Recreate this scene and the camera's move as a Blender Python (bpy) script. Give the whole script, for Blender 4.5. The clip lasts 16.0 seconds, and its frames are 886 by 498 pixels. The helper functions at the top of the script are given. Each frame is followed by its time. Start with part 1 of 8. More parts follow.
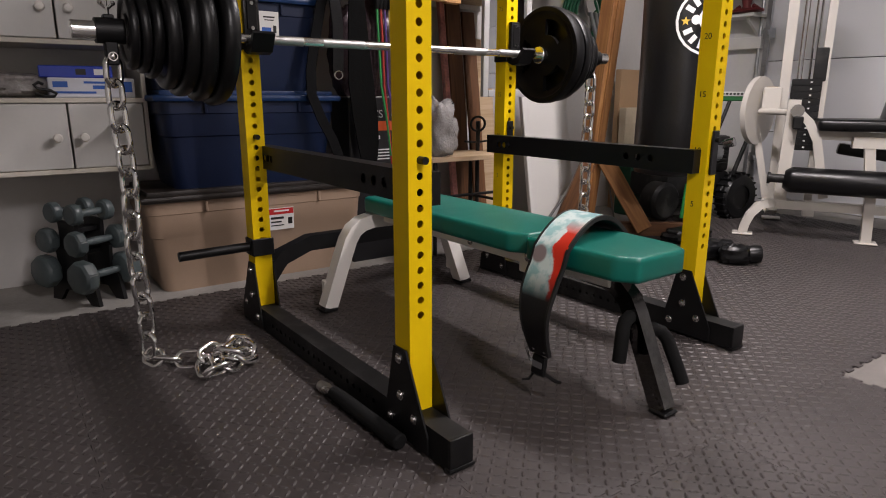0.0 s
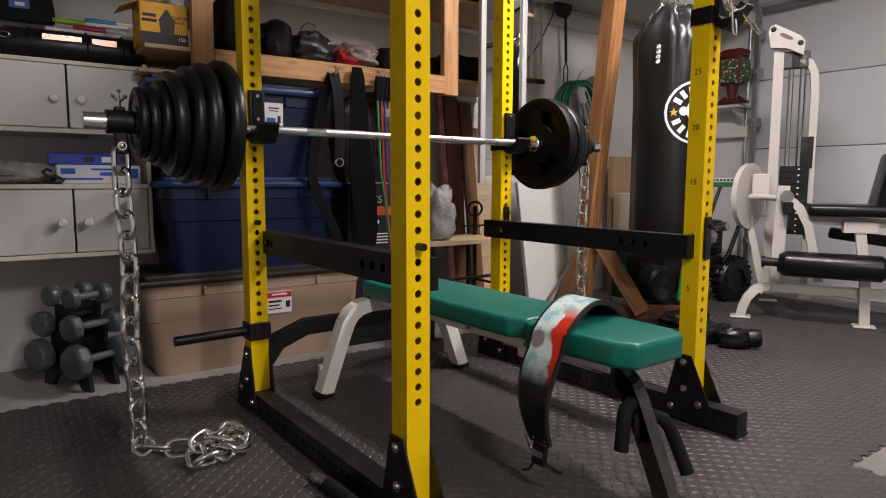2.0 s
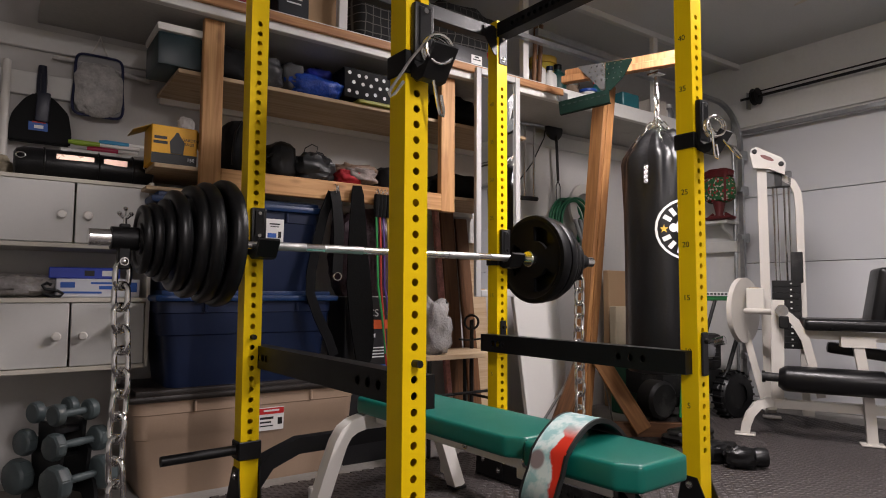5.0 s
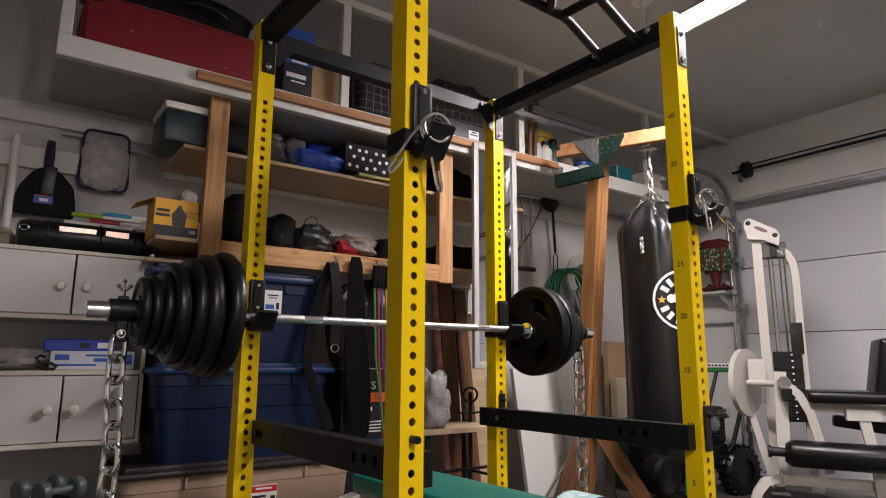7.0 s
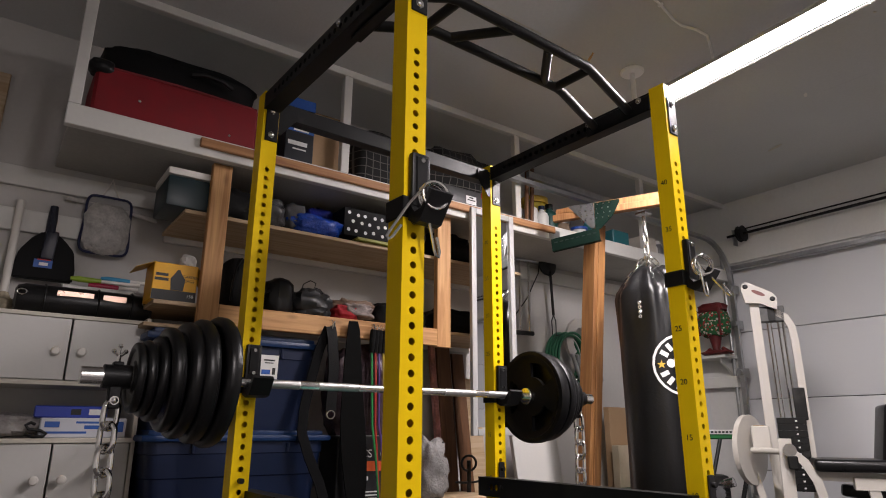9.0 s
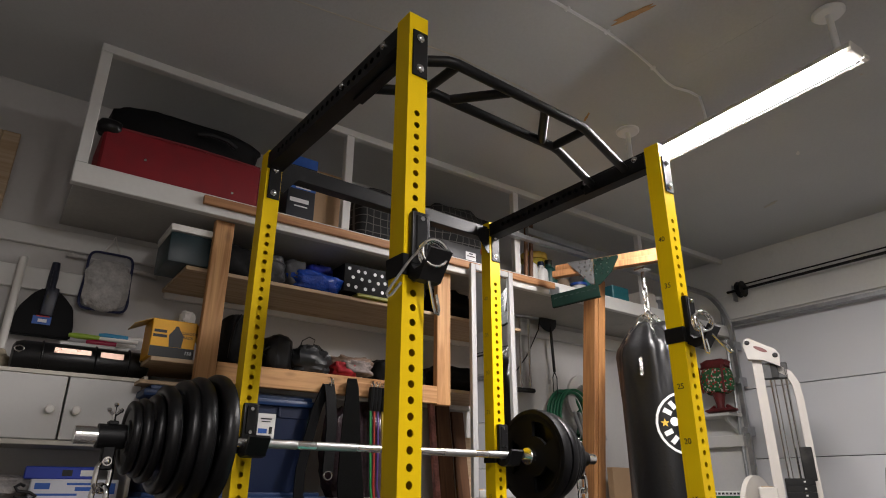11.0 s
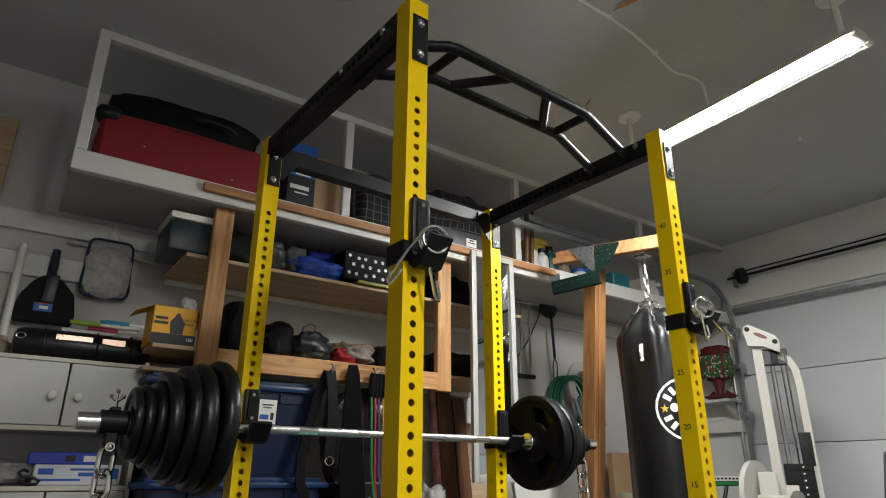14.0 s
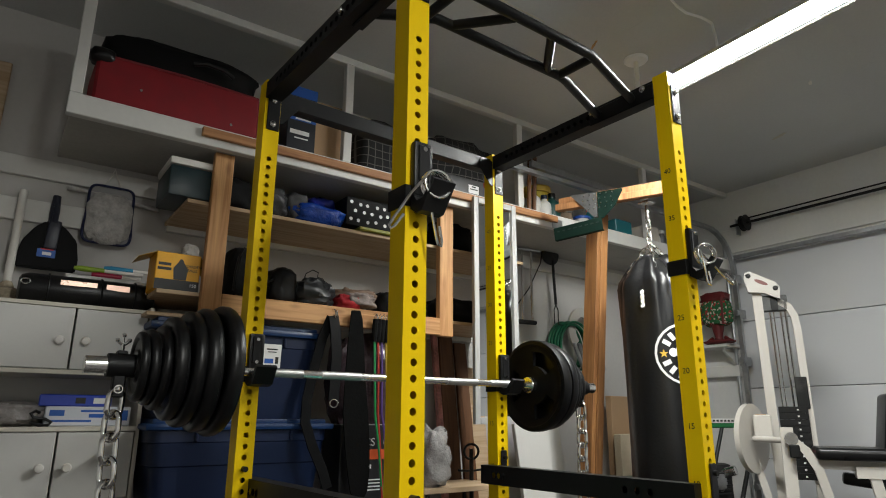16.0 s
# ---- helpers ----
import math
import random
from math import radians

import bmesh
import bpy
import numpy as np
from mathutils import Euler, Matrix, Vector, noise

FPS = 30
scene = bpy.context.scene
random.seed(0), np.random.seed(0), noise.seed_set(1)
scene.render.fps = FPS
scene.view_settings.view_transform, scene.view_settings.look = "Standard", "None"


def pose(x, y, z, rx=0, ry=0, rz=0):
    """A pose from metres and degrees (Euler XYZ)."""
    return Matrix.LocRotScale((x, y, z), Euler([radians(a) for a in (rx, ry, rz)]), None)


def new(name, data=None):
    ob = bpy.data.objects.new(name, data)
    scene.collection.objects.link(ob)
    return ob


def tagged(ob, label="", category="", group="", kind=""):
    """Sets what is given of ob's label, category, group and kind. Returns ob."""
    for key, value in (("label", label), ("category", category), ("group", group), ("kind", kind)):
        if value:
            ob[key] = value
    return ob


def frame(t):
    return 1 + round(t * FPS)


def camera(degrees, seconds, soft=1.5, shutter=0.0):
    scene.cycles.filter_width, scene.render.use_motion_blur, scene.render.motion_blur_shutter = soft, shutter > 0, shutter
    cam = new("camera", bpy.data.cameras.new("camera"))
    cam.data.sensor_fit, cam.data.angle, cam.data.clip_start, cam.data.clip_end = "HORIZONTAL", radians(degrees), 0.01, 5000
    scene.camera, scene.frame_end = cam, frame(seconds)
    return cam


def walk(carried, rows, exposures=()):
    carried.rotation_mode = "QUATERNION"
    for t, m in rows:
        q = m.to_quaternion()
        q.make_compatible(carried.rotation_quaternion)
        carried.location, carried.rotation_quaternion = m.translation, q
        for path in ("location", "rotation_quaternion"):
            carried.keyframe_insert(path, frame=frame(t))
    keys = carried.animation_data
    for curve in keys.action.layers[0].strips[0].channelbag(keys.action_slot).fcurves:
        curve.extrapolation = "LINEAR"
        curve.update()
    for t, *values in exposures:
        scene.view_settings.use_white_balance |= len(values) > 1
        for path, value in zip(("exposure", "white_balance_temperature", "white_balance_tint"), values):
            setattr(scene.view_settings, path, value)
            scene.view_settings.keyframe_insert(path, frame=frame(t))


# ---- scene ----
# ---------- camera and its walk ----------
cam = camera(70.36, 16.0, soft=1.0)
PATH = [  # seconds, x, y, z, yaw, pitch, roll
    (0, -1.2777, -1.6624, 0.7933, -34.76, -13.65, -0.13), (0.5, -1.2789, -1.6638, 0.7964, -34.8, -11.49, -0.21),
    (1, -1.2802, -1.6653, 0.7993, -34.88, -9.47, -0.22), (1.5, -1.2813, -1.6668, 0.8016, -34.9, -7.76, -0.24),
    (2, -1.2823, -1.6682, 0.8035, -34.96, -6.22, -0.2), (2.5, -1.2836, -1.67, 0.8058, -35.02, -4.37, -0.24),
    (3, -1.285, -1.6718, 0.8079, -35.08, -2.59, -0.26), (3.5, -1.2862, -1.6736, 0.8098, -35.14, -0.97, -0.24),
    (4, -1.2875, -1.6756, 0.8116, -35.18, 0.67, -0.27), (6.5, -1.2947, -1.6868, 0.8192, -35.39, 8.74, -0.3),
    (7, -1.2962, -1.6892, 0.8204, -35.42, 10.27, -0.28), (7.5, -1.2975, -1.6913, 0.8214, -35.46, 11.53, -0.32),
    (8, -1.299, -1.6938, 0.8224, -35.49, 12.99, -0.29), (8.5, -1.3005, -1.6964, 0.8234, -35.52, 14.47, -0.28),
    (9, -1.3022, -1.6991, 0.8244, -35.59, 15.98, -0.24), (9.5, -1.3037, -1.7017, 0.8252, -35.62, 17.35, -0.23),
    (10, -1.3052, -1.7043, 0.8259, -35.61, 18.7, -0.24), (12.5, -1.3097, -1.7121, 0.8277, -35.58, 22.49, -0.16),
    (13, -1.3089, -1.7106, 0.8274, -35.61, 21.79, -0.16), (13.5, -1.3078, -1.7087, 0.827, -35.57, 20.88, -0.2),
    (14, -1.3065, -1.7065, 0.8265, -35.53, 19.8, -0.19), (14.5, -1.3049, -1.7037, 0.8258, -35.5, 18.41, -0.24),
    (15, -1.3038, -1.7018, 0.8252, -35.45, 17.41, -0.26), (15.5, -1.3024, -1.6994, 0.8245, -35.39, 16.14, -0.22),
    (16, -1.3011, -1.6974, 0.8238, -35.37, 15.03, -0.26)]
walk(cam, [(t, pose(x, y, z, 90 + p, r, yaw)) for t, x, y, z, yaw, p, r in PATH], exposures=[(0, 0.0, 6300, 17), (10.2, 0.0, 6300, 17), (12.3, 0.0, 6080, 2), (16, 0.0, 6080, 2)])

# ---------- world and lamps ----------
world = bpy.data.worlds.new("world")
scene.world = world
world.use_nodes = True
world.node_tree.nodes["Background"].inputs[0].default_value = (0.5, 0.55, 0.6, 1)
world.node_tree.nodes["Background"].inputs[1].default_value = 0.02
CEIL = 2.65
LIGHTS = [(1.185, -0.42), (-0.55, -2.75)]     # tube fittings on the ceiling: x, y of their middle
for lx, ly in LIGHTS:
    lamp = bpy.data.lights.new("tube_lamp", "AREA")
    lamp.shape, lamp.size, lamp.size_y = "RECTANGLE", 0.075, 1.10
    lamp.energy, lamp.color = 37, (1.0, 0.925, 0.87)
    o = new("tube_lamp", lamp)
    o.matrix_world = pose(lx, ly, 2.384, 0, 0, -3.5)


# ---------- materials ----------
def mat(name, col, rough=0.5, metal=0.0, var=0.12, scale=6.0, fine=90.0, bump=0.1, dist=0.002, stain=None, stain_at=0.62, rvar=0.12, spec=0.5, island=0.0):
    """Painted, cast, moulded or woven surface: two scales of colour change, uneven gloss, fine relief."""
    m = bpy.data.materials.new(name)
    m.use_nodes = True
    nt = m.node_tree
    b = nt.nodes["Principled BSDF"]
    L = nt.links.new
    tc = nt.nodes.new("ShaderNodeTexCoord")
    n1 = nt.nodes.new("ShaderNodeTexNoise")
    n1.inputs["Scale"].default_value, n1.inputs["Detail"].default_value = scale, 6
    n2 = nt.nodes.new("ShaderNodeTexNoise")
    n2.inputs["Scale"].default_value, n2.inputs["Detail"].default_value = fine, 4
    for n in (n1, n2):
        L(tc.outputs["Object"], n.inputs["Vector"])
    add = nt.nodes.new("ShaderNodeMath")
    add.operation = "MULTIPLY_ADD"
    L(n2.outputs["Fac"], add.inputs[0])
    add.inputs[1].default_value = 0.5
    L(n1.outputs["Fac"], add.inputs[2])
    ramp = nt.nodes.new("ShaderNodeMapRange")
    ramp.inputs["From Min"].default_value, ramp.inputs["From Max"].default_value = 0.45, 1.05
    ramp.inputs["To Min"].default_value, ramp.inputs["To Max"].default_value = 1 - var, 1 + var
    L(add.outputs[0], ramp.inputs["Value"])
    mul = nt.nodes.new("ShaderNodeVectorMath")
    mul.operation = "SCALE"
    mul.inputs[0].default_value = col
    if island:
        oi = nt.nodes.new("ShaderNodeObjectInfo")
        mr = nt.nodes.new("ShaderNodeMapRange")
        mr.inputs["To Min"].default_value, mr.inputs["To Max"].default_value = 1 - island, 1 + island
        L(oi.outputs["Random"], mr.inputs["Value"])
        mm = nt.nodes.new("ShaderNodeMath")
        mm.operation = "MULTIPLY"
        L(mr.outputs[0], mm.inputs[0])
        L(ramp.outputs[0], mm.inputs[1])
        L(mm.outputs[0], mul.inputs["Scale"])
    else:
        L(ramp.outputs[0], mul.inputs["Scale"])
    out = mul.outputs[0]
    if stain:
        n3 = nt.nodes.new("ShaderNodeTexNoise")
        n3.inputs["Scale"].default_value, n3.inputs["Detail"].default_value = scale * 0.7, 9
        n3.inputs["Roughness"].default_value = 0.7
        L(tc.outputs["Object"], n3.inputs["Vector"])
        mr3 = nt.nodes.new("ShaderNodeMapRange")
        mr3.inputs["From Min"].default_value, mr3.inputs["From Max"].default_value = stain_at, stain_at + 0.12
        L(n3.outputs["Fac"], mr3.inputs["Value"])
        mix = nt.nodes.new("ShaderNodeMixRGB")
        L(mr3.outputs[0], mix.inputs[0])
        L(out, mix.inputs[1])
        mix.inputs[2].default_value = (*stain, 1)
        out = mix.outputs[0]
    L(out, b.inputs["Base Color"])
    rr = nt.nodes.new("ShaderNodeMapRange")
    rr.inputs["To Min"].default_value, rr.inputs["To Max"].default_value = max(0.02, rough - rvar), min(1, rough + rvar)
    L(n1.outputs["Fac"], rr.inputs["Value"])
    L(rr.outputs[0], b.inputs["Roughness"])
    b.inputs["Metallic"].default_value = metal
    b.inputs["Specular IOR Level"].default_value = spec
    if bump:
        bu = nt.nodes.new("ShaderNodeBump")
        bu.inputs["Strength"].default_value, bu.inputs["Distance"].default_value = bump, dist
        L(n2.outputs["Fac"], bu.inputs["Height"])
        L(bu.outputs[0], b.inputs["Normal"])
    return m


def wood(name, light, dark, axis="x", rings=9.0, rough=0.6):
    """Sawn timber with long grain along one axis of the object, and knots."""
    m = bpy.data.materials.new(name)
    m.use_nodes = True
    nt = m.node_tree
    b = nt.nodes["Principled BSDF"]
    L = nt.links.new
    tc = nt.nodes.new("ShaderNodeTexCoord")
    mp = nt.nodes.new("ShaderNodeMapping")
    s = {"x": (1.2, 22, 22), "y": (22, 1.2, 22), "z": (22, 22, 1.2)}[axis]
    mp.inputs["Scale"].default_value = s
    L(tc.outputs["Object"], mp.inputs["Vector"])
    n = nt.nodes.new("ShaderNodeTexNoise")
    n.inputs["Scale"].default_value, n.inputs["Detail"].default_value, n.inputs["Distortion"].default_value = 1.6, 8, 1.2
    L(mp.outputs[0], n.inputs["Vector"])
    k = nt.nodes.new("ShaderNodeTexVoronoi")
    mk = nt.nodes.new("ShaderNodeMapping")
    mk.inputs["Scale"].default_value = {"x": (4, 9, 9), "y": (9, 4, 9), "z": (9, 9, 4)}[axis]
    L(tc.outputs["Object"], mk.inputs["Vector"])
    L(mk.outputs[0], k.inputs["Vector"])
    k.inputs["Scale"].default_value = 1.0
    kr = nt.nodes.new("ShaderNodeMapRange")
    kr.inputs["From Min"].default_value, kr.inputs["From Max"].default_value = 0.05, 0.16
    kr.inputs["To Min"].default_value, kr.inputs["To Max"].default_value = 0.55, 0.0
    L(k.outputs["Distance"], kr.inputs["Value"])
    cr = nt.nodes.new("ShaderNodeValToRGB")
    cr.color_ramp.elements[0].position, cr.color_ramp.elements[1].position = 0.36, 0.62
    cr.color_ramp.elements[0].color, cr.color_ramp.elements[1].color = (*dark, 1), (*light, 1)
    L(n.outputs["Fac"], cr.inputs[0])
    mix = nt.nodes.new("ShaderNodeMixRGB")
    L(kr.outputs[0], mix.inputs[0])
    L(cr.outputs[0], mix.inputs[1])
    mix.inputs[2].default_value = (dark[0] * 0.4, dark[1] * 0.33, dark[2] * 0.3, 1)
    L(mix.outputs[0], b.inputs["Base Color"])
    b.inputs["Roughness"].default_value = rough
    bu = nt.nodes.new("ShaderNodeBump")
    bu.inputs["Strength"].default_value, bu.inputs["Distance"].default_value = 0.25, 0.001
    L(n.outputs["Fac"], bu.inputs["Height"])
    L(bu.outputs[0], b.inputs["Normal"])
    return m


def glow(name, col, strength):
    m = bpy.data.materials.new(name)
    m.use_nodes = True
    b = m.node_tree.nodes["Principled BSDF"]
    b.inputs["Base Color"].default_value = (0.9, 0.9, 0.9, 1)
    b.inputs["Emission Color"].default_value, b.inputs["Emission Strength"].default_value = (*col, 1), strength
    return m


YELLOW = mat("yellow powder coat", (0.90, 0.61, 0.0005), 0.40, spec=0.16, var=0.05, scale=4, fine=260, bump=0.05, dist=0.0008, stain=(0.50, 0.31, 0.02), stain_at=0.70)
BLACK = mat("black textured powder coat", (0.006, 0.006, 0.0065), 0.45, var=0.25, scale=9, fine=300, bump=0.2, dist=0.0008, stain=(0.016, 0.0155, 0.015), stain_at=0.62, spec=0.3)
RAILBLACK = mat("dusty black steel", (0.008, 0.008, 0.008), 0.5, var=0.3, scale=9, fine=220, bump=0.15, dist=0.0008, stain=(0.035, 0.034, 0.032), stain_at=0.52, spec=0.3)
PLASTIC = mat("black plastic", (0.007, 0.007, 0.0075), 0.42, var=0.2, fine=200, bump=0.08, dist=0.0006, spec=0.35)
RUBBER = mat("black rubber", (0.005, 0.005, 0.0055), 0.36, var=0.3, scale=12, fine=160, bump=0.15, dist=0.001, stain=(0.014, 0.014, 0.014), stain_at=0.62, spec=0.35)
GRIPRUBBER = mat("matt black rubber", (0.0045, 0.0045, 0.0048), 0.55, var=0.3, scale=12, fine=160, bump=0.15, dist=0.001, spec=0.18)
FOAM = mat("black foam grip", (0.006, 0.006, 0.006), 0.85, var=0.2, fine=420, bump=0.4, dist=0.001, spec=0.2)
CHROME = mat("chrome steel", (0.88, 0.87, 0.85), 0.2, 1.0, var=0.06, scale=20, fine=400, bump=0.05, dist=0.0003, rvar=0.08)
ZINC = mat("zinc plated steel", (0.62, 0.61, 0.59), 0.24, 1.0, var=0.12, scale=30, fine=300, bump=0.08, dist=0.0004)
GALV = mat("galvanised steel", (0.42, 0.43, 0.44), 0.42, 1.0, var=0.2, scale=18, fine=120, bump=0.05)
WHITEPAINT = mat("white painted steel", (0.74, 0.71, 0.66), 0.35, var=0.05, fine=200, bump=0.05, dist=0.0006, stain=(0.55, 0.51, 0.45), stain_at=0.7)
CREAMPAINT = mat("cream painted steel", (0.59, 0.56, 0.51), 0.34, var=0.05, fine=200, bump=0.05, dist=0.0006, stain=(0.42, 0.38, 0.32), stain_at=0.7)
GREENVINYL = mat("green vinyl", (0.002, 0.145, 0.11), 0.36, var=0.10, scale=7, fine=480, bump=0.22, dist=0.0008, rvar=0.1)
BLACKVINYL = mat("black vinyl", (0.005, 0.005, 0.0055), 0.32, var=0.2, scale=7, fine=300, bump=0.25, dist=0.001, spec=0.35)
MATTILE = mat("dark rubber foam tile", (0.050, 0.0425, 0.041), 0.48, var=0.16, scale=2.5, fine=140, bump=0.12, dist=0.0008, stain=(0.072, 0.062, 0.059), stain_at=0.58, island=0.06, spec=0.4)
CONCRETE = mat("grey concrete slab", (0.30, 0.285, 0.265), 0.8, var=0.2, scale=2.2, fine=60, bump=0.25, stain=(0.2, 0.19, 0.175), stain_at=0.55)
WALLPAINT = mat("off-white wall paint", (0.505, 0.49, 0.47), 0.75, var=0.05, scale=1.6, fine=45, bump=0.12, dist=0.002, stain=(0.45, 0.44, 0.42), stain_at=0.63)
CEILPAINT = mat("grey white ceiling paint", (0.565, 0.572, 0.568), 0.85, var=0.07, scale=1.1, fine=60, bump=0.3, dist=0.003, stain=(0.53, 0.53, 0.525), stain_at=0.6)
TRIMPAINT = mat("white painted timber", (0.66, 0.65, 0.62), 0.55, var=0.06, scale=3, fine=40, bump=0.1, stain=(0.5, 0.48, 0.44), stain_at=0.66)
DECKBOARD = mat("dull grey brown deck board", (0.40, 0.385, 0.36), 0.7, var=0.14, scale=3, fine=50, bump=0.2, stain=(0.30, 0.285, 0.265), stain_at=0.58)
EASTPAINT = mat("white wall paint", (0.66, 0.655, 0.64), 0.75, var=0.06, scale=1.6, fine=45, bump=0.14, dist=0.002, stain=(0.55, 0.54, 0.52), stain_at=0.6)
DOORPAINT = mat("white door panel", (0.70, 0.705, 0.725), 0.5, var=0.03, scale=1.2, fine=220, bump=0.18, dist=0.0008)
CABWHITE = mat("white laminate", (0.60, 0.59, 0.565), 0.45, var=0.03, scale=2, fine=80, bump=0.03, stain=(0.58, 0.56, 0.52), stain_at=0.72)
CABEDGE = mat("cream edged board", (0.62, 0.58, 0.50), 0.55, var=0.06, scale=3, fine=60, bump=0.05)
PINE = wood("pine along x", (0.64, 0.36, 0.15), (0.42, 0.20, 0.07), "x")
PINEZ = wood("pine along z", (0.64, 0.36, 0.15), (0.42, 0.20, 0.07), "z")
REDPINEZ = wood("reddish timber along z", (0.33, 0.155, 0.050), (0.21, 0.087, 0.026), "z")
REDPINE = wood("reddish timber along x", (0.44, 0.215, 0.085), (0.28, 0.12, 0.045), "x")
# darker brown with the shade low on the bag stand put into the colour
DARKPINE = wood("shade-darkened timber", (0.16, 0.07, 0.026), (0.09, 0.036, 0.013), "z")
PLY = wood("plywood", (0.54, 0.40, 0.26), (0.43, 0.30, 0.17), "x", rough=0.7)
CARD = mat("brown cardboard", (0.40, 0.26, 0.145), 0.8, var=0.08, scale=4, fine=120, bump=0.1)
BLUETOTE = mat("blue moulded plastic", (0.004, 0.011, 0.040), 0.42, var=0.15, fine=160, bump=0.12, dist=0.001, spec=0.35)
BLUELID = mat("bright blue moulded plastic", (0.006, 0.026, 0.090), 0.4, var=0.15, fine=160, bump=0.1, dist=0.001, spec=0.35)
TANTOTE = mat("tan moulded plastic", (0.36, 0.255, 0.18), 0.5, var=0.07, scale=3, fine=160, bump=0.12, dist=0.001)
BROWNLID = mat("dark brown plastic lid", (0.016, 0.012, 0.010), 0.4, var=0.15, fine=160, bump=0.1, dist=0.001)
GREYVINYL = mat("grey green vinyl coating", (0.070, 0.090, 0.093), 0.42, var=0.1, fine=200, bump=0.12, dist=0.0008)
PAPER = mat("white paper label", (0.75, 0.74, 0.72), 0.6, var=0.03, bump=0)
REDLABEL = mat("red print", (0.5, 0.02, 0.02), 0.5, bump=0)
BLUEPRINT = mat("blue print", (0.02, 0.10, 0.42), 0.5, bump=0)
CABLEWHITE = mat("white plastic", (0.87, 0.87, 0.865), 0.4, var=0.03, bump=0)
INK = mat("black ink", (0.012, 0.012, 0.012), 0.5, bump=0)
WHITEINK = mat("white ink", (0.75, 0.75, 0.74), 0.5, bump=0)
GOLDINK = mat("golden yellow ink", (0.65, 0.42, 0.05), 0.5, bump=0)
TUBEGLOW = glow("lit diffuser", (1.0, 0.94, 0.885), 117.0)
EDGEGLOW = glow("glow for lit reflector edge", (1.0, 0.95, 0.89), 1.2)


# ---------- mesh helpers ----------
def M(x=0, y=0, z=0, rx=0, ry=0, rz=0):
    return pose(x, y, z, rx, ry, rz)


def bx(bm, c, s, m=None, bev=0.0, seg=1):
    """A box at centre c of size s, with its edges rounded by bev."""
    t = Matrix.Translation(c) @ Matrix.Diagonal((*s, 1))
    if m is not None:
        t = m @ t
    b2 = bmesh.new()
    bmesh.ops.create_cube(b2, size=1.0, matrix=t)
    if bev:
        bmesh.ops.bevel(b2, geom=b2.edges[:], offset=min(bev, min(s) * 0.45), segments=seg, profile=0.6, affect="EDGES")
    join(bm, b2)
    return bm


def join(bm, other):
    me = bpy.data.meshes.new("tmp")
    other.to_mesh(me)
    other.free()
    bm.from_mesh(me)
    bpy.data.meshes.remove(me)


def frame_of(d):
    d = d.normalized()
    u = d.cross(Vector((0, 0, 1)) if abs(d.z) < 0.9 else Vector((1, 0, 0))).normalized()
    return u, d.cross(u).normalized()


def tube(bm, pts, r, seg=10, closed=False, caps=True, flat=1.0):
    """A round (or, with flat, oval) rod swept along points. r may be a list."""
    pts = [Vector(p) for p in pts]
    n = len(pts)
    rs = r if isinstance(r, (list, tuple)) else [r] * n
    rings = []
    u = None
    for i, p in enumerate(pts):
        a = pts[(i - 1) % n] if (closed or i > 0) else p
        b = pts[(i + 1) % n] if (closed or i < n - 1) else p
        d = (b - a).normalized()
        if u is None:
            u, v = frame_of(d)
        else:
            u = (u - d * u.dot(d)).normalized()
            v = d.cross(u).normalized()
        rings.append([bm.verts.new(p + (u * math.cos(2 * math.pi * k / seg) + v * math.sin(2 * math.pi * k / seg) * flat) * rs[i]) for k in range(seg)])
    for i in range(n if closed else n - 1):
        A, B = rings[i], rings[(i + 1) % n]
        for k in range(seg):
            f = bm.faces.new((A[k], A[(k + 1) % seg], B[(k + 1) % seg], B[k]))
            f.smooth = True
    if not closed and caps:
        bm.faces.new(rings[0][::-1])
        bm.faces.new(rings[-1])
    return bm


def sweep(bm, pts, w, h, up=(0, 0, 1), caps=True):
    """A rectangular tube w wide (along side) and h thick (along up) swept along points."""
    pts = [Vector(p) for p in pts]
    n = len(pts)
    up = Vector(up)
    rings = []
    for i, p in enumerate(pts):
        d = (pts[min(i + 1, n - 1)] - pts[max(i - 1, 0)]).normalized()
        s = d.cross(up).normalized()
        q = s.cross(d).normalized()
        rings.append([bm.verts.new(p + s * a * w / 2 + q * b * h / 2) for a, b in ((-1, -1), (1, -1), (1, 1), (-1, 1))])
    for i in range(n - 1):
        for k in range(4):
            bm.faces.new((rings[i][k], rings[i][(k + 1) % 4], rings[i + 1][(k + 1) % 4], rings[i + 1][k]))
    if caps:
        bm.faces.new(rings[0][::-1])
        bm.faces.new(rings[-1])
    return bm


def lathe(bm, prof, m=None, seg=24):
    """A profile of (radius, height) turned about z."""
    m = m or Matrix()
    rings = []
    for r, z in prof:
        if r < 1e-6:
            rings.append([bm.verts.new(m @ Vector((0, 0, z)))])
        else:
            rings.append([bm.verts.new(m @ Vector((r * math.cos(2 * math.pi * k / seg), r * math.sin(2 * math.pi * k / seg), z))) for k in range(seg)])
    for A, B in zip(rings, rings[1:]):
        for k in range(seg):
            a, b, c, d = A[k % len(A)], A[(k + 1) % len(A)], B[(k + 1) % len(B)], B[k % len(B)]
            vs = [v for i, v in enumerate((a, b, c, d)) if v not in (a, b, c, d)[:i]]
            if len(vs) > 2:
                f = bm.faces.new(vs)
                f.smooth = True
    return bm


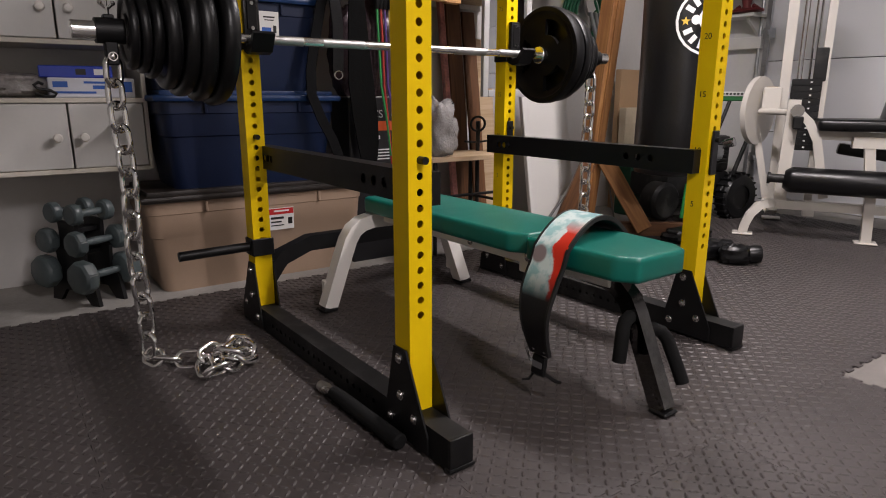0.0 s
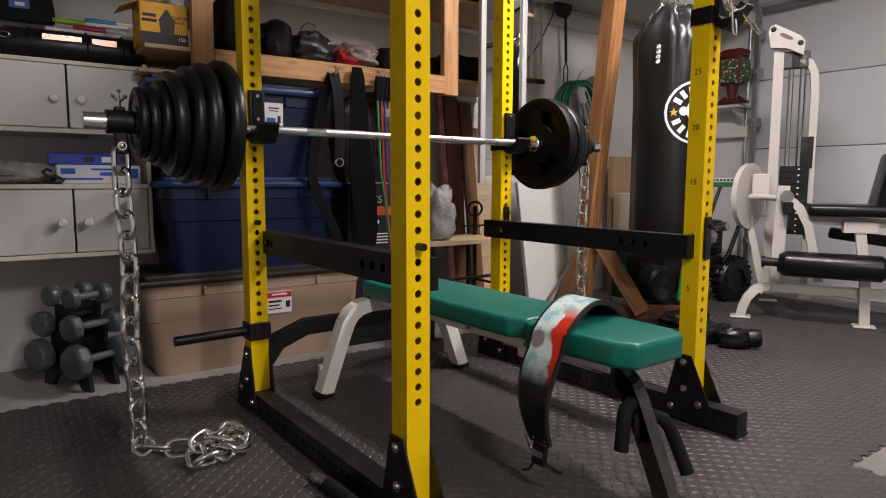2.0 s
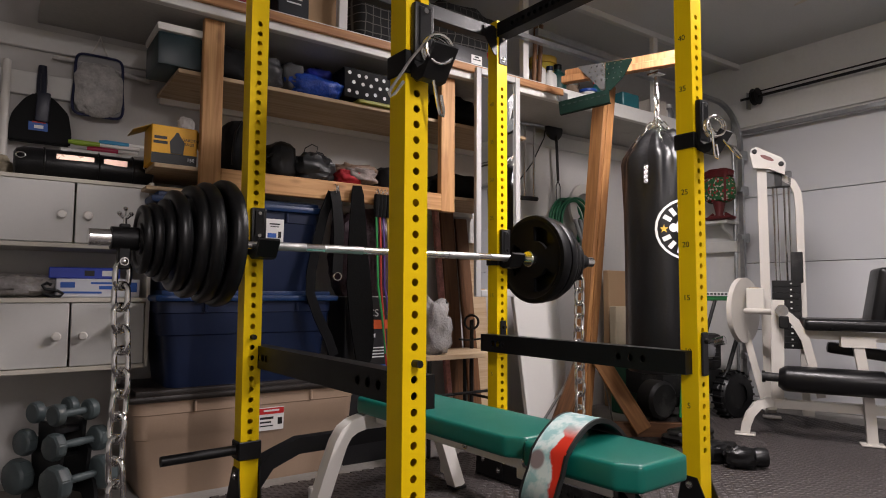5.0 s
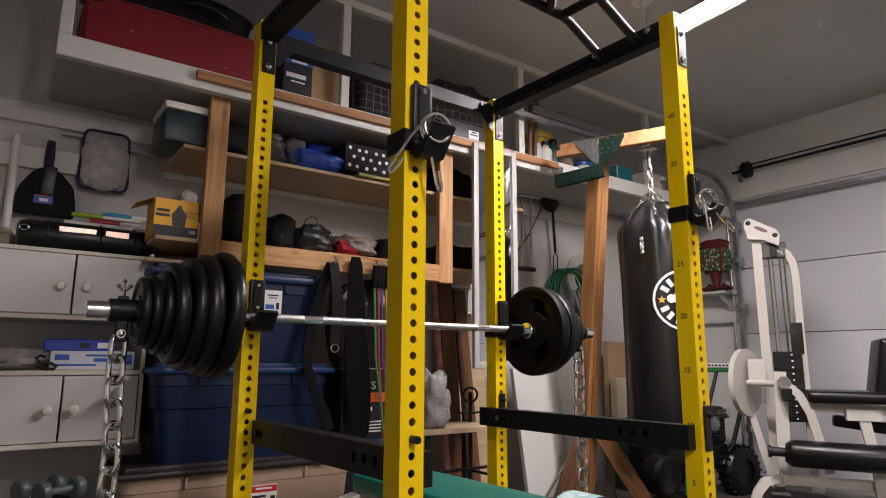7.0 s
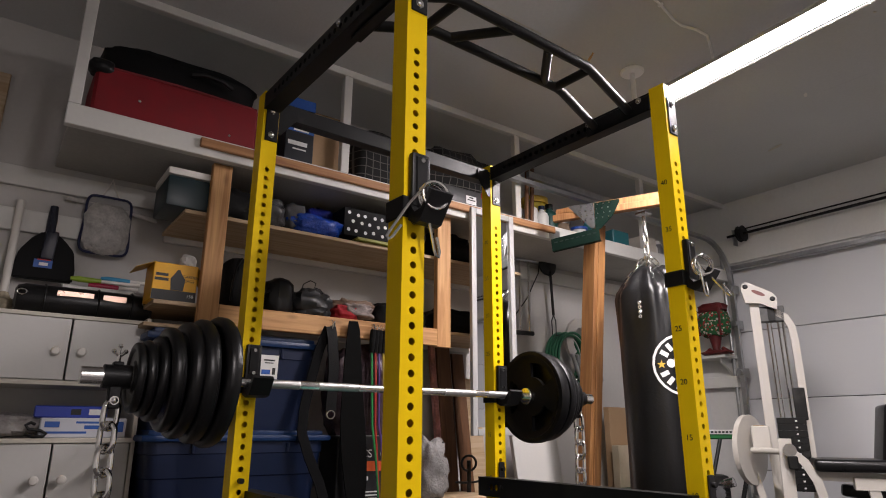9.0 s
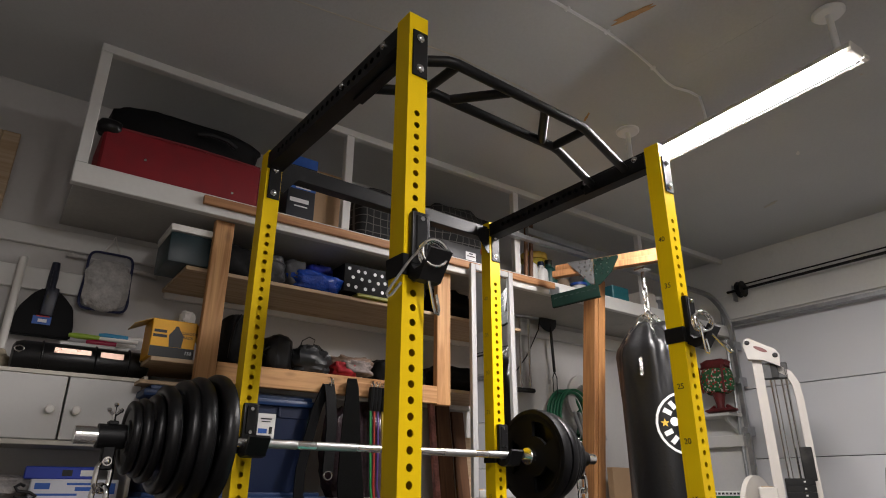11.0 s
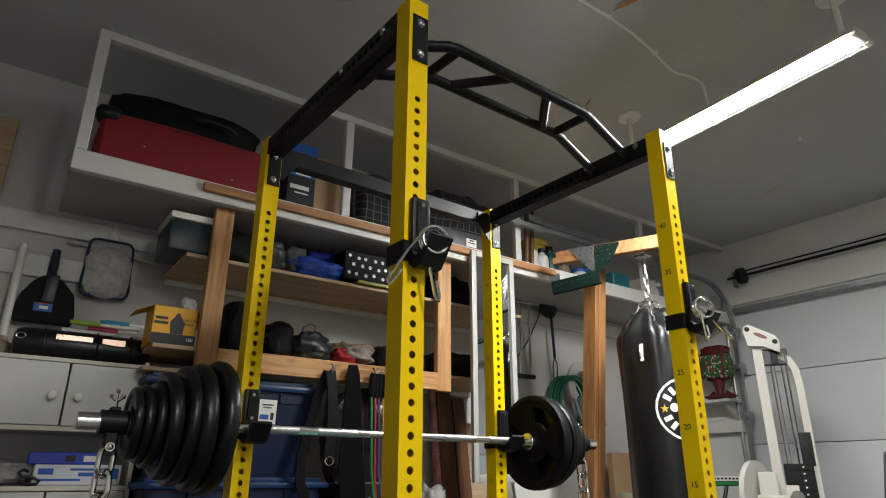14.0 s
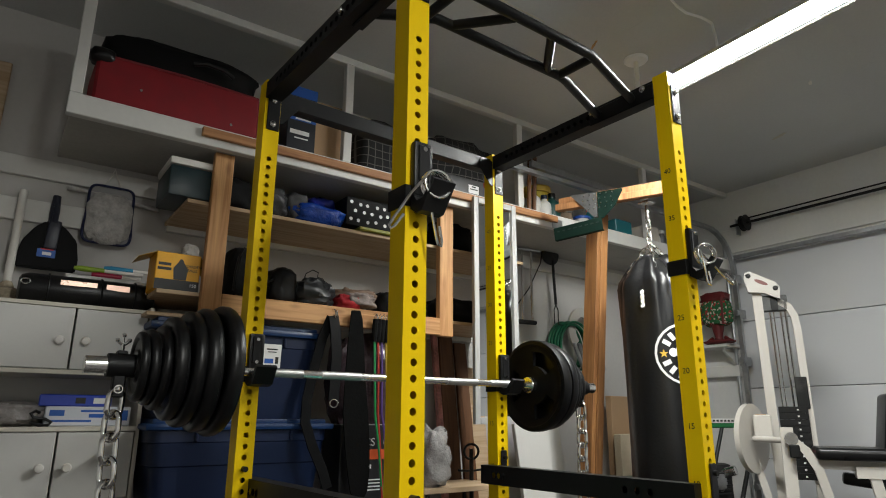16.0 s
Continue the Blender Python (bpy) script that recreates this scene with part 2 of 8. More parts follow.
def plate(bm, outline, m, thick):
    """A flat outline in xy pushed up by thick along z, placed by m."""
    lo = [bm.verts.new(m @ Vector((x, y, 0))) for x, y in outline]
    hi = [bm.verts.new(m @ Vector((x, y, thick))) for x, y in outline]
    bm.faces.new(lo[::-1])
    bm.faces.new(hi)
    n = len(lo)
    for i in range(n):
        bm.faces.new((lo[i], lo[(i + 1) % n], hi[(i + 1) % n], hi[i]))
    return bm


def disc(r, n=20, cx=0.0, cy=0.0, ry=None):
    return [(cx + r * math.cos(2 * math.pi * k / n), cy + (ry or r) * math.sin(2 * math.pi * k / n)) for k in range(n)]


def mesh_of(bm, name, material, smooth=None):
    bmesh.ops.recalc_face_normals(bm, faces=bm.faces)
    me = bpy.data.meshes.new(name)
    bm.to_mesh(me)
    bm.free()
    if smooth:
        me.polygons.foreach_set("use_smooth", [True] * len(me.polygons))
        me.set_sharp_from_angle(angle=radians(smooth))
    me.materials.append(material)
    return me


def part(name, bm, material, parent, label="", smooth=35):
    """Links a bmesh as one mesh object under a thing or a part."""
    o = new(name, mesh_of(bm, name, material, smooth))
    o.parent = parent
    if label:
        o["label"] = label
    return o


def share(name, src, parent, m=None):
    """Another object on the same mesh."""
    o = new(name, src.data)
    o.parent = parent
    if m is not None:
        o.matrix_local = m
    return o


def thing(name, m, label, category, group="", kind=""):
    o = new(name)
    o.empty_display_size = 0.05
    o.matrix_world = m
    return tagged(o, label, category, group, kind)


def solid(name, bm, material, label, category, m=None, group="", kind="", smooth=35):
    o = new(name, mesh_of(bm, name, material, smooth))
    if m is not None:
        o.matrix_world = m
    return tagged(o, label, category, group, kind)


def text_mesh(txt, size, material, thick=0.0004):
    cu = bpy.data.curves.new("letters", "FONT")
    cu.body, cu.size, cu.extrude, cu.align_x, cu.align_y = txt, size, thick, "CENTER", "CENTER"
    o = bpy.data.objects.new("letters", cu)
    scene.collection.objects.link(o)
    bpy.context.view_layer.update()
    me = bpy.data.meshes.new_from_object(o.evaluated_get(bpy.context.evaluated_depsgraph_get()))
    bpy.data.objects.remove(o)
    me.materials.clear()
    me.materials.append(material)
    return me


def lettering(name, txt, size, material, parent, m):
    o = new(name, text_mesh(txt, size, material))
    o.parent = parent
    o.matrix_local = m
    return o


def holed_face(bm, m, w, h, holes, r, depth=0.004, n=12):
    """A w x h face in xy (corner at 0,0) with round holes, at m, that go in by depth along -z. Holes lie on a column x=w/2 or given (x, y)."""
    ys = sorted(holes)
    cuts = [0.0] + [(a + b) / 2 for a, b in zip(ys, ys[1:])] + [h]
    cx = w / 2
    for i, y in enumerate(ys):
        c0, c1 = cuts[i], cuts[i + 1]
        y0, y1 = max(c0, y - w * 0.7), min(c1, y + w * 0.7)
        for a, b in ((c0, y0), (y1, c1)):
            if b - a > 1e-6:
                bm.faces.new([bm.verts.new(m @ Vector(p)) for p in ((0, a, 0), (w, a, 0), (w, b, 0), (0, b, 0))])
        ring, rim, deep = [], [], []
        for k in range(n):
            a = 2 * math.pi * (k + 0.5) / n
            c, s = math.cos(a), math.sin(a)
            t = min((w / 2) / abs(c), ((y1 - y) if s > 0 else (y - y0)) / abs(s))
            ring.append(bm.verts.new(m @ Vector((cx + c * t, y + s * t, 0))))
            rim.append(bm.verts.new(m @ Vector((cx + r * c, y + r * s, 0))))
            deep.append(bm.verts.new(m @ Vector((cx + r * c, y + r * s, -depth))))
        cor = {}
        for sx, sy, px_, py_ in ((1, 1, w, y1), (-1, 1, 0, y1), (-1, -1, 0, y0), (1, -1, w, y0)):
            cor[(sx, sy)] = bm.verts.new(m @ Vector((px_, py_, 0)))
        inv = m.inverted()
        for k in range(n):
            j = (k + 1) % n
            A, B = inv @ ring[k].co, inv @ ring[j].co
            same = (abs(A.x - B.x) < 1e-6) or (abs(A.y - B.y) < 1e-6)
            if same:
                bm.faces.new((rim[k], ring[k], ring[j], rim[j]))
            else:
                mid = (A + B) / 2
                q = cor[(1 if mid.x > cx else -1, 1 if mid.y > y else -1)]
                bm.faces.new((rim[k], ring[k], q, ring[j], rim[j]))
            bm.faces.new((rim[j], deep[j], deep[k], rim[k]))
    return bm
# ---------- the room ----------
XL, XR, YF, YB = -3.2, 3.5, -4.2, 1.53


def slab(name, c, s, material, label, category, bev=0.0):
    bm = bmesh.new()
    bx(bm, c, s, bev=bev)
    return solid(name, bm, material, label, category, kind="structure")


floor = slab("floor", ((XL + XR) / 2, (YF + YB) / 2, -0.112), (XR - XL + 0.4, YB - YF + 0.4, 0.2), CONCRETE, "grey bare concrete garage floor", "floor")
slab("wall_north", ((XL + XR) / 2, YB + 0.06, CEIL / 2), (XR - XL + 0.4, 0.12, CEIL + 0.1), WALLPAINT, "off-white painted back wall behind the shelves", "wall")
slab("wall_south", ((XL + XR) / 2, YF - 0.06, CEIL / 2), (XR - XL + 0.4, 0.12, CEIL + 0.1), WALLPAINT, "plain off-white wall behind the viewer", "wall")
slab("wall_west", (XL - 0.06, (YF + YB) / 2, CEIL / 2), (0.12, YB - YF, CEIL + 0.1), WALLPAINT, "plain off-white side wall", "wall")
# east wall with the opening of the garage door
DY0, DY1, DTOP = -3.4, 1.0, 2.10
bm = bmesh.new()
bx(bm, (XR + 0.08, (DY1 + YB) / 2, CEIL / 2), (0.16, YB - DY1, CEIL + 0.1))
bx(bm, (XR + 0.08, (YF + DY0) / 2, CEIL / 2), (0.16, DY0 - YF, CEIL + 0.1))
bx(bm, (XR + 0.08, (DY0 + DY1) / 2, (CEIL + DTOP) / 2 + 0.025), (0.16, DY1 - DY0, CEIL - DTOP + 0.05))
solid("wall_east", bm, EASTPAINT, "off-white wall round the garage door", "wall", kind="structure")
slab("ceiling", ((XL + XR) / 2, (YF + YB) / 2, CEIL + 0.06), (XR - XL + 0.4, YB - YF + 0.4, 0.12), CEILPAINT, "grey-white painted ceiling with patched seams", "ceiling")

# garage door of wide sections
door = thing("garage_door", M(XR + 0.075, 0, 0), "white sectional garage door with smooth wide panels, closed", "garage door")
zs = [-0.01, 0.02, 0.537, 1.056, 1.575, 2.10, 2.14]
for z0, z1 in zip(zs, zs[1:]):
    bm = bmesh.new()
    bx(bm, (0, (DY0 + DY1) / 2, (z0 + z1) / 2), (0.045, DY1 - DY0 + 0.06, z1 - z0 - 0.005), bev=0.006, seg=2)
    part("door_section", bm, DOORPAINT, door)

# header board, door rail and spring shaft over the door
bm = bmesh.new()
bx(bm, (XR - 0.012, (DY0 + DY1) / 2 - 0.03, 2.225), (0.024, DY1 - DY0 + 0.3, 0.20), bev=0.004)
solid("trim_header", bm, TRIMPAINT, "white painted header board over the garage door", "trim", kind="structure")
bm = bmesh.new()
bx(bm, (XR - 0.02, (DY0 + DY1) / 2, 2.085), (0.04, DY1 - DY0, 0.035), bev=0.004)
solid("trim_seal", bm, GALV, "grey weather seal along the top of the garage door", "trim", kind="structure")
shaft = thing("door_shaft", M(XR - 0.09, 0, 2.33), "dark steel torsion shaft over the garage door", "door hardware")
bm = bmesh.new()
tube(bm, [(0, 0.93, 0), (0, -3.3, 0)], 0.0105, 10)
part("rod", bm, RAILBLACK, shaft)
bm = bmesh.new()
tube(bm, [(0.03, 0.86, 0.045), (0.03, -3.3, 0.045)], 0.006, 8)
part("upper_rod", bm, RAILBLACK, shaft)
bm = bmesh.new()
tube(bm, [(0, 0.82, 0), (0, 0.80, 0)], 0.05, 20)
tube(bm, [(0, 0.795, 0), (0, 0.79, 0)], 0.065, 20)
tube(bm, [(0, 0.83, 0), (0, 0.825, 0)], 0.065, 20)
part("cable_drum", bm, RAILBLACK, shaft)
bm = bmesh.new()
bx(bm, (0.05, 0.89, -0.01), (0.08, 0.012, 0.13), bev=0.003)
bx(bm, (0.082, 0.87, -0.01), (0.012, 0.06, 0.15), bev=0.003)
part("bearing_bracket", bm, GALV, shaft)

# curved track that carries the door
track = thing("door_track", M(0, 0, 0), "galvanised steel garage door track, curved at the top", "door hardware")
bm = bmesh.new()
pts = [(XR - 0.10, 0.94, 0.0), (XR - 0.10, 0.94, 1.95)]
for k in range(1, 9):
    a = math.pi / 2 * k / 8
    pts.append((XR - 0.10 - 0.32 * (1 - math.cos(a)), 0.94, 1.95 + 0.32 * math.sin(a)))
pts += [(XR - 1.5, 0.94, 2.285), (XR - 2.6, 0.94, 2.29)]
sweep(bm, pts, 0.034, 0.026, up=(1, 0, 0.001))
part("rail", bm, GALV, track)
for z in (0.35, 0.8, 1.25, 1.62, 1.9):
    bm = bmesh.new()
    bx(bm, (XR - 0.055, 0.955, z), (0.09, 0.05, 0.07), bev=0.004)
    tube(bm, [(XR - 0.13, 0.93, z), (XR - 0.16, 0.93, z)], 0.022, 12)
    part("track_bracket", bm, GALV, track)
bm = bmesh.new()
tube(bm, [(XR - 0.045, 1.03, 0), (XR - 0.045, 1.03, 2.2)], 0.013, 10)
solid("conduit_pipe", bm, GALV, "grey metal conduit running up beside the garage door", "pipe")

# window casing high on the back wall
win = thing("window_1", M(-1.735, YB, 2.008), "small high window with a bare timber frame", "window", kind="structure")
for nm, c, s in (("window_frame", (0.27, -0.012, 0), (0.07, 0.03, 0.72)), ("window_frame", (-0.27, -0.012, 0), (0.07, 0.03, 0.72)),
                 ("window_frame", (0, -0.012, 0.325), (0.47, 0.028, 0.07)), ("window_sill", (0, -0.02, -0.325), (0.47, 0.045, 0.05))):
    bm = bmesh.new()
    bx(bm, c, s, bev=0.004)
    part(nm, bm, PLY, win)
bm = bmesh.new()
bx(bm, (0, -0.004, 0), (0.47, 0.006, 0.58))
part("pane", bm, mat("dark night glass", (0.01, 0.012, 0.016), 0.08, var=0.1, bump=0), win)

# loft over the back wall: floor, fascia, head beam, studs
LY = 0.98
loft = thing("loft_shelf", M(0, 0, 0), "white painted timber storage loft under the ceiling", "loft shelf", kind="structure")
for nm, c, s, mt in (("deck", ((-1.2 + XR) / 2, (LY + YB) / 2 + 0.02, 1.995), (XR + 1.2, YB - LY - 0.04, 0.03), DECKBOARD),
                     ("fascia", ((-1.215 + XR) / 2, LY + 0.02, 2.02), (XR + 1.215, 0.04, 0.09), TRIMPAINT),
                     ("head_beam", ((-1.215 + XR) / 2, LY + 0.02, CEIL - 0.02), (XR + 1.215, 0.04, 0.04), TRIMPAINT),
                     ("ledger", ((-1.45 + XR) / 2, YB - 0.012, 1.90), (XR + 1.45, 0.024, 0.09), TRIMPAINT),
                     ("ledger", ((-2.9 - 1.0) / 2, YB - 0.012, 1.70), (1.9, 0.024, 0.10), TRIMPAINT)):
    bm = bmesh.new()
    bx(bm, c, s, bev=0.003)
    part(nm, bm, mt, loft)
for x in (-1.192, 0.0, 1.18, 2.41):
    bm = bmesh.new()
    bx(bm, (x, LY + 0.02, (2.065 + CEIL - 0.04) / 2), (0.045, 0.038, CEIL - 0.04 - 2.065), bev=0.003)
    part("stud", bm, TRIMPAINT, loft)
bm = bmesh.new()
bx(bm, (0.38, LY - 0.012, 2.03), (2.17, 0.022, 0.04), bev=0.003)
part("edge_strip", bm, REDPINE, loft, "bare pine strip along the loft edge")
# ---------- the power rack ----------
RACK = M(0, 0, 0, 0, 0, 2)
W, D, U, S, H1, H = 1.137, 0.957, 0.0614, 0.03487, 0.3125, 2.058
rack = thing("power_rack", RACK, "yellow and black steel power rack standing on rubber mats", "power rack")


def upright_mesh():
    bm = bmesh.new()
    h = U / 2
    z0 = 0.075
    holes = [H1 - z0 + i * S for i in range(42)]
    # front and back faces with holes
    holed_face(bm, M(-h, -h, z0, 90, 0, 0), U, H - z0, holes, 0.0088)
    holed_face(bm, M(h, h, z0, 90, 0, 180), U, H - z0, holes, 0.0088)
    for x in (-h, h):
        vs = [bm.verts.new((x, y, z)) for y, z in ((-h, z0), (h, z0), (h, H), (-h, H))]
        bm.faces.new(vs)
    bm.faces.new([bm.verts.new((x, y, H)) for x, y in ((-h, -h), (h, -h), (h, h), (-h, h))])
    bmesh.ops.remove_doubles(bm, verts=bm.verts, dist=1e-5)
    return mesh_of(bm, "upright", YELLOW, None)


up_me = upright_mesh()
posts = {}
for key, sx, sy in (("N", -1, -1), ("A", -1, 1), ("R", 1, -1), ("B", 1, 1)):
    o = new("upright", up_me)
    o.parent = rack
    o.location = (sx * W / 2, sy * D / 2, 0)
    posts[key] = o
# hole numbers on the inner faces of the uprights on one side
for key, mt in (("R", INK), ("B", mat("worn number ink", (0.42, 0.27, 0.02), 0.5, bump=0))):
    for n in range(5, 45, 5):
        lettering("number", str(n), 0.026, mt, posts[key], M(-U / 2 - 0.0005, 0.004, H1 + (n - 1) * S, 90, 0, -90))

BOLT_BM = bmesh.new()
lathe(BOLT_BM, [(0.0, 0.009), (0.006, 0.0085), (0.009, 0.006), (0.0095, 0.003), (0.0125, 0.003), (0.0125, 0.0)], seg=14)
bolt_me = mesh_of(BOLT_BM, "bolt", ZINC, 40)


def bolt(parent, m, sc=1.0):
    o = new("bolt", bolt_me)
    o.parent = parent
    o.matrix_local = m @ Matrix.Scale(sc, 4)
    return o


# base rails, feet and gusset plates
RW, RH = 0.060, 0.072
for sx in (-1, 1):
    x = sx * W / 2
    bm = bmesh.new()
    y0, y1 = -D / 2 - 0.175, D / 2 + 0.10
    n = int((D - 0.25) / 0.0349)
    holes = [0.175 + 0.14 + i * 0.0349 for i in range(n)]
    L0 = y1 - y0
    for side in (-1, 1):
        m = M(x + side * RW / 2, y0 if side > 0 else y1, 0.004) @ (Matrix(((0, 0, 1, 0), (0, 1, 0, 0), (-1, 0, 0, RH), (0, 0, 0, 1))) if side > 0 else Matrix(((0, 0, -1, 0), (0, -1, 0, 0), (-1, 0, 0, RH), (0, 0, 0, 1))))
        hs = holes if side > 0 else [L0 - q for q in holes]
        holed_face(bm, m, RH, L0, hs, 0.0075, n=8)
    for z in (0.004, RH + 0.004):
        bm.faces.new([bm.verts.new((x + a * RW / 2, b, z)) for a, b in ((-1, y0), (1, y0), (1, y1), (-1, y1))])
    bmesh.ops.remove_doubles(bm, verts=bm.verts, dist=1e-5)
    part("base_rail", bm, RAILBLACK, rack, "dusty black base rail", smooth=None)
    for yy, d in ((y0, -1), (y1, 1)):
        bm = bmesh.new()
        bx(bm, (x, yy + d * 0.004, 0.04), (RW + 0.004, 0.012, RH + 0.004), bev=0.004, seg=2)
        bx(bm, (x, yy + d * 0.002, 0.005), (RW + 0.012, 0.022, 0.01), bev=0.004, seg=2)
        part("end_cap", bm, PLASTIC, rack)
    for sy in (-1, 1):
        y = sy * D / 2
        for side in (-1, 1):
            bm = bmesh.new()
            out = [(-0.105, 0.008), (0.075, 0.008), (0.075, 0.03), (0.03, 0.23), (-0.02, 0.23), (-0.105, 0.05)]
            if sy > 0:
                out = [(-a, b) for a, b in out]
            px_ = x + side * (U / 2 + 0.0015)
            plate(bm, out, Matrix(((0, 0, side, px_), (1, 0, 0, y), (0, 1, 0, 0), (0, 0, 0, 1))), 0.005)
            g = part("gusset", bm, BLACK, rack, smooth=None)
            for a, b in ((0.005, 0.205), (0.0, 0.115), (-0.055, 0.075), (0.045, 0.045)):
                bolt(g, Matrix(((0, 0, side, px_ + side * 0.005), (1, 0, 0, y + (a if sy < 0 else -a)), (0, 1, 0, b), (0, 0, 0, 1))))

# side beams at the top with their end plates
BW, BH, BZ = 0.062, 0.064, 2.013
for sx in (-1, 1):
    x = sx * W / 2
    bm = bmesh.new()
    y0, y1 = -D / 2 + U / 2, D / 2 - U / 2
    L0 = y1 - y0
    holes = [0.10 + i * 0.0349 for i in range(int((L0 - 0.16) / 0.0349))]
    for side in (-1, 1):
        m = M(x + side * BW / 2, y0 if side > 0 else y1, BZ - BH / 2) @ (Matrix(((0, 0, 1, 0), (0, 1, 0, 0), (-1, 0, 0, BH), (0, 0, 0, 1))) if side > 0 else Matrix(((0, 0, -1, 0), (0, -1, 0, 0), (-1, 0, 0, BH), (0, 0, 0, 1))))
        holed_face(bm, m, BH, L0, holes if side > 0 else [L0 - q for q in holes], 0.0105, n=12)
    for z in (BZ - BH / 2, BZ + BH / 2):
        bm.faces.new([bm.verts.new((x + a * BW / 2, b, z)) for a, b in ((-1, y0), (1, y0), (1, y1), (-1, y1))])
    bmesh.ops.remove_doubles(bm, verts=bm.verts, dist=1e-5)
    beam = part("top_beam", bm, BLACK, rack, smooth=None)
    for sy in (-1, 1):
        for face in (-1, 1):
            bm = bmesh.new()
            yy = sy * D / 2 + face * (U / 2 + 0.0025)
            bx(bm, (x + 0.004, yy, 1.930), (U - 0.012, 0.005, 0.148), bev=0.002)
            pl = part("end_plate", bm, BLACK, rack)
            for z in (1.978, 1.880):
                bolt(pl, M(x + 0.002, yy + face * 0.0025, z, -90 * face, 0, 0))
# rear cross beam between the uprights
bm = bmesh.new()
bx(bm, (0, D / 2 + 0.005, 2.003), (W - U, 0.05, 0.064), bev=0.003)
part("cross_beam", bm, BLACK, rack)
for sx in (-1, 1):
    bm = bmesh.new()
    x = sx * (W / 2 - U / 2)
    plate(bm, [(0, 0.065), (0, -0.06), (-0.012, -0.06), (-0.075, 0.02), (-0.075, 0.065)], Matrix(((sx, 0, 0, x), (0, 0, -1, D / 2 - 0.024), (0, 1, 0, 1.955), (0, 0, 0, 1))), 0.005)
    part("corner_gusset", bm, BLACK, rack, smooth=None)

# pull-up bar with several grips
pull = thing("pullup_bar", RACK, "black pull-up bar with several grips bolted across the rack", "pull-up bar")
R1 = 0.0165
xe = W / 2 - BW / 2
PZ = 2.005
for pts in ([(-xe, -0.375, PZ), (-0.425, -0.455, PZ), (-0.395, -0.462, PZ), (0.16, -0.462, PZ), (0.19, -0.455, PZ), (xe, -0.355, PZ)],
            [(-xe, -0.20, PZ), (-0.40, -0.285, PZ), (-0.36, -0.303, PZ), (0.18, -0.305, PZ), (0.22, -0.298, PZ), (xe, -0.19, PZ)]):
    bm = bmesh.new()
    tube(bm, pts, R1, 14)
    part("long_bar", bm, BLACK, pull)
for a, b in (((-0.39, -0.455), (-0.395, -0.295)), ((-0.174, -0.455), (-0.30, -0.308)), ((-0.015, -0.455), (0.118, -0.308)), ((0.185, -0.452), (0.18, -0.308))):
    bm = bmesh.new()
    tube(bm, [(*a, PZ), (*b, PZ)], R1 * 0.95, 12)
    part("grip", bm, BLACK, pull)
for sx in (-1, 1):
    bm = bmesh.new()
    bx(bm, (sx * (xe - 0.003), -0.30, PZ - 0.002), (0.006, 0.30, 0.062), bev=0.002)
    bx(bm, (sx * (xe + 0.012), -0.30, 1.976), (0.036, 0.30, 0.008), bev=0.002)
    part("bracket", bm, BLACK, pull)
    for y in (-0.376, -0.132):
        bolt(pull, Matrix(((0, 0, sx, sx * (W / 2 + BW / 2)), (1, 0, 0, y), (0, 1, 0, 2.026), (0, 0, 0, 1))))
        bolt(pull, Matrix(((0, 0, -sx, sx * (W / 2 - BW / 2 - 0.006)), (1, 0, 0, y - 0.03), (0, 1, 0, 2.026), (0, 0, 0, 1))))

# rear low stretcher, bowed
bm = bmesh.new()
sweep(bm, [(-W / 2, D / 2 + 0.05, 0.10), (-W / 2 + 0.12, D / 2 + 0.12, 0.20), (-W / 2 + 0.25, D / 2 + 0.15, 0.235), (W / 2 - 0.25, D / 2 + 0.15, 0.235), (W / 2 - 0.12, D / 2 + 0.12, 0.20), (W / 2, D / 2 + 0.05, 0.10)], 0.045, 0.06)
part("rear_stretcher", bm, BLACK, rack)


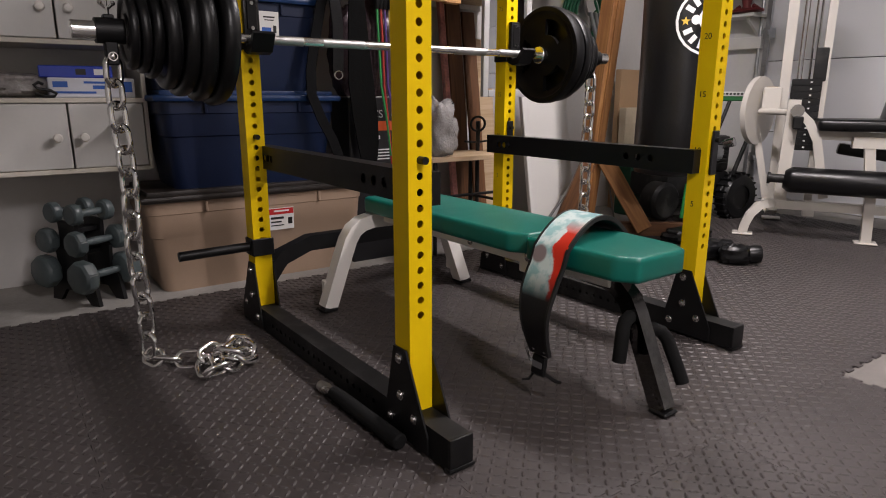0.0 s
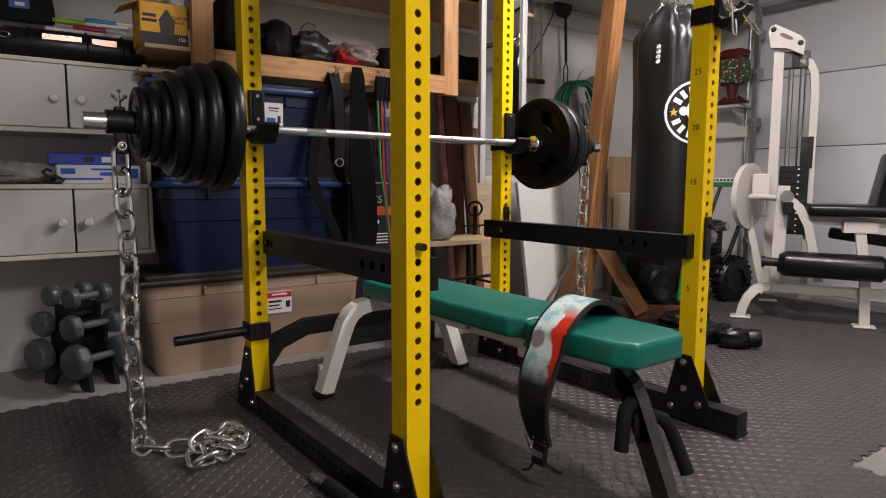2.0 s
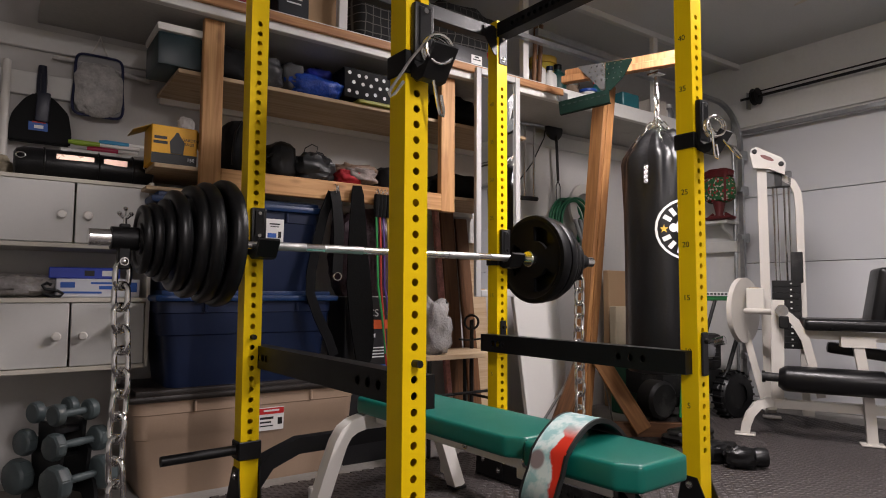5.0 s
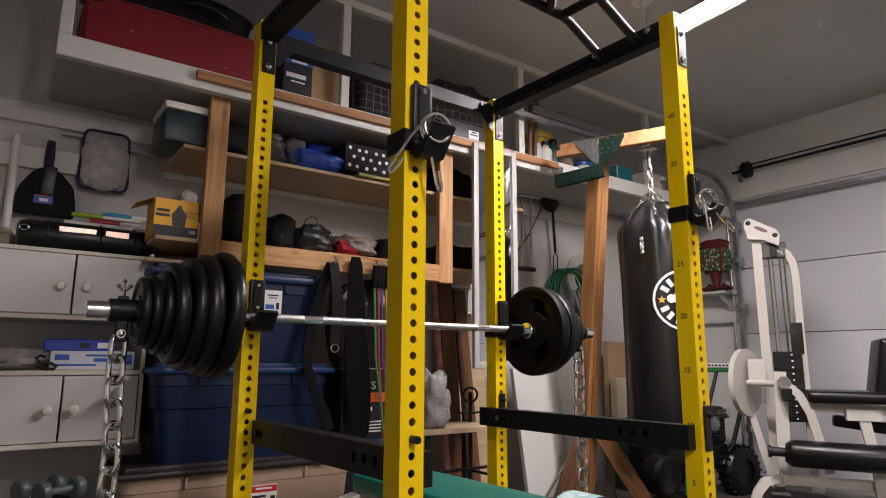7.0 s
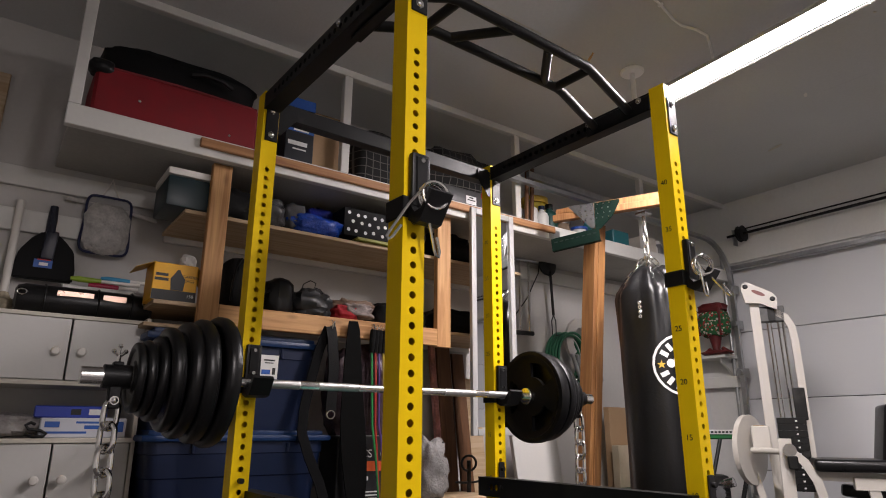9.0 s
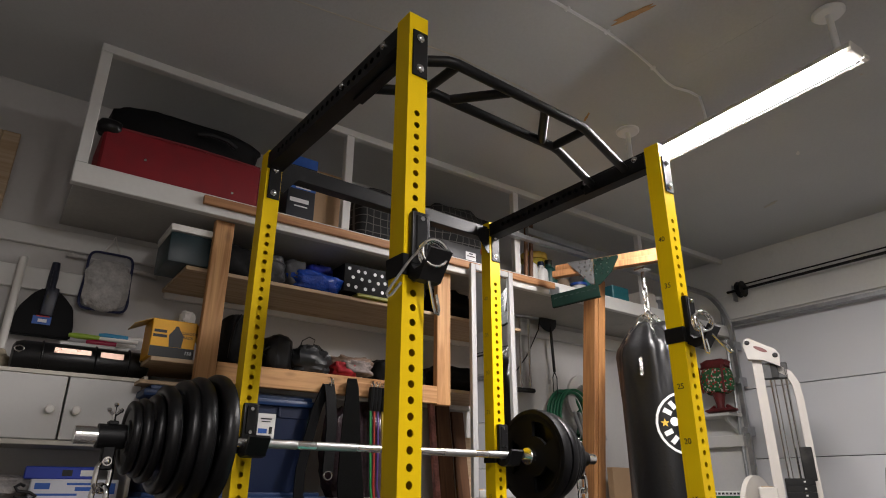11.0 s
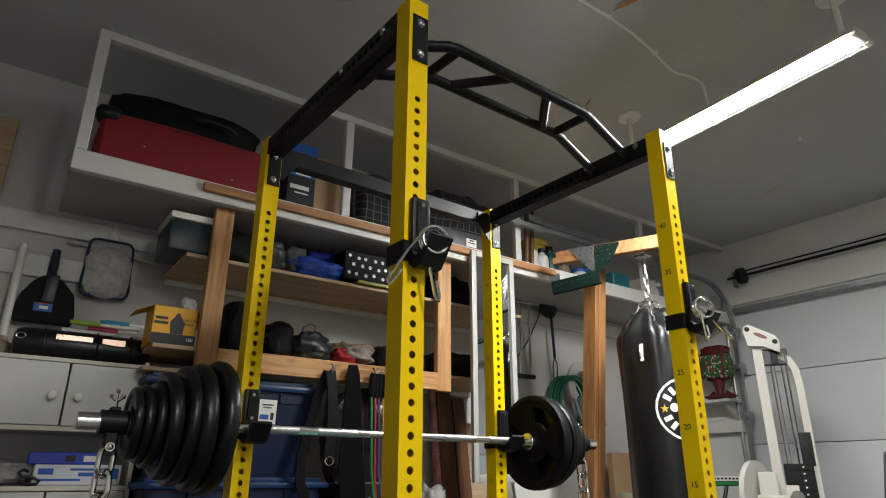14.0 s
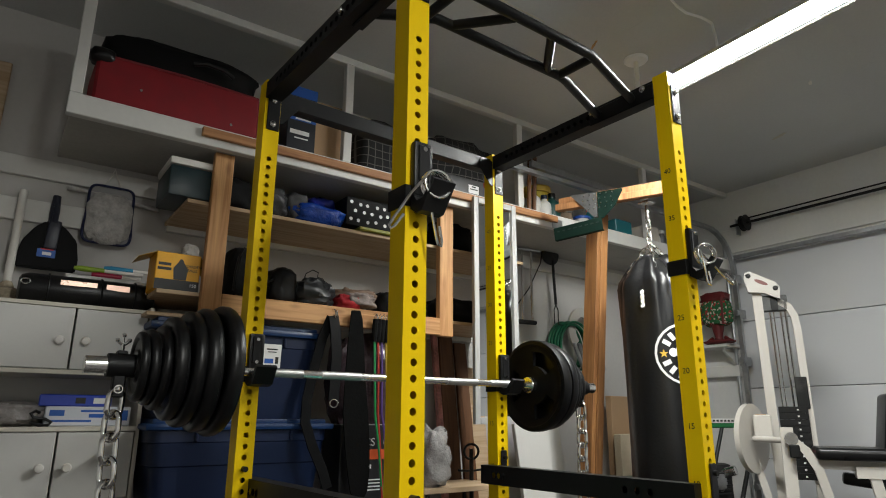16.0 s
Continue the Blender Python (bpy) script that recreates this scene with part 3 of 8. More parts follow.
# safety beams, hung between front and back uprights
def safety(sx):
    s = thing("safety_beam", RACK @ M(sx * (W / 2 - 0.045), 0, 0), "black steel safety beam pinned inside the rack", "safety beam", "safety beams")
    bm = bmesh.new()
    y0, y1 = -D / 2 - 0.01, D / 2 + 0.035
    z0, h, w = 0.555, 0.075, 0.05
    L0 = y1 - y0
    hs = [0.16, 0.21, 0.26, L0 - 0.14, L0 - 0.11, L0 - 0.08]
    for side in (-1, 1):
        m = M(side * w / 2, y0 if side > 0 else y1, z0) @ (Matrix(((0, 0, 1, 0), (0, 1, 0, 0), (-1, 0, 0, h), (0, 0, 0, 1))) if side > 0 else Matrix(((0, 0, -1, 0), (0, -1, 0, 0), (-1, 0, 0, h), (0, 0, 0, 1))))
        holed_face(bm, m, h, L0, hs if side > 0 else sorted(L0 - q for q in hs), 0.012, n=12)
    for z in (z0, z0 + h):
        bm.faces.new([bm.verts.new((a * w / 2, b, z)) for a, b in ((-1, y0), (1, y0), (1, y1), (-1, y1))])
    for yy in (y0, y1):
        bm.faces.new([bm.verts.new((a * w / 2, yy, z0 + b)) for a, b in ((-1, 0), (1, 0), (1, h), (-1, h))])
    bmesh.ops.remove_doubles(bm, verts=bm.verts, dist=1e-5)
    part("beam", bm, BLACK, s, smooth=None)
    for sy in (-1, 1):
        bm = bmesh.new()
        bx(bm, (sx * 0.045, -D / 2 - U / 2 - 0.006 if sy < 0 else D / 2 - U / 2 - 0.006, 0.62), (0.034, 0.008, 0.14), bev=0.003)
        part("hanger", bm, PLASTIC, s) if sx > 0 else bm.free()
        bm = bmesh.new()
        yy = sy * D / 2
        tube(bm, [(sx * 0.045, yy - U / 2 - 0.022, H1 + 10 * S), (sx * 0.045, yy + U / 2 + 0.006, H1 + 10 * S)], 0.0085, 12)
        part("pin", bm, RAILBLACK, s)
    return s


safety(-1), safety(1)


# hooks that hold the bar
def bar_hook(x, ysign, z, label):
    """A plastic-lined cup clipped on the front of an upright. z: height of the seat."""
    k = thing("bar_hook", RACK @ M(x, ysign * D / 2 - U / 2, z), label, "bar hook", "bar hooks")
    bm = bmesh.new()
    bx(bm, (0.006, -0.011, 0.072), (0.052, 0.02, 0.135), bev=0.006, seg=2)
    bx(bm, (0.006, -0.022, 0.085), (0.034, 0.006, 0.09), bev=0.003)
    part("liner", bm, PLASTIC, k)
    bm = bmesh.new()
    bx(bm, (-U / 2 - 0.003, U / 2, 0.005), (0.006, U + 0.012, 0.052), bev=0.002)
    bx(bm, (U / 2 + 0.003, U / 2, 0.005), (0.006, U + 0.012, 0.052), bev=0.002)
    bx(bm, (0, -0.003, 0.005), (U + 0.012, 0.006, 0.052), bev=0.002)
    part("bracket", bm, BLACK, k)
    bm = bmesh.new()
    prof = [(-0.005, 0.02), (-0.005, -0.025), (-0.03, -0.036), (-0.066, -0.03), (-0.098, 0.024), (-0.088, 0.032), (-0.055, -0.006), (-0.03, -0.010), (-0.018, 0.0), (-0.018, 0.02)]
    wide = 0.07
    if ysign < 0:
        prof = [(-0.005, 0.02), (-0.005, -0.028), (-0.03, -0.044), (-0.050, -0.042), (-0.096, 0.020), (-0.087, 0.028), (-0.055, -0.012), (-0.03, -0.014), (-0.018, 0.0), (-0.018, 0.02)]
        wide = 0.062
    plate(bm, prof, Matrix(((0, 0, 1, -0.02), (1, 0, 0, 0), (0, 1, 0, 0), (0, 0, 0, 1))), wide)
    part("cup", bm, PLASTIC, k, smooth=None)
    for zz in (0.045, 0.12):
        bm = bmesh.new()
        lathe(bm, [(0.0, 0.002), (0.006, 0.002), (0.0065, 0.0)], M(0.006, -0.025, zz, 90, 0, 0), 12)
        part("screw", bm, ZINC, k)
    return k


bar_hook(-W / 2, 1, 0.957, "black plastic-lined bar hook on a rear upright")
bar_hook(W / 2, 1, 0.957, "black plastic-lined bar hook on a rear upright")
bar_hook(-W / 2, -1, 1.315, "black bar hook on a front upright, holding a spring collar")
bar_hook(W / 2, -1, 1.315, "black bar hook on a front upright, holding a spring collar")


# spring collars hung over the empty hooks
def spring_collar(m, arms):
    """A coil with two arms that end in bent thumb grips at the given places."""
    c = thing("spring_collar", m, "chrome spring collar hung on an empty bar hook", "spring collar", "spring collars")
    bm = bmesh.new()
    coil = [(0.033 * math.cos(2 * math.pi * i / 18 + 2.6), 0.010 * (i / 18 - 1.5), 0.033 * math.sin(2 * math.pi * i / 18 + 2.6)) for i in range(54)]
    a, b = Vector(arms[0]), Vector(arms[1])
    p, q = Vector(coil[0]), Vector(coil[-1])
    pts = [a, p + (a - p) * 0.5 + Vector((0, -0.006, 0.006)), p + (a - p) * 0.12 + Vector((0, -0.003, 0))] + coil + [q + (b - q) * 0.15 + Vector((0, 0.003, 0)), q + (b - q) * 0.5, b]
    tube(bm, pts, 0.0034, 8)
    part("spring", bm, CHROME, c)
    for e, back in ((a, p), (b, q)):
        d = (e - back).normalized()
        s = Vector((d.z, 0, -d.x)) * -0.012
        bm = bmesh.new()
        tube(bm, [e - d * 0.004, e + d * 0.012 + s * 0.15, e + d * 0.016 + s * 0.7, e + d * 0.006 + s, e - d * 0.03 + s], 0.0036, 8)
        part("thumb_grip", bm, CHROME, c)
    return c


spring_collar(RACK @ M(-0.560, -0.574, 1.334, 0, 0, -12), ((-0.112, -0.02, -0.105), (0.012, 0.02, -0.122)))
spring_collar(RACK @ M(0.535, -0.585, 1.347, 0, 0, -30), ((-0.02, -0.03, -0.095), (0.095, 0.03, -0.085)))

# storage pegs on the rack
peg = thing("plate_peg", RACK @ M(-W / 2, D / 2, 0.287), "black plate storage peg clamped to a rear upright", "storage peg")
bm = bmesh.new()
tube(bm, [(-U / 2, 0, 0), (-0.27, 0, -0.003)], 0.016, 16)
part("peg", bm, PLASTIC, peg)
bm = bmesh.new()
bx(bm, (0, -U / 2 - 0.004, 0), (U + 0.016, 0.008, 0.06), bev=0.003)
bx(bm, (-U / 2 - 0.004, 0, 0), (0.008, U, 0.06), bev=0.003)
part("clamp", bm, BLACK, peg)
peg = thing("rack_peg", RACK @ M(-W / 2 - U / 2 - 0.045, -0.30, 0.03, 0, 0, 0), "loose black foam-sleeved peg lying beside the base rail", "storage peg")
bm = bmesh.new()
tube(bm, [(0.002, 0.098, -0.010), (0.004, 0.06, -0.010), (0.010, -0.215, -0.010), (0.0102, -0.22, -0.010)], [0.018, 0.0195, 0.0195, 0.015], 18)
part("sleeve", bm, FOAM, peg)
bm = bmesh.new()
tube(bm, [(-0.004, 0.165, -0.012), (-0.003, 0.15, -0.012), (0.0, 0.135, -0.012), (0.001, 0.13, -0.012), (0.002, 0.096, -0.011)], [0.014, 0.0155, 0.0155, 0.0135, 0.0135], 16)
part("tip", bm, mat("scuffed bright steel", (0.55, 0.54, 0.52), 0.28, 1.0), peg)

# ---------- barbell, plates, chain collars, chains ----------
BX, BY, BZB = 0.026, 0.403, 0.967
bar = thing("barbell", RACK @ M(BX, BY, BZB), "chrome olympic barbell resting in the bar hooks", "barbell")
bm = bmesh.new()
tube(bm, [(-0.655, 0, 0), (0.655, 0, 0)], 0.0142, 18)
part("shaft", bm, CHROME, bar)
for sx in (-1, 1):
    bm = bmesh.new()
    m = M(sx * 0.655, 0, 0, 0, 90 * sx, 0)
    lathe(bm, [(0, 0), (0.034, 0.0), (0.037, 0.004), (0.037, 0.02), (0.0252, 0.024), (0.0252, 0.443), (0.023, 0.445), (0.0, 0.445)], m, 28)
    part("sleeve", bm, CHROME, bar)
    bm = bmesh.new()
    for xx in (0.2, 0.43):
        tube(bm, [(sx * xx, 0, 0), (sx * (xx + 0.16), 0, 0)], 0.0147, 18)
    part("knurling", bm, mat("knurled chrome", (0.5, 0.5, 0.49), 0.42, 1.0, fine=900, bump=0.6, dist=0.0006), bar)


def weight_plate(rad, thick, m, grips, label):
    """A rubber-coated grip plate, its axis along z."""
    p = thing("weight_plate", m, label, "weight plate", "plates on the barbell")
    bm = bmesh.new()
    t = thick / 2
    if grips:
        r0, r1 = rad * 0.42, rad * 0.74
        n = 48
        prof = [(rad * 0.9, t), (rad * 0.98, t * 0.9), (rad, t * 0.6), (rad, -t * 0.6), (rad * 0.98, -t * 0.9), (rad * 0.9, -t)]
        rim = []
        for r, z in prof:
            rim.append([bm.verts.new((r * math.cos(2 * math.pi * k / n), r * math.sin(2 * math.pi * k / n), z)) for k in range(n)])
        for A, B in zip(rim, rim[1:]):
            for k in range(n):
                bm.faces.new((A[k], A[(k + 1) % n], B[(k + 1) % n], B[k]))
        # web with three openings
        radii = [0.03, r0, r1, rad * 0.84, rad * 0.9]
        zs_ = [t * 0.8, t * 0.35, t * 0.35, t * 0.45, t]
        for sgn in (1, -1):
            rings = [[bm.verts.new((r * math.cos(2 * math.pi * k / n), r * math.sin(2 * math.pi * k / n), sgn * z)) for k in range(n)] for r, z in zip(radii, zs_)]
            for i in range(4):
                for k in range(n):
                    ang_ = (k % 16)
                    if i == 1 and 4 <= ang_ < 12:
                        continue
                    bm.faces.new((rings[i][k], rings[i][(k + 1) % n], rings[i + 1][(k + 1) % n], rings[i + 1][k]))
            if sgn == 1:
                topr = rings
            else:
                for k in range(n):
                    a = k % 16
                    if 4 <= a < 12:
                        for i in (1, 2):
                            bm.faces.new((topr[i][k], topr[i][(k + 1) % n], rings[i][(k + 1) % n], rings[i][k]))
                    if a in (4, 12):
                        bm.faces.new((topr[1][k], topr[2][k], rings[2][k], rings[1][k]))
                for k in range(n):
                    bm.faces.new((topr[0][k], topr[0][(k + 1) % n], rings[0][(k + 1) % n], rings[0][k]))
        bmesh.ops.remove_doubles(bm, verts=bm.verts, dist=1e-5)
    else:
        lathe(bm, [(0.026, t * 0.9), (0.045, t * 0.9), (0.05, t * 0.4), (rad * 0.76, t * 0.4), (rad * 0.80, t * 0.75), (rad * 0.83, t * 0.95), (rad * 0.88, t), (rad * 0.94, t * 0.94), (rad * 0.98, t * 0.74), (rad, t * 0.42),
                   (rad * 0.998, -t * 0.25), (rad * 0.98, -t * 0.62), (rad * 0.945, -t * 0.72), (rad * 0.94, -t * 0.95), (rad * 0.8, -t), (rad * 0.76, -t * 0.4), (0.05, -t * 0.4), (0.045, -t * 0.9), (0.026, -t * 0.9), (0.026, t * 0.9)], None, 56)
    part("rubber_body", bm, GRIPRUBBER if grips else RUBBER, p, smooth=45)
    bm = bmesh.new()
    lathe(bm, [(0.0262, t), (0.034, t), (0.034, -t), (0.0262, -t), (0.0262, t)], None, 20)
    part("hub_ring", bm, ZINC, p, "bare steel hub")
    return p


for sx, specs in ((-1, ((0.203, 0.050, 0), (0.190, 0.048, 0), (0.176, 0.042, 0), (0.156, 0.040, 0), (0.126, 0.028, 0), (0.112, 0.026, 0), (0.103, 0.024, 0))),
                  (1, ((0.202, 0.052, 1), (0.195, 0.05, 0), (0.178, 0.042, 0), (0.150, 0.034, 0), (0.118, 0.03, 0), (0.116, 0.028, 0)))):
    x = 0.704 if sx < 0 else 0.679
    for i, (r, t, g) in enumerate(specs):
        x += t / 2
        lab = ("largest black rubber-coated weight plate, against the inner collar", "large black rubber-coated weight plate", "medium black rubber-coated weight plate",
               "small black rubber-coated weight plate", "small black rubber-coated weight plate", "smallest black rubber-coated weight plate", "smallest black rubber-coated weight plate")[i]
        weight_plate(r, t, RACK @ M(BX + sx * x, BY, BZB, 0, 90 * sx, 0) @ M(0, 0, 0, (1.6, -1.2, 1.9, -1.7, 1.1, -0.6, 0.9)[i] * (1 - g), (0.8, 1.3, -1.0, 0.7, -1.5, 1.0, 0.4)[i] * (1 - g), 30 + 23 * i), g, lab)
        x += t / 2 + 0.001


def chain_collar(sx):
    c = thing("chain_collar", RACK @ M(BX + sx * 1.005, BY, BZB), "black chain collar clamped on the bar end", "chain collar", "chain collars")
    bm = bmesh.new()
    lathe(bm, [(0.0256, -0.036), (0.034, -0.036), (0.0345, 0.036), (0.0256, 0.036), (0.0256, -0.036)], M(0, 0, 0, 0, 90, 0), 24)
    bx(bm, (0, 0, -0.058), (0.034, 0.03, 0.066), bev=0.004)
    bx(bm, (0, 0, 0.037), (0.028, 0.028, 0.012), bev=0.003)
    part("clamp_ring", bm, BLACK, c)
    bm = bmesh.new()
    tube(bm, [(0, 0, 0.03), (0, 0, 0.062)], 0.0055, 10)
    tube(bm, [(-0.014, 0, 0.07), (-0.006, 0, 0.062), (0.006, 0, 0.062), (0.014, 0, 0.07)], 0.0045, 8)
    for k in (-1, 1):
        lathe(bm, [(0, 0.007), (0.005, 0.005), (0.007, 0), (0.005, -0.005), (0, -0.007)], M(k * 0.016, 0, 0.073), 10)
    lathe(bm, [(0, 0.007), (0.005, 0.005), (0.007, 0), (0.005, -0.005), (0, -0.007)], M(0, 0, 0.088), 10)
    tube(bm, [(0, 0, 0.06), (0, 0, 0.088)], 0.003, 8)
    part("thumb_screw", bm, CHROME, c)
    bolt(c, Matrix(((1, 0, 0, 0), (0, 0, -1, -0.015), (0, 1, 0, -0.068), (0, 0, 0, 1))))
    return c


chain_collar(-1), chain_collar(1)

PITCH, WIRE = 0.0622, 0.0080
LINK_BM = bmesh.new()
hw = 0.0252
hl = PITCH / 2 + WIRE - hw * 0.9
pts = []
for k in range(9):
    a = math.pi * k / 8
    pts.append((hw * math.cos(a), 0, hl + hw * 0.9 * math.sin(a)))
for k in range(9):
    a = math.pi + math.pi * k / 8
    pts.append((hw * math.cos(a), 0, -hl + hw * 0.9 * math.sin(a)))
tube(LINK_BM, pts, WIRE, 8, closed=True)
link_me = mesh_of(LINK_BM, "link", mat("polished chain steel", (0.86, 0.855, 0.84), 0.10, 1.0, var=0.10, scale=40, bump=0.05, dist=0.0003, rvar=0.08), 60)


def chain(name, label, points, start_turn=0):
    """Links laid end to end along points; every second one is turned by 90 degrees."""
    c = thing(name, Matrix(), label, "chain", "lifting chains")
    for i in range(len(points) - 1):
        a, b = Vector(points[i]), Vector(points[i + 1])
        d = (b - a).normalized()
        u, v = frame_of(d)
        roll = start_turn + 90 * (i % 2)
        m = Matrix((u, v, d)).transposed().to_4x4()
        o = new("link", link_me)
        o.parent = c
        o.matrix_local = Matrix.Translation((a + b) / 2) @ m @ pose(0, 0, 0, 0, 0, roll)
    return c


p0 = RACK @ Vector((BX - 1.005, BY, BZB - 0.085))
hang = [Vector((p0.x - 0.004 * math.sin(i * 0.9), p0.y - 0.003 * i, p0.z + 0.008 - PITCH * i)) for i in range(15)]
pile = [Vector(q) for q in ((-0.975, 0.285, 0.016), (-0.925, 0.245, 0.016), (-0.865, 0.22, 0.016), (-0.80, 0.215, 0.016), (-0.775, 0.155, 0.018), (-0.82, 0.105, 0.018), (-0.88, 0.09, 0.02), (-0.875, 0.155, 0.04),
                            (-0.82, 0.19, 0.05), (-0.76, 0.20, 0.04), (-0.735, 0.14, 0.03), (-0.78, 0.10, 0.045), (-0.835, 0.13, 0.06), (-0.79, 0.17, 0.065), (-0.725, 0.185, 0.04))]
chain("lifting_chain", "bright steel chain hanging from the bar and piled on the mat", hang + pile, 53)
p1 = RACK @ Vector((BX + 1.005, BY, BZB - 0.085))
hang = [Vector((p1.x + 0.004 * math.sin(i * 0.9), p1.y, p1.z + 0.008 - PITCH * i)) for i in range(15)]
pile = [Vector((p1.x + 0.04, p1.y - 0.03, 0.03)), Vector((p1.x + 0.10, p1.y - 0.05, 0.02)), Vector((p1.x + 0.16, p1.y - 0.04, 0.02))]
chain("lifting_chain", "bright steel chain hanging from the far bar end", hang + pile, 0)
# ---------- the bench ----------
BENCH = RACK @ M(0.004, 0.0, 0, 0, 0, 0.2)
bench = thing("weight_bench", BENCH, "flat weight bench with green vinyl pads and a white frame", "weight bench")


def pad(name, y0, y1, w0, w1, ztop, th):
    """A cushioned pad, w0 wide at y0 with cut corners, w1 at y1."""
    bm = bmesh.new()
    c = 0.034
    out = [(-w0 / 2 + c, y0), (w0 / 2 - c, y0), (w0 / 2, y0 + c * 1.6), (w1 / 2, y1 - c * 0.4), (w1 / 2 - c * 0.4, y1), (-w1 / 2 + c * 0.4, y1), (-w1 / 2, y1 - c * 0.4), (-w0 / 2, y0 + c * 1.6)]
    plate(bm, out, M(0, 0, ztop - th), th)
    bmesh.ops.bevel(bm, geom=[e for e in bm.edges], offset=0.014, segments=3, profile=0.6, affect="EDGES")
    return part(name, bm, GREENVINYL, bench, smooth=60)


pad("back_pad", -0.378, 0.50, 0.285, 0.29, 0.417, 0.060)
pad("seat_pad", -0.738, -0.388, 0.255, 0.285, 0.417, 0.066)
for x in (-0.055, 0.055):
    bm = bmesh.new()
    bx(bm, (x * 1.5, 0.03, 0.341), (0.025, 0.80, 0.036), bev=0.003)
    part("pad_rail", bm, WHITEPAINT, bench)
bm = bmesh.new()
bx(bm, (0, -0.09, 0.322), (0.056, 1.02, 0.05), bev=0.004)
part("spine", bm, WHITEPAINT, bench)
bm = bmesh.new()
bx(bm, (0.098, -0.375, 0.333), (0.008, 0.09, 0.07), bev=0.003)
part("hinge_plate", bm, WHITEPAINT, bench)
bm = bmesh.new()
bx(bm, (-0.098, -0.375, 0.333), (0.008, 0.09, 0.07), bev=0.003)
hinge = part("hinge_plate", bm, WHITEPAINT, bench)
bolt(hinge, Matrix(((0, 0, -1, -0.102), (1, 0, 0, -0.375), (0, 1, 0, 0.350), (0, 0, 0, 1))), 1.5)
bolt(hinge, Matrix(((0, 0, -1, -0.096), (1, 0, 0, -0.10), (0, 1, 0, 0.342), (0, 0, 0, 1))), 0.9)
for sx in (-1, 1):
    bm = bmesh.new()
    LGY = 0.468
    pts = [(sx * 0.02, LGY, 0.326), (sx * 0.13, LGY, 0.328), (sx * 0.175, LGY, 0.318), (sx * 0.208, LGY, 0.298), (sx * 0.232, LGY, 0.262), (sx * 0.256, LGY, 0.2), (sx * 0.325, LGY, 0.012)]
    sweep(bm, pts, 0.052, 0.056, up=(0, 1, 0))
    bmesh.ops.bevel(bm, geom=[e for e in bm.edges if e.calc_face_angle(0) > 1.2], offset=0.008, segments=2, affect="EDGES")
    lg = part("leg", bm, WHITEPAINT, bench, "white curved rear leg")
    bm = bmesh.new()
    bx(bm, (sx * 0.327, LGY, 0.007), (0.062, 0.064, 0.014), bev=0.004)
    o = part("foot_cap", bm, PLASTIC, lg)
    bm = bmesh.new()
    bx(bm, (sx * 0.30, LGY + 0.035, 0.085), (0.05, 0.03, 0.05), bev=0.004)
    part("wheel_bracket", bm, WHITEPAINT, lg)
bm = bmesh.new()
sweep(bm, [(0, -0.50, 0.318), (0, -0.575, 0.316), (0, -0.615, 0.303), (0, -0.648, 0.275), (0, -0.668, 0.24), (0, -0.695, 0.18), (0, -0.770, 0.012)], 0.048, 0.044, up=(1, 0, 0))
bmesh.ops.bevel(bm, geom=[e for e in bm.edges if e.calc_face_angle(0) > 1.2], offset=0.006, segments=2, affect="EDGES")
front = part("front_leg", bm, mat("dark chrome steel", (0.17, 0.165, 0.16), 0.06, 1.0, var=0.35, scale=14, fine=60, bump=0.12, dist=0.002, rvar=0.06), bench, "dark chromed front leg")
bm = bmesh.new()
bx(bm, (0, -0.772, 0.006), (0.054, 0.054, 0.012), bev=0.004)
part("foot_cap", bm, PLASTIC, front)
bm = bmesh.new()
plate(bm, [(-0.12, 0.356), (-0.12, 0.322), (0.02, 0.336), (0.075, 0.350), (0.075, 0.356)], Matrix(((0, 0, 1, -0.05), (-1, 0, 0, -0.6), (0, 1, 0, 0), (0, 0, 0, 1))), 0.10)
part("knee_plate", bm, WHITEPAINT, bench, smooth=None)
for sx in (-1, 1):
    bm = bmesh.new()
    tube(bm, [(0.02, -0.690, 0.195), (0.045, -0.694, 0.197), (0.066, -0.705, 0.187), (0.078, -0.718, 0.165), (0.085, -0.745, 0.105), (0.088, -0.768, 0.055)] if sx > 0 else
         [(-0.02, -0.668, 0.238), (-0.05, -0.674, 0.232), (-0.064, -0.679, 0.215), (-0.07, -0.682, 0.19), (-0.075, -0.682, 0.13)], 0.018, 14)
    part("foam_hook", bm, FOAM, bench, "black foam-covered leg hook")

# lifting belt laid over the bench
belt = thing("lifting_belt", BENCH @ M(0.0, -0.485, -0.030), "printed leather lifting belt draped over the bench", "lifting belt")


def ribbon(pts, w, th, side):
    bm = bmesh.new()
    pts = [Vector(p) for p in pts]
    side = Vector(side)
    rings = []
    for i, p in enumerate(pts):
        d = (pts[min(i + 1, len(pts) - 1)] - pts[max(i - 1, 0)]).normalized()
        s = (side - d * side.dot(d)).normalized()
        n = s.cross(d)
        wi = w[i] if isinstance(w, list) else w
        rings.append([bm.verts.new(p + s * wi / 2 * a + n * th / 2 * b) for a, b in ((-1, -1), (1, -1), (1, 1), (-1, 1))])
    for A, B in zip(rings, rings[1:]):
        for k in range(4):
            bm.faces.new((A[k], A[(k + 1) % 4], B[(k + 1) % 4], B[k]))
    bm.faces.new(rings[0][::-1])
    bm.faces.new(rings[-1])
    return bm


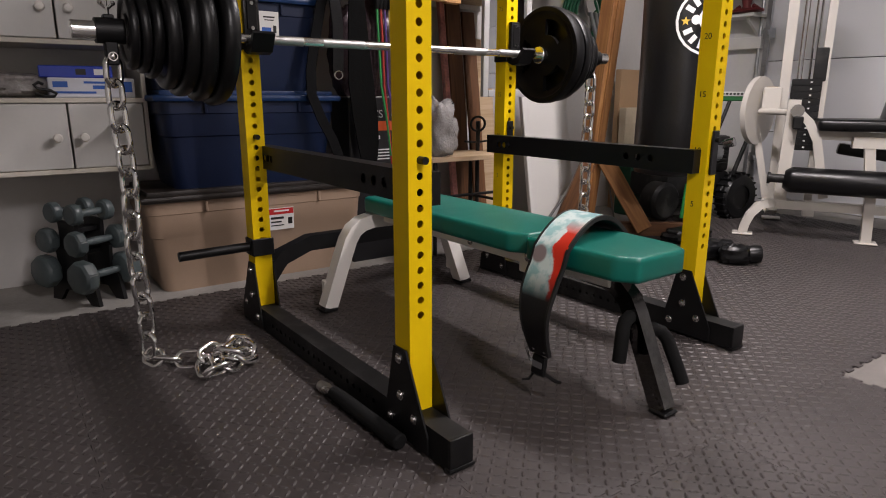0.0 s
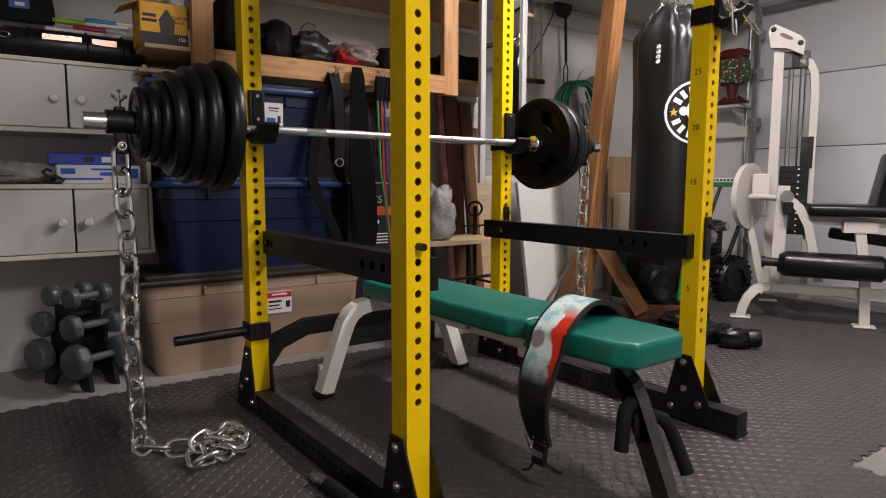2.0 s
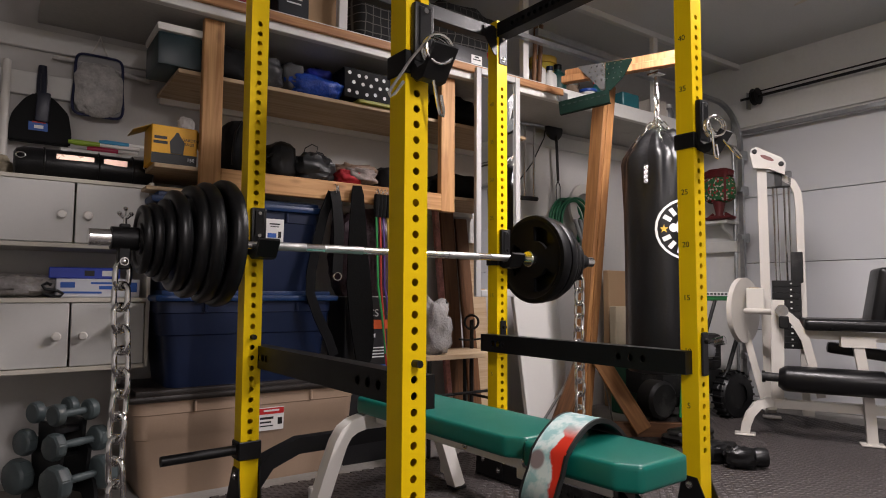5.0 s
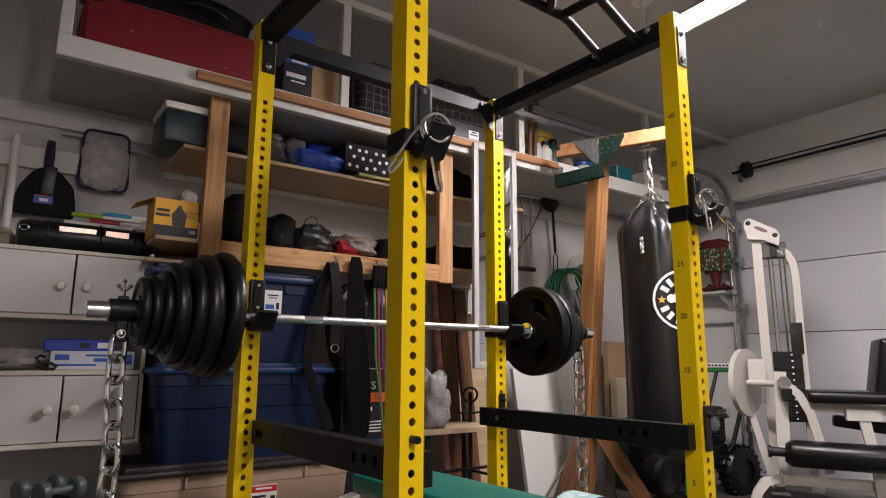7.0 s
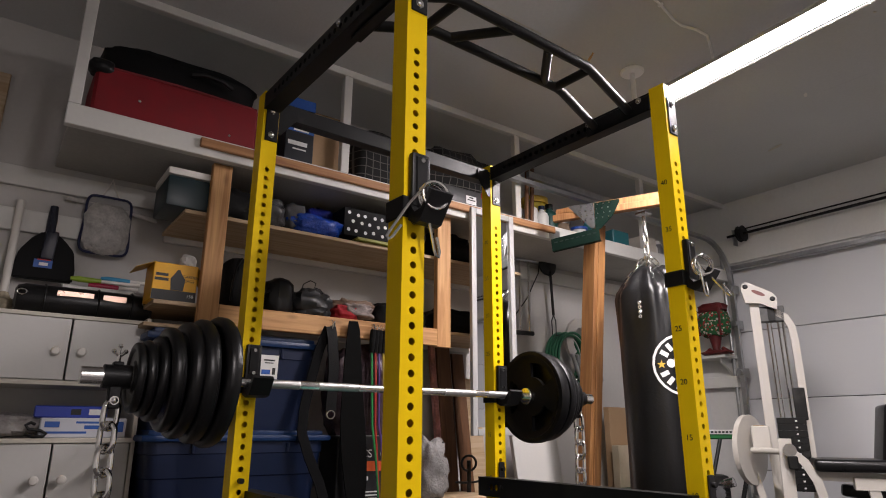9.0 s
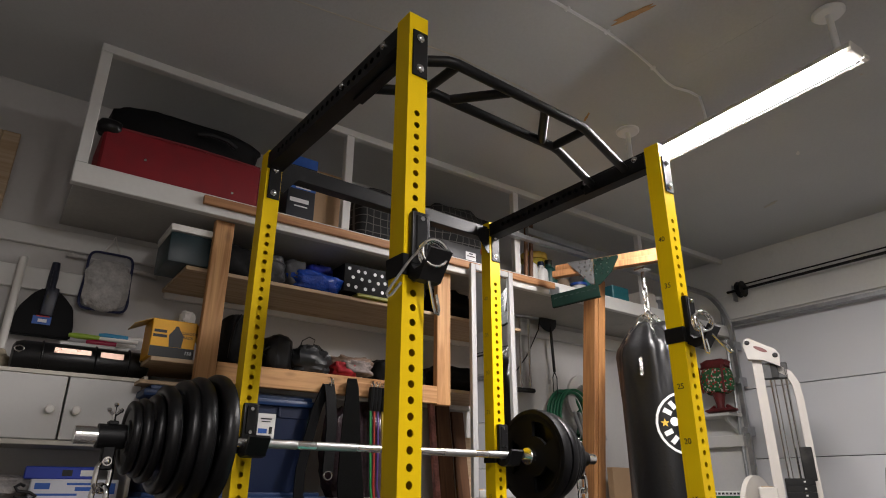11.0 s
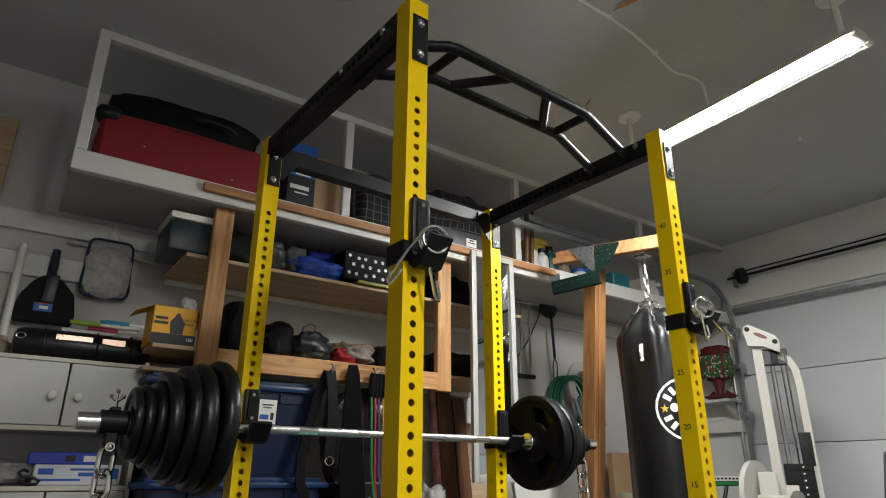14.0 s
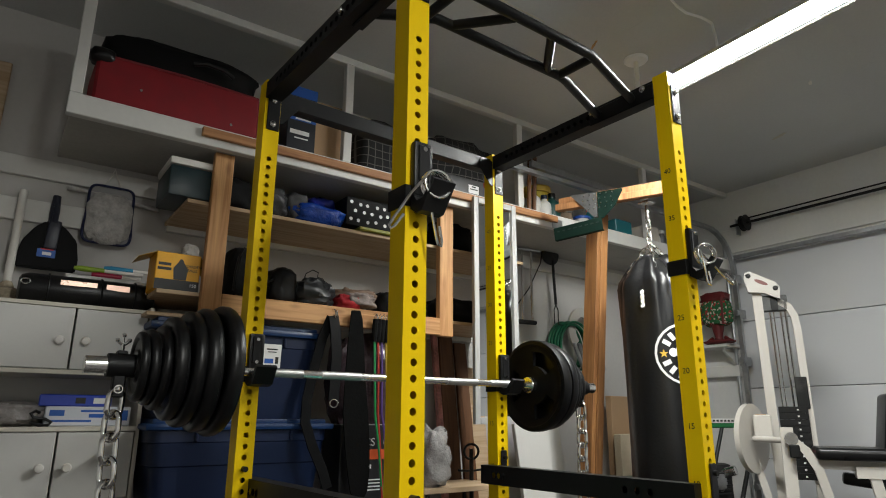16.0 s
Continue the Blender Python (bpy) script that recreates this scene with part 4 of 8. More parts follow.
arc = []
for k in range(27):
    s = k / 26
    if s < 0.45:
        q = s / 0.45
        arc.append((-0.200 + 0.040 * q ** 2 - 0.03 * math.sin(math.pi * q), -0.02 - 0.02 * (1 - q), 0.160 + 0.25 * q))
    else:
        a = (s - 0.45) / 0.55
        arc.append((-0.16 + 0.345 * a, -0.02 + 0.065 * a, 0.41 + 0.095 * math.sin(math.pi * min(1, 0.05 + a * 0.95)) ** 0.8))
BELTPRINT = bpy.data.materials.new("printed belt leather")
BELTPRINT.use_nodes = True
_nt = BELTPRINT.node_tree
_b = _nt.nodes["Principled BSDF"]
_tc = _nt.nodes.new("ShaderNodeTexCoord")
_sep = _nt.nodes.new("ShaderNodeSeparateXYZ")
_nt.links.new(_tc.outputs["Object"], _sep.inputs[0])
_nz = _nt.nodes.new("ShaderNodeTexNoise")
_nz.inputs["Scale"].default_value, _nz.inputs["Detail"].default_value = 26, 6
_nt.links.new(_tc.outputs["Object"], _nz.inputs["Vector"])
_mr = _nt.nodes.new("ShaderNodeMapRange")
_mr.inputs["From Min"].default_value, _mr.inputs["From Max"].default_value = 0.315, 0.385
_nt.links.new(_sep.outputs["Z"], _mr.inputs["Value"])
_cr = _nt.nodes.new("ShaderNodeValToRGB")
_cr.color_ramp.elements[0].position, _cr.color_ramp.elements[0].color = 0.42, (0.30, 0.52, 0.52, 1)
_cr.color_ramp.elements[1].position, _cr.color_ramp.elements[1].color = 0.56, (0.62, 0.72, 0.70, 1)
_nt.links.new(_nz.outputs["Fac"], _cr.inputs[0])
_mx = _nt.nodes.new("ShaderNodeMixRGB")
_nt.links.new(_mr.outputs[0], _mx.inputs[0])
_mx.inputs[1].default_value = (0.010, 0.010, 0.011, 1)
# red figure along the front edge, grey scroll work beside it
_rm = _nt.nodes.new("ShaderNodeMath")
_rm.operation = "MULTIPLY_ADD"
_nt.links.new(_nz.outputs["Fac"], _rm.inputs[0])
_rm.inputs[1].default_value = 0.05
_zs = _nt.nodes.new("ShaderNodeMath")
_zs.operation = "MULTIPLY_ADD"
_nt.links.new(_sep.outputs["Z"], _zs.inputs[0])
_zs.inputs[1].default_value, _zs.inputs[2].default_value = -0.32, 0.138
_ys = _nt.nodes.new("ShaderNodeMath")
_ys.operation = "ADD"
_nt.links.new(_sep.outputs["Y"], _ys.inputs[0])
_nt.links.new(_zs.outputs[0], _ys.inputs[1])
_nt.links.new(_ys.outputs[0], _rm.inputs[2])
_rr = _nt.nodes.new("ShaderNodeMapRange")
_rr.inputs["From Min"].default_value, _rr.inputs["From Max"].default_value = -0.004, -0.010
_nt.links.new(_rm.outputs[0], _rr.inputs["Value"])
_red = _nt.nodes.new("ShaderNodeMixRGB")
_zr = _nt.nodes.new("ShaderNodeMapRange")
_zr.inputs["From Min"].default_value, _zr.inputs["From Max"].default_value = 0.50, 0.475
_nt.links.new(_sep.outputs["Z"], _zr.inputs["Value"])
_zm = _nt.nodes.new("ShaderNodeMath")
_zm.operation = "MULTIPLY"
_nt.links.new(_rr.outputs[0], _zm.inputs[0])
_nt.links.new(_zr.outputs[0], _zm.inputs[1])
_nt.links.new(_zm.outputs[0], _red.inputs[0])
_nt.links.new(_cr.outputs[0], _red.inputs[1])
_red.inputs[2].default_value = (0.60, 0.035, 0.015, 1)
_em = _nt.nodes.new("ShaderNodeVectorMath")
_em.operation = "DISTANCE"
_nt.links.new(_tc.outputs["Object"], _em.inputs[0])
_em.inputs[1].default_value = (-0.155, 0.012, 0.415)
_er = _nt.nodes.new("ShaderNodeMapRange")
_er.inputs["From Min"].default_value, _er.inputs["From Max"].default_value = 0.030, 0.024
_nt.links.new(_em.outputs["Value"], _er.inputs["Value"])
_gr = _nt.nodes.new("ShaderNodeMixRGB")
_nt.links.new(_er.outputs[0], _gr.inputs[0])
_nt.links.new(_red.outputs[0], _gr.inputs[1])
_gr.inputs[2].default_value = (0.26, 0.21, 0.21, 1)
_nt.links.new(_gr.outputs[0], _mx.inputs[2])
_nt.links.new(_mx.outputs[0], _b.inputs["Base Color"])
_b.inputs["Roughness"].default_value = 0.42
_b.inputs["Specular IOR Level"].default_value = 0.25
part("strap", ribbon(arc, [min(0.112, 0.062 + 0.006 * k) for k in range(27)], 0.009, (0, 1, 0)), BELTPRINT, belt, smooth=50)

for sgn in (-1, 1):
    edge = []
    for k, (x, y, z) in enumerate(arc):
        edge.append((x, y + sgn * min(0.112, 0.062 + 0.006 * k) / 2, z))
    part("edge_binding", ribbon(edge, 0.007, 0.0115, (0, 1, 0)), INK, belt, "black stitched edge", smooth=50)

# black inner face, end tab
part("lining", ribbon([(x, y, z - 0.0065 if k > 11 else z) if k > 11 else (x + 0.0065, y, z) for k, (x, y, z) in enumerate(arc)], [min(0.109, 0.059 + 0.006 * k) for k in range(27)], 0.004, (0, 1, 0)), INK, belt, "black leather lining", smooth=50)
x, y, z = arc[0]
bm = bmesh.new()
bx(bm, (0, 0, -0.03), (0.012, 0.05, 0.055), M(x, y, z - 0.002, 0, 8, 0), bev=0.004)
part("end_tab", bm, BLACKVINYL, belt)
bm = bmesh.new()
for dy in (-0.02, 0.02):
    lathe(bm, [(0, 0.004), (0.005, 0.003), (0.006, 0)], M(x - 0.006, y + dy, z + 0.012, 0, -90, 0), 10)
part("rivet", bm, ZINC, belt)
bm = bmesh.new()
bx(bm, (0, 0, -0.028), (0.002, 0.035, 0.016), M(x - 0.009, y, z, 0, 8, 0))
part("maker_mark", bm, GALV, belt)
bm = bmesh.new()
tube(bm, [(x, y - 0.02, z - 0.052), (x + 0.012, y - 0.042, z - 0.066), (x + 0.016, y - 0.06, z - 0.066)], 0.005, 8)
tube(bm, [(x, y + 0.02, z - 0.055), (x - 0.01, y + 0.03, z - 0.08), (x - 0.02, y + 0.045, z - 0.085)], 0.004, 8)
part("lace", bm, RUBBER, belt)
bm = bmesh.new()
tube(bm, [(x - 0.004, y + 0.03, z + 0.02), (x - 0.004, y + 0.05, z), (x - 0.004, y + 0.03, z - 0.03)], 0.004, 8)
part("buckle_loop", bm, ZINC, belt)
# ---------- soft and boxy shapes ----------
def lump(bm, c, s, seed=0, amp=0.18, freq=2.2, sq=0.75, n=30, m=None, flatbase=True):
    """A crumpled soft body: a rounded box pushed about by noise, flat underneath."""
    b2 = bmesh.new()
    bmesh.ops.create_uvsphere(b2, u_segments=n, v_segments=n * 2 // 3, radius=1.0)
    off = Vector((seed * 7.3, seed * 3.1, seed * 5.7))
    for v in b2.verts:
        p = v.co.copy()
        q = Vector([math.copysign(abs(a) ** sq, a) for a in p])
        k = 1 + amp * noise.noise(p * freq + off) + amp * 0.8 * (0.35 - abs(noise.noise(p * freq * 2.1 + off))) + amp * 0.3 * noise.noise(p * freq * 6 + off)
        q = q * k
        if flatbase and q.z < -0.85:
            q.z = -0.85
        v.co = Vector((q.x * s[0] / 2, q.y * s[1] / 2, q.z * s[2] / 2)) + Vector(c)
        if m is not None:
            v.co = m @ v.co
    for f in b2.faces:
        f.smooth = True
    join(bm, b2)
    return bm


def carton(name, c, s, material, label, category, rz=0, group="", flaps=False):
    """A card box with tape seam; c is the middle of its base."""
    b = thing(name, M(*c, 0, 0, rz), label, category, group)
    bm = bmesh.new()
    bx(bm, (0, 0, s[2] / 2), s, bev=0.004)
    part("body", bm, material, b)
    return b


def bars(parent, material, m, rows, name="print_bar"):
    """Rows of unreadable print: (x, y, width, height) in the plane of m."""
    for x, y, w, h in rows:
        bm = bmesh.new()
        bx(bm, (x, y, 0.0004), (w, h, 0.0008), m)
        part(name, bm, material, parent, smooth=None)


FRONT = lambda x, y, z: M(x, y, z, 90, 0, 0)     # a plane that faces -y

# ---------- wall cabinet ----------
CY, CX1 = 1.20, -0.765
cab = thing("wall_cabinet", M(0, 0, 0), "white laminate wall cabinet with four doors and an open shelf", "cabinet")
bm = bmesh.new()
bx(bm, (CX1 - 0.008, (CY + YB) / 2, 0.885), (0.016, YB - CY, 0.775), bev=0.002)
part("side_panel", bm, CABEDGE, cab)
bm = bmesh.new()
bx(bm, (-2.0, (CY + YB) / 2, 0.885), (0.016, YB - CY, 0.775), bev=0.002)
part("side_panel", bm, CABEDGE, cab)
for z, th, e in ((1.252, 0.016, 0.0), (0.99, 0.018, 0.008), (0.775, 0.018, 0.008), (0.503, 0.018, 0.008)):
    bm = bmesh.new()
    bx(bm, ((CX1 - 0.016 - 1.992) / 2, (CY + YB) / 2 - e, z), (1.992 + CX1 - 0.016, YB - CY, th), bev=0.002)
    part("shelf_board", bm, CABEDGE, cab)
bm = bmesh.new()
bx(bm, ((CX1 - 2.0) / 2, YB - 0.006, 0.885), (1.19, 0.008, 0.74))
part("back_panel", bm, CABWHITE, cab)
for z0, z1 in ((1.001, 1.242), (0.514, 0.764)):
    for x0, x1, kx in ((-1.051, -0.784, -1.008), (-1.330, -1.055, -1.098), (-1.612, -1.334, -1.570), (-1.98, -1.616, -1.66)):
        bm = bmesh.new()
        bx(bm, ((x0 + x1) / 2, CY + 0.004, (z0 + z1) / 2), (x1 - x0 - 0.003, 0.016, z1 - z0 - 0.002), bev=0.0025)
        d = part("door", bm, CABWHITE, cab)
        bm = bmesh.new()
        lathe(bm, [(0.007, 0), (0.007, 0.010), (0.016, 0.014), (0.0175, 0.020), (0.013, 0.026), (0, 0.028)], M(kx, CY - 0.004, z1 - 0.13, 90, 0, 0), 18)
        part("knob", bm, WHITEPAINT, d)

# things in the open shelf
bx1 = carton("flat_box", (-0.955, 1.31, 0.785), (0.30, 0.20, 0.075), mat("white printed card", (0.62, 0.63, 0.68), 0.6, var=0.05, bump=0.05), "white and blue printed flat carton on the open shelf", "box")
bars(bx1, BLUEPRINT, FRONT(0, -0.1005, 0), [(-0.11, 0.05, 0.05, 0.022), (0.02, 0.058, 0.10, 0.008), (0.03, 0.04, 0.06, 0.014), (0.125, 0.042, 0.03, 0.04), (-0.06, 0.02, 0.14, 0.008)])
bx2 = carton("blue_box", (-1.0, 1.31, 0.8605), (0.25, 0.18, 0.045), mat("bright blue card", (0.02, 0.05, 0.40), 0.4, var=0.1, bump=0.05), "bright blue flat packet lying on a carton", "packet", rz=-3)
bars(bx2, WHITEINK, FRONT(0, -0.0905, 0), [(0.085, 0.022, 0.05, 0.022)])
bars(bx2, INK, FRONT(0, -0.0905, 0), [(0.015, 0.022, 0.035, 0.022)])
bm = bmesh.new()
lump(bm, (-1.24, 1.31, 0.83), (0.30, 0.22, 0.09), 3, 0.2, 2.5)
solid("plastic_bag", bm, mat("grey translucent plastic", (0.30, 0.28, 0.27), 0.25, var=0.3, scale=20, bump=0.6, dist=0.006), "crumpled grey plastic bag lying on the open shelf", "plastic bag")
bm = bmesh.new()
tube(bm, [(-1.12, 1.215, 0.835), (-1.135, 1.21, 0.842), (-1.15, 1.205, 0.832), (-1.14, 1.2, 0.818), (-1.10, 1.2, 0.812), (-1.08, 1.2, 0.80), (-1.09, 1.2, 0.789), (-1.12, 1.2, 0.79), (-1.15, 1.2, 0.80)], 0.006, 8)
solid("hook", bm, PLASTIC, "black bent hook lying on the open shelf", "hook")

# on top of the cabinet
roll = thing("carry_case", M(-1.005, 1.335, 1.2605), "long black rounded carry case with straps on the cabinet", "carry case")
bm = bmesh.new()
prof = [(-0.258, 0.04), (-0.25, 0.055), (-0.225, 0.064), (0.0, 0.0655), (0.22, 0.063), (0.248, 0.053), (0.256, 0.038)]
tube(bm, [(x, 0, 0.066) for x, r in prof], [r for x, r in prof], 24)
part("shell", bm, mat("black nylon shell", (0.007, 0.007, 0.0075), 0.33, spec=0.4, var=0.3, scale=9, fine=120, bump=0.5, dist=0.002), roll)
for x in (-0.155, 0.04, 0.17):
    bm = bmesh.new()
    tube(bm, [(x, 0.0675 * math.cos(a), 0.066 + 0.0675 * math.sin(a)) for a in [2 * math.pi * k / 28 for k in range(28)]], 0.004, 6, closed=True)
    part("strap", bm, RUBBER, roll)
# coppery reflections on the shell, laid on as thin coloured strips
for x0, x1 in ((-0.115, 0.02), (0.055, 0.145)):
    bm = bmesh.new()
    bx(bm, ((x0 + x1) / 2, -0.0605, 0.092), (x1 - x0, 0.004, 0.026), M(0, 0, 0, 0, 0, 0), bev=0.001)
    part("reflection_patch", bm, mat("painted coppery reflection", (0.62, 0.42, 0.33), 0.3, 0.6, var=0.15), roll, "copper-coloured patch painting a reflection on the shell")
for x in (-0.235, 0.225):
    bm = bmesh.new()
    tube(bm, [(x + 0.016 * math.cos(a), -0.06, 0.085 + 0.011 * math.sin(a)) for a in [2 * math.pi * k / 12 for k in range(12)]], 0.003, 6, closed=True)
    part("ring", bm, ZINC, roll)
for nm, y, z, x0, x1, mt, lab in (("brush_handle", 1.44, 1.455, -1.07, -0.79, mat("lime green plastic", (0.28, 0.42, 0.03), 0.4, bump=0), "lime green and white plastic handle lying on the cabinet"),
                                  ("brush_handle", 1.47, 1.475, -0.95, -0.74, mat("sky blue plastic", (0.03, 0.25, 0.45), 0.4, bump=0), "sky blue plastic handle lying on the cabinet"),
                                  ("brush_handle", 1.42, 1.43, -1.0, -0.80, mat("crimson plastic", (0.35, 0.01, 0.05), 0.4, bump=0), "crimson plastic handle lying on the cabinet")):
    h = thing(nm, M(x0, y, z - 0.16 * 0), lab, "handle", "handles on the cabinet")
    bm = bmesh.new()
    tube(bm, [(0, 0, 0), (0.03, 0, 0.0), (0.12, 0, -0.001)], [0.008, 0.013, 0.012], 12)
    part("grip", bm, mt, h)
    bm = bmesh.new()
    tube(bm, [(0.12, 0, -0.001), (x1 - x0, 0, 0)], 0.009, 12)
    part("stick", bm, WHITEPAINT, h)
bm = bmesh.new()
bx(bm, (-0.92, 1.455, 1.35), (0.36, 0.10, 0.14), bev=0.004)
solid("white_carton", bm, CABWHITE, "plain white carton behind the carry case", "box", smooth=None)

# ---------- on the wall over the cabinet ----------
dp = thing("dustpan", M(-1.175, 1.515, 1.44), "black plastic dustpan with its brush hung on the wall", "dustpan")
bm = bmesh.new()
plate(bm, [(-0.11, 0.0), (0.115, 0.0), (0.12, 0.05), (0.105, 0.14), (0.06, 0.19), (0.025, 0.215), (-0.025, 0.215), (-0.06, 0.185), (-0.10, 0.12), (-0.115, 0.04)], M(0, -0.01, 0, 90, 0, 0), 0.03)
bmesh.ops.bevel(bm, geom=bm.edges[:], offset=0.006, segments=2, affect="EDGES")
part("pan", bm, mat("matt black plastic", (0.006, 0.006, 0.0065), 0.65, spec=0.15), dp)
bm = bmesh.new()
tube(bm, [(0, -0.025, 0.2), (0.002, -0.025, 0.27), (0.002, -0.02, 0.34)], [0.018, 0.02, 0.016], 12)
part("grip", bm, mat("dark navy plastic", (0.012, 0.014, 0.03), 0.4, bump=0), dp)
bm = bmesh.new()
bx(bm, (0.0, -0.045, 0.155), (0.05, 0.02, 0.13), M(0, 0, 0, 0, 3, 0), bev=0.008, seg=2)
tube(bm, [(0.008, -0.048, 0.21), (0.006, -0.046, 0.30)], 0.012, 10)
part("brush", bm, bpy.data.materials["dark navy plastic"], dp)
bm = bmesh.new()
bx(bm, (-0.005, -0.042, 0.07), (0.07, 0.002, 0.036))
lb = part("label", bm, BLUEPRINT, dp, smooth=None)
bars(lb, WHITEINK, FRONT(-0.003, -0.0435, 0.068), [(0, 0, 0.034, 0.014)])
bars(lb, REDLABEL, FRONT(-0.003, -0.0435, 0.085), [(0, 0.002, 0.05, 0.005)])

net = thing("mesh_bag", M(-0.958, 1.505, 1.73), "square net bag with a navy rim hung on the wall", "net bag")
rim = []
for k in range(32):
    a = 2 * math.pi * k / 32
    rim.append((0.102 * math.copysign(abs(math.cos(a)) ** 0.28, math.cos(a)) * (1.0 if math.sin(a) < 0 else 0.93), -0.02, 0.138 * math.copysign(abs(math.sin(a)) ** 0.28, math.sin(a))))
bm = bmesh.new()
tube(bm, rim, 0.006, 8, closed=True)
part("rim", bm, mat("navy webbing", (0.012, 0.016, 0.06), 0.6), net)
bm = bmesh.new()
lump(bm, (0, -0.025, -0.02), (0.192, 0.06, 0.235), 5, 0.14, 2.6, 0.7, flatbase=False)
part("net_filling", bm, mat("clear crumpled plastic", (0.42, 0.405, 0.385), 0.35, var=0.35, scale=25, bump=0.7, dist=0.006), net)
bm = bmesh.new()
plate(bm, [(p[0] * 0.97, p[2] * 0.97) for p in rim], M(0, -0.008, 0, 90, 0, 0), 0.004)
part("net_back", bm, mat("pale net cloth", (0.34, 0.335, 0.33), 0.8, fine=500, bump=0.5), net)
bm = bmesh.new()
tube(bm, [(-0.04, -0.012, 0.135), (-0.01, -0.005, 0.2), (0.0, 0.0, 0.235), (0.01, -0.005, 0.2), (0.04, -0.012, 0.135)], 0.004, 8)
part("loop", bm, WHITEPAINT, net)
bm = bmesh.new()
tube(bm, [(-1.14, 1.505, 1.835), (-1.0, 1.50, 1.83), (-0.86, 1.495, 1.81), (-0.745, 1.5, 1.80)], [0.012, 0.008, 0.011, 0.013], 10)
solid("plastic_roll", bm, mat("clear plastic film", (0.5, 0.48, 0.46), 0.2, var=0.25, scale=30, bump=0.6, dist=0.004), "twisted clear plastic film hung on the wall ledge", "plastic film")
br = thing("broom", M(-1.30, 1.46, 0), "white plastic-handled broom standing by the wall", "broom")
bm = bmesh.new()
tube(bm, [(0, 0.03, 1.78), (0.0, 0.0, 1.36)], 0.016, 14)
part("handle", bm, WHITEPAINT, br)
bm = bmesh.new()
lathe(bm, [(0.0, 1.37), (0.018, 1.365), (0.03, 1.34), (0.05, 1.33), (0.052, 1.2605), (0, 1.2605)], M(0, -0.01, 0), 16)
part("bristle_head", bm, mat("straw bristle", (0.42, 0.36, 0.26), 0.9, scale=60, var=0.3, bump=0.6), br)

# ---------- dumbbells on their stand ----------
DR = M(-1.062, 1.172, -0.012, 0, 0, 30)
stand = thing("dumbbell_stand", DR, "black plastic three-tier dumbbell stand on the concrete", "dumbbell stand")
for sx in (-1, 1):
    bm = bmesh.new()
    plate(bm, [(-0.14, 0.0), (-0.09, 0.0), (-0.05, 0.05), (0.05, 0.05), (0.09, 0.0), (0.14, 0.0), (0.12, 0.10), (0.075, 0.13), (0.085, 0.22), (0.045, 0.25), (0.05, 0.33), (-0.05, 0.33), (-0.045, 0.25), (-0.085, 0.22), (-0.075, 0.13), (-0.12, 0.10)],
          Matrix(((0, 0, 1, sx * 0.055 - 0.008), (1, 0, 0, 0), (0, 1, 0, 0), (0, 0, 0, 1))), 0.016)
    part("side_frame", bm, PLASTIC, stand, smooth=None)
for z in (0.07, 0.2, 0.29):
    bm = bmesh.new()
    bx(bm, (0, 0, z), (0.10, 0.06, 0.02), bev=0.003)
    part("cross_piece", bm, PLASTIC, stand)


def dumbbell(m, r, half, label):
    d = thing("dumbbell", m, label, "dumbbell", "dumbbells on the stand")
    for sx in (-1, 1):
        bm = bmesh.new()
        L1 = r * 0.95
        lathe(bm, [(0, 0), (r * 0.75, 0.0), (r * 0.97, r * 0.16), (r, r * 0.3), (r, L1 - r * 0.3), (r * 0.95, L1 - r * 0.12), (r * 0.8, L1), (0, L1)], M(sx * half, 0, 0, 0, 90 * sx, 0) @ M(0, 0, 0, 0, 0, 15), 8 if r > 0.045 else 22)
        if r > 0.045:
            bmesh.ops.bevel(bm, geom=bm.edges[:], offset=0.004, segments=2, affect="EDGES")
        part("head", bm, GREYVINYL, d)
    bm = bmesh.new()
    tube(bm, [(-half - 0.005, 0, 0), (0, 0, 0), (half + 0.005, 0, 0)], [0.013, 0.0155, 0.013], 14)
    part("handle", bm, GREYVINYL, d)
    return d


for y, z, r, half, lab in ((-0.11, 0.125, 0.068, 0.060, "largest grey-green vinyl dumbbell on the lowest tier"), (0.11, 0.125, 0.068, 0.060, "largest grey-green vinyl dumbbell on the lowest tier"),
                           (-0.085, 0.252, 0.052, 0.062, "medium grey-green vinyl dumbbell on the middle tier"), (0.085, 0.252, 0.052, 0.062, "medium grey-green vinyl dumbbell on the middle tier"),
                           (-0.06, 0.362, 0.041, 0.047, "small grey-green vinyl dumbbell on the top tier"), (0.06, 0.362, 0.041, 0.047, "small grey-green vinyl dumbbell on the top tier")):
    dumbbell(DR @ M(0, y, z), r, half, lab)


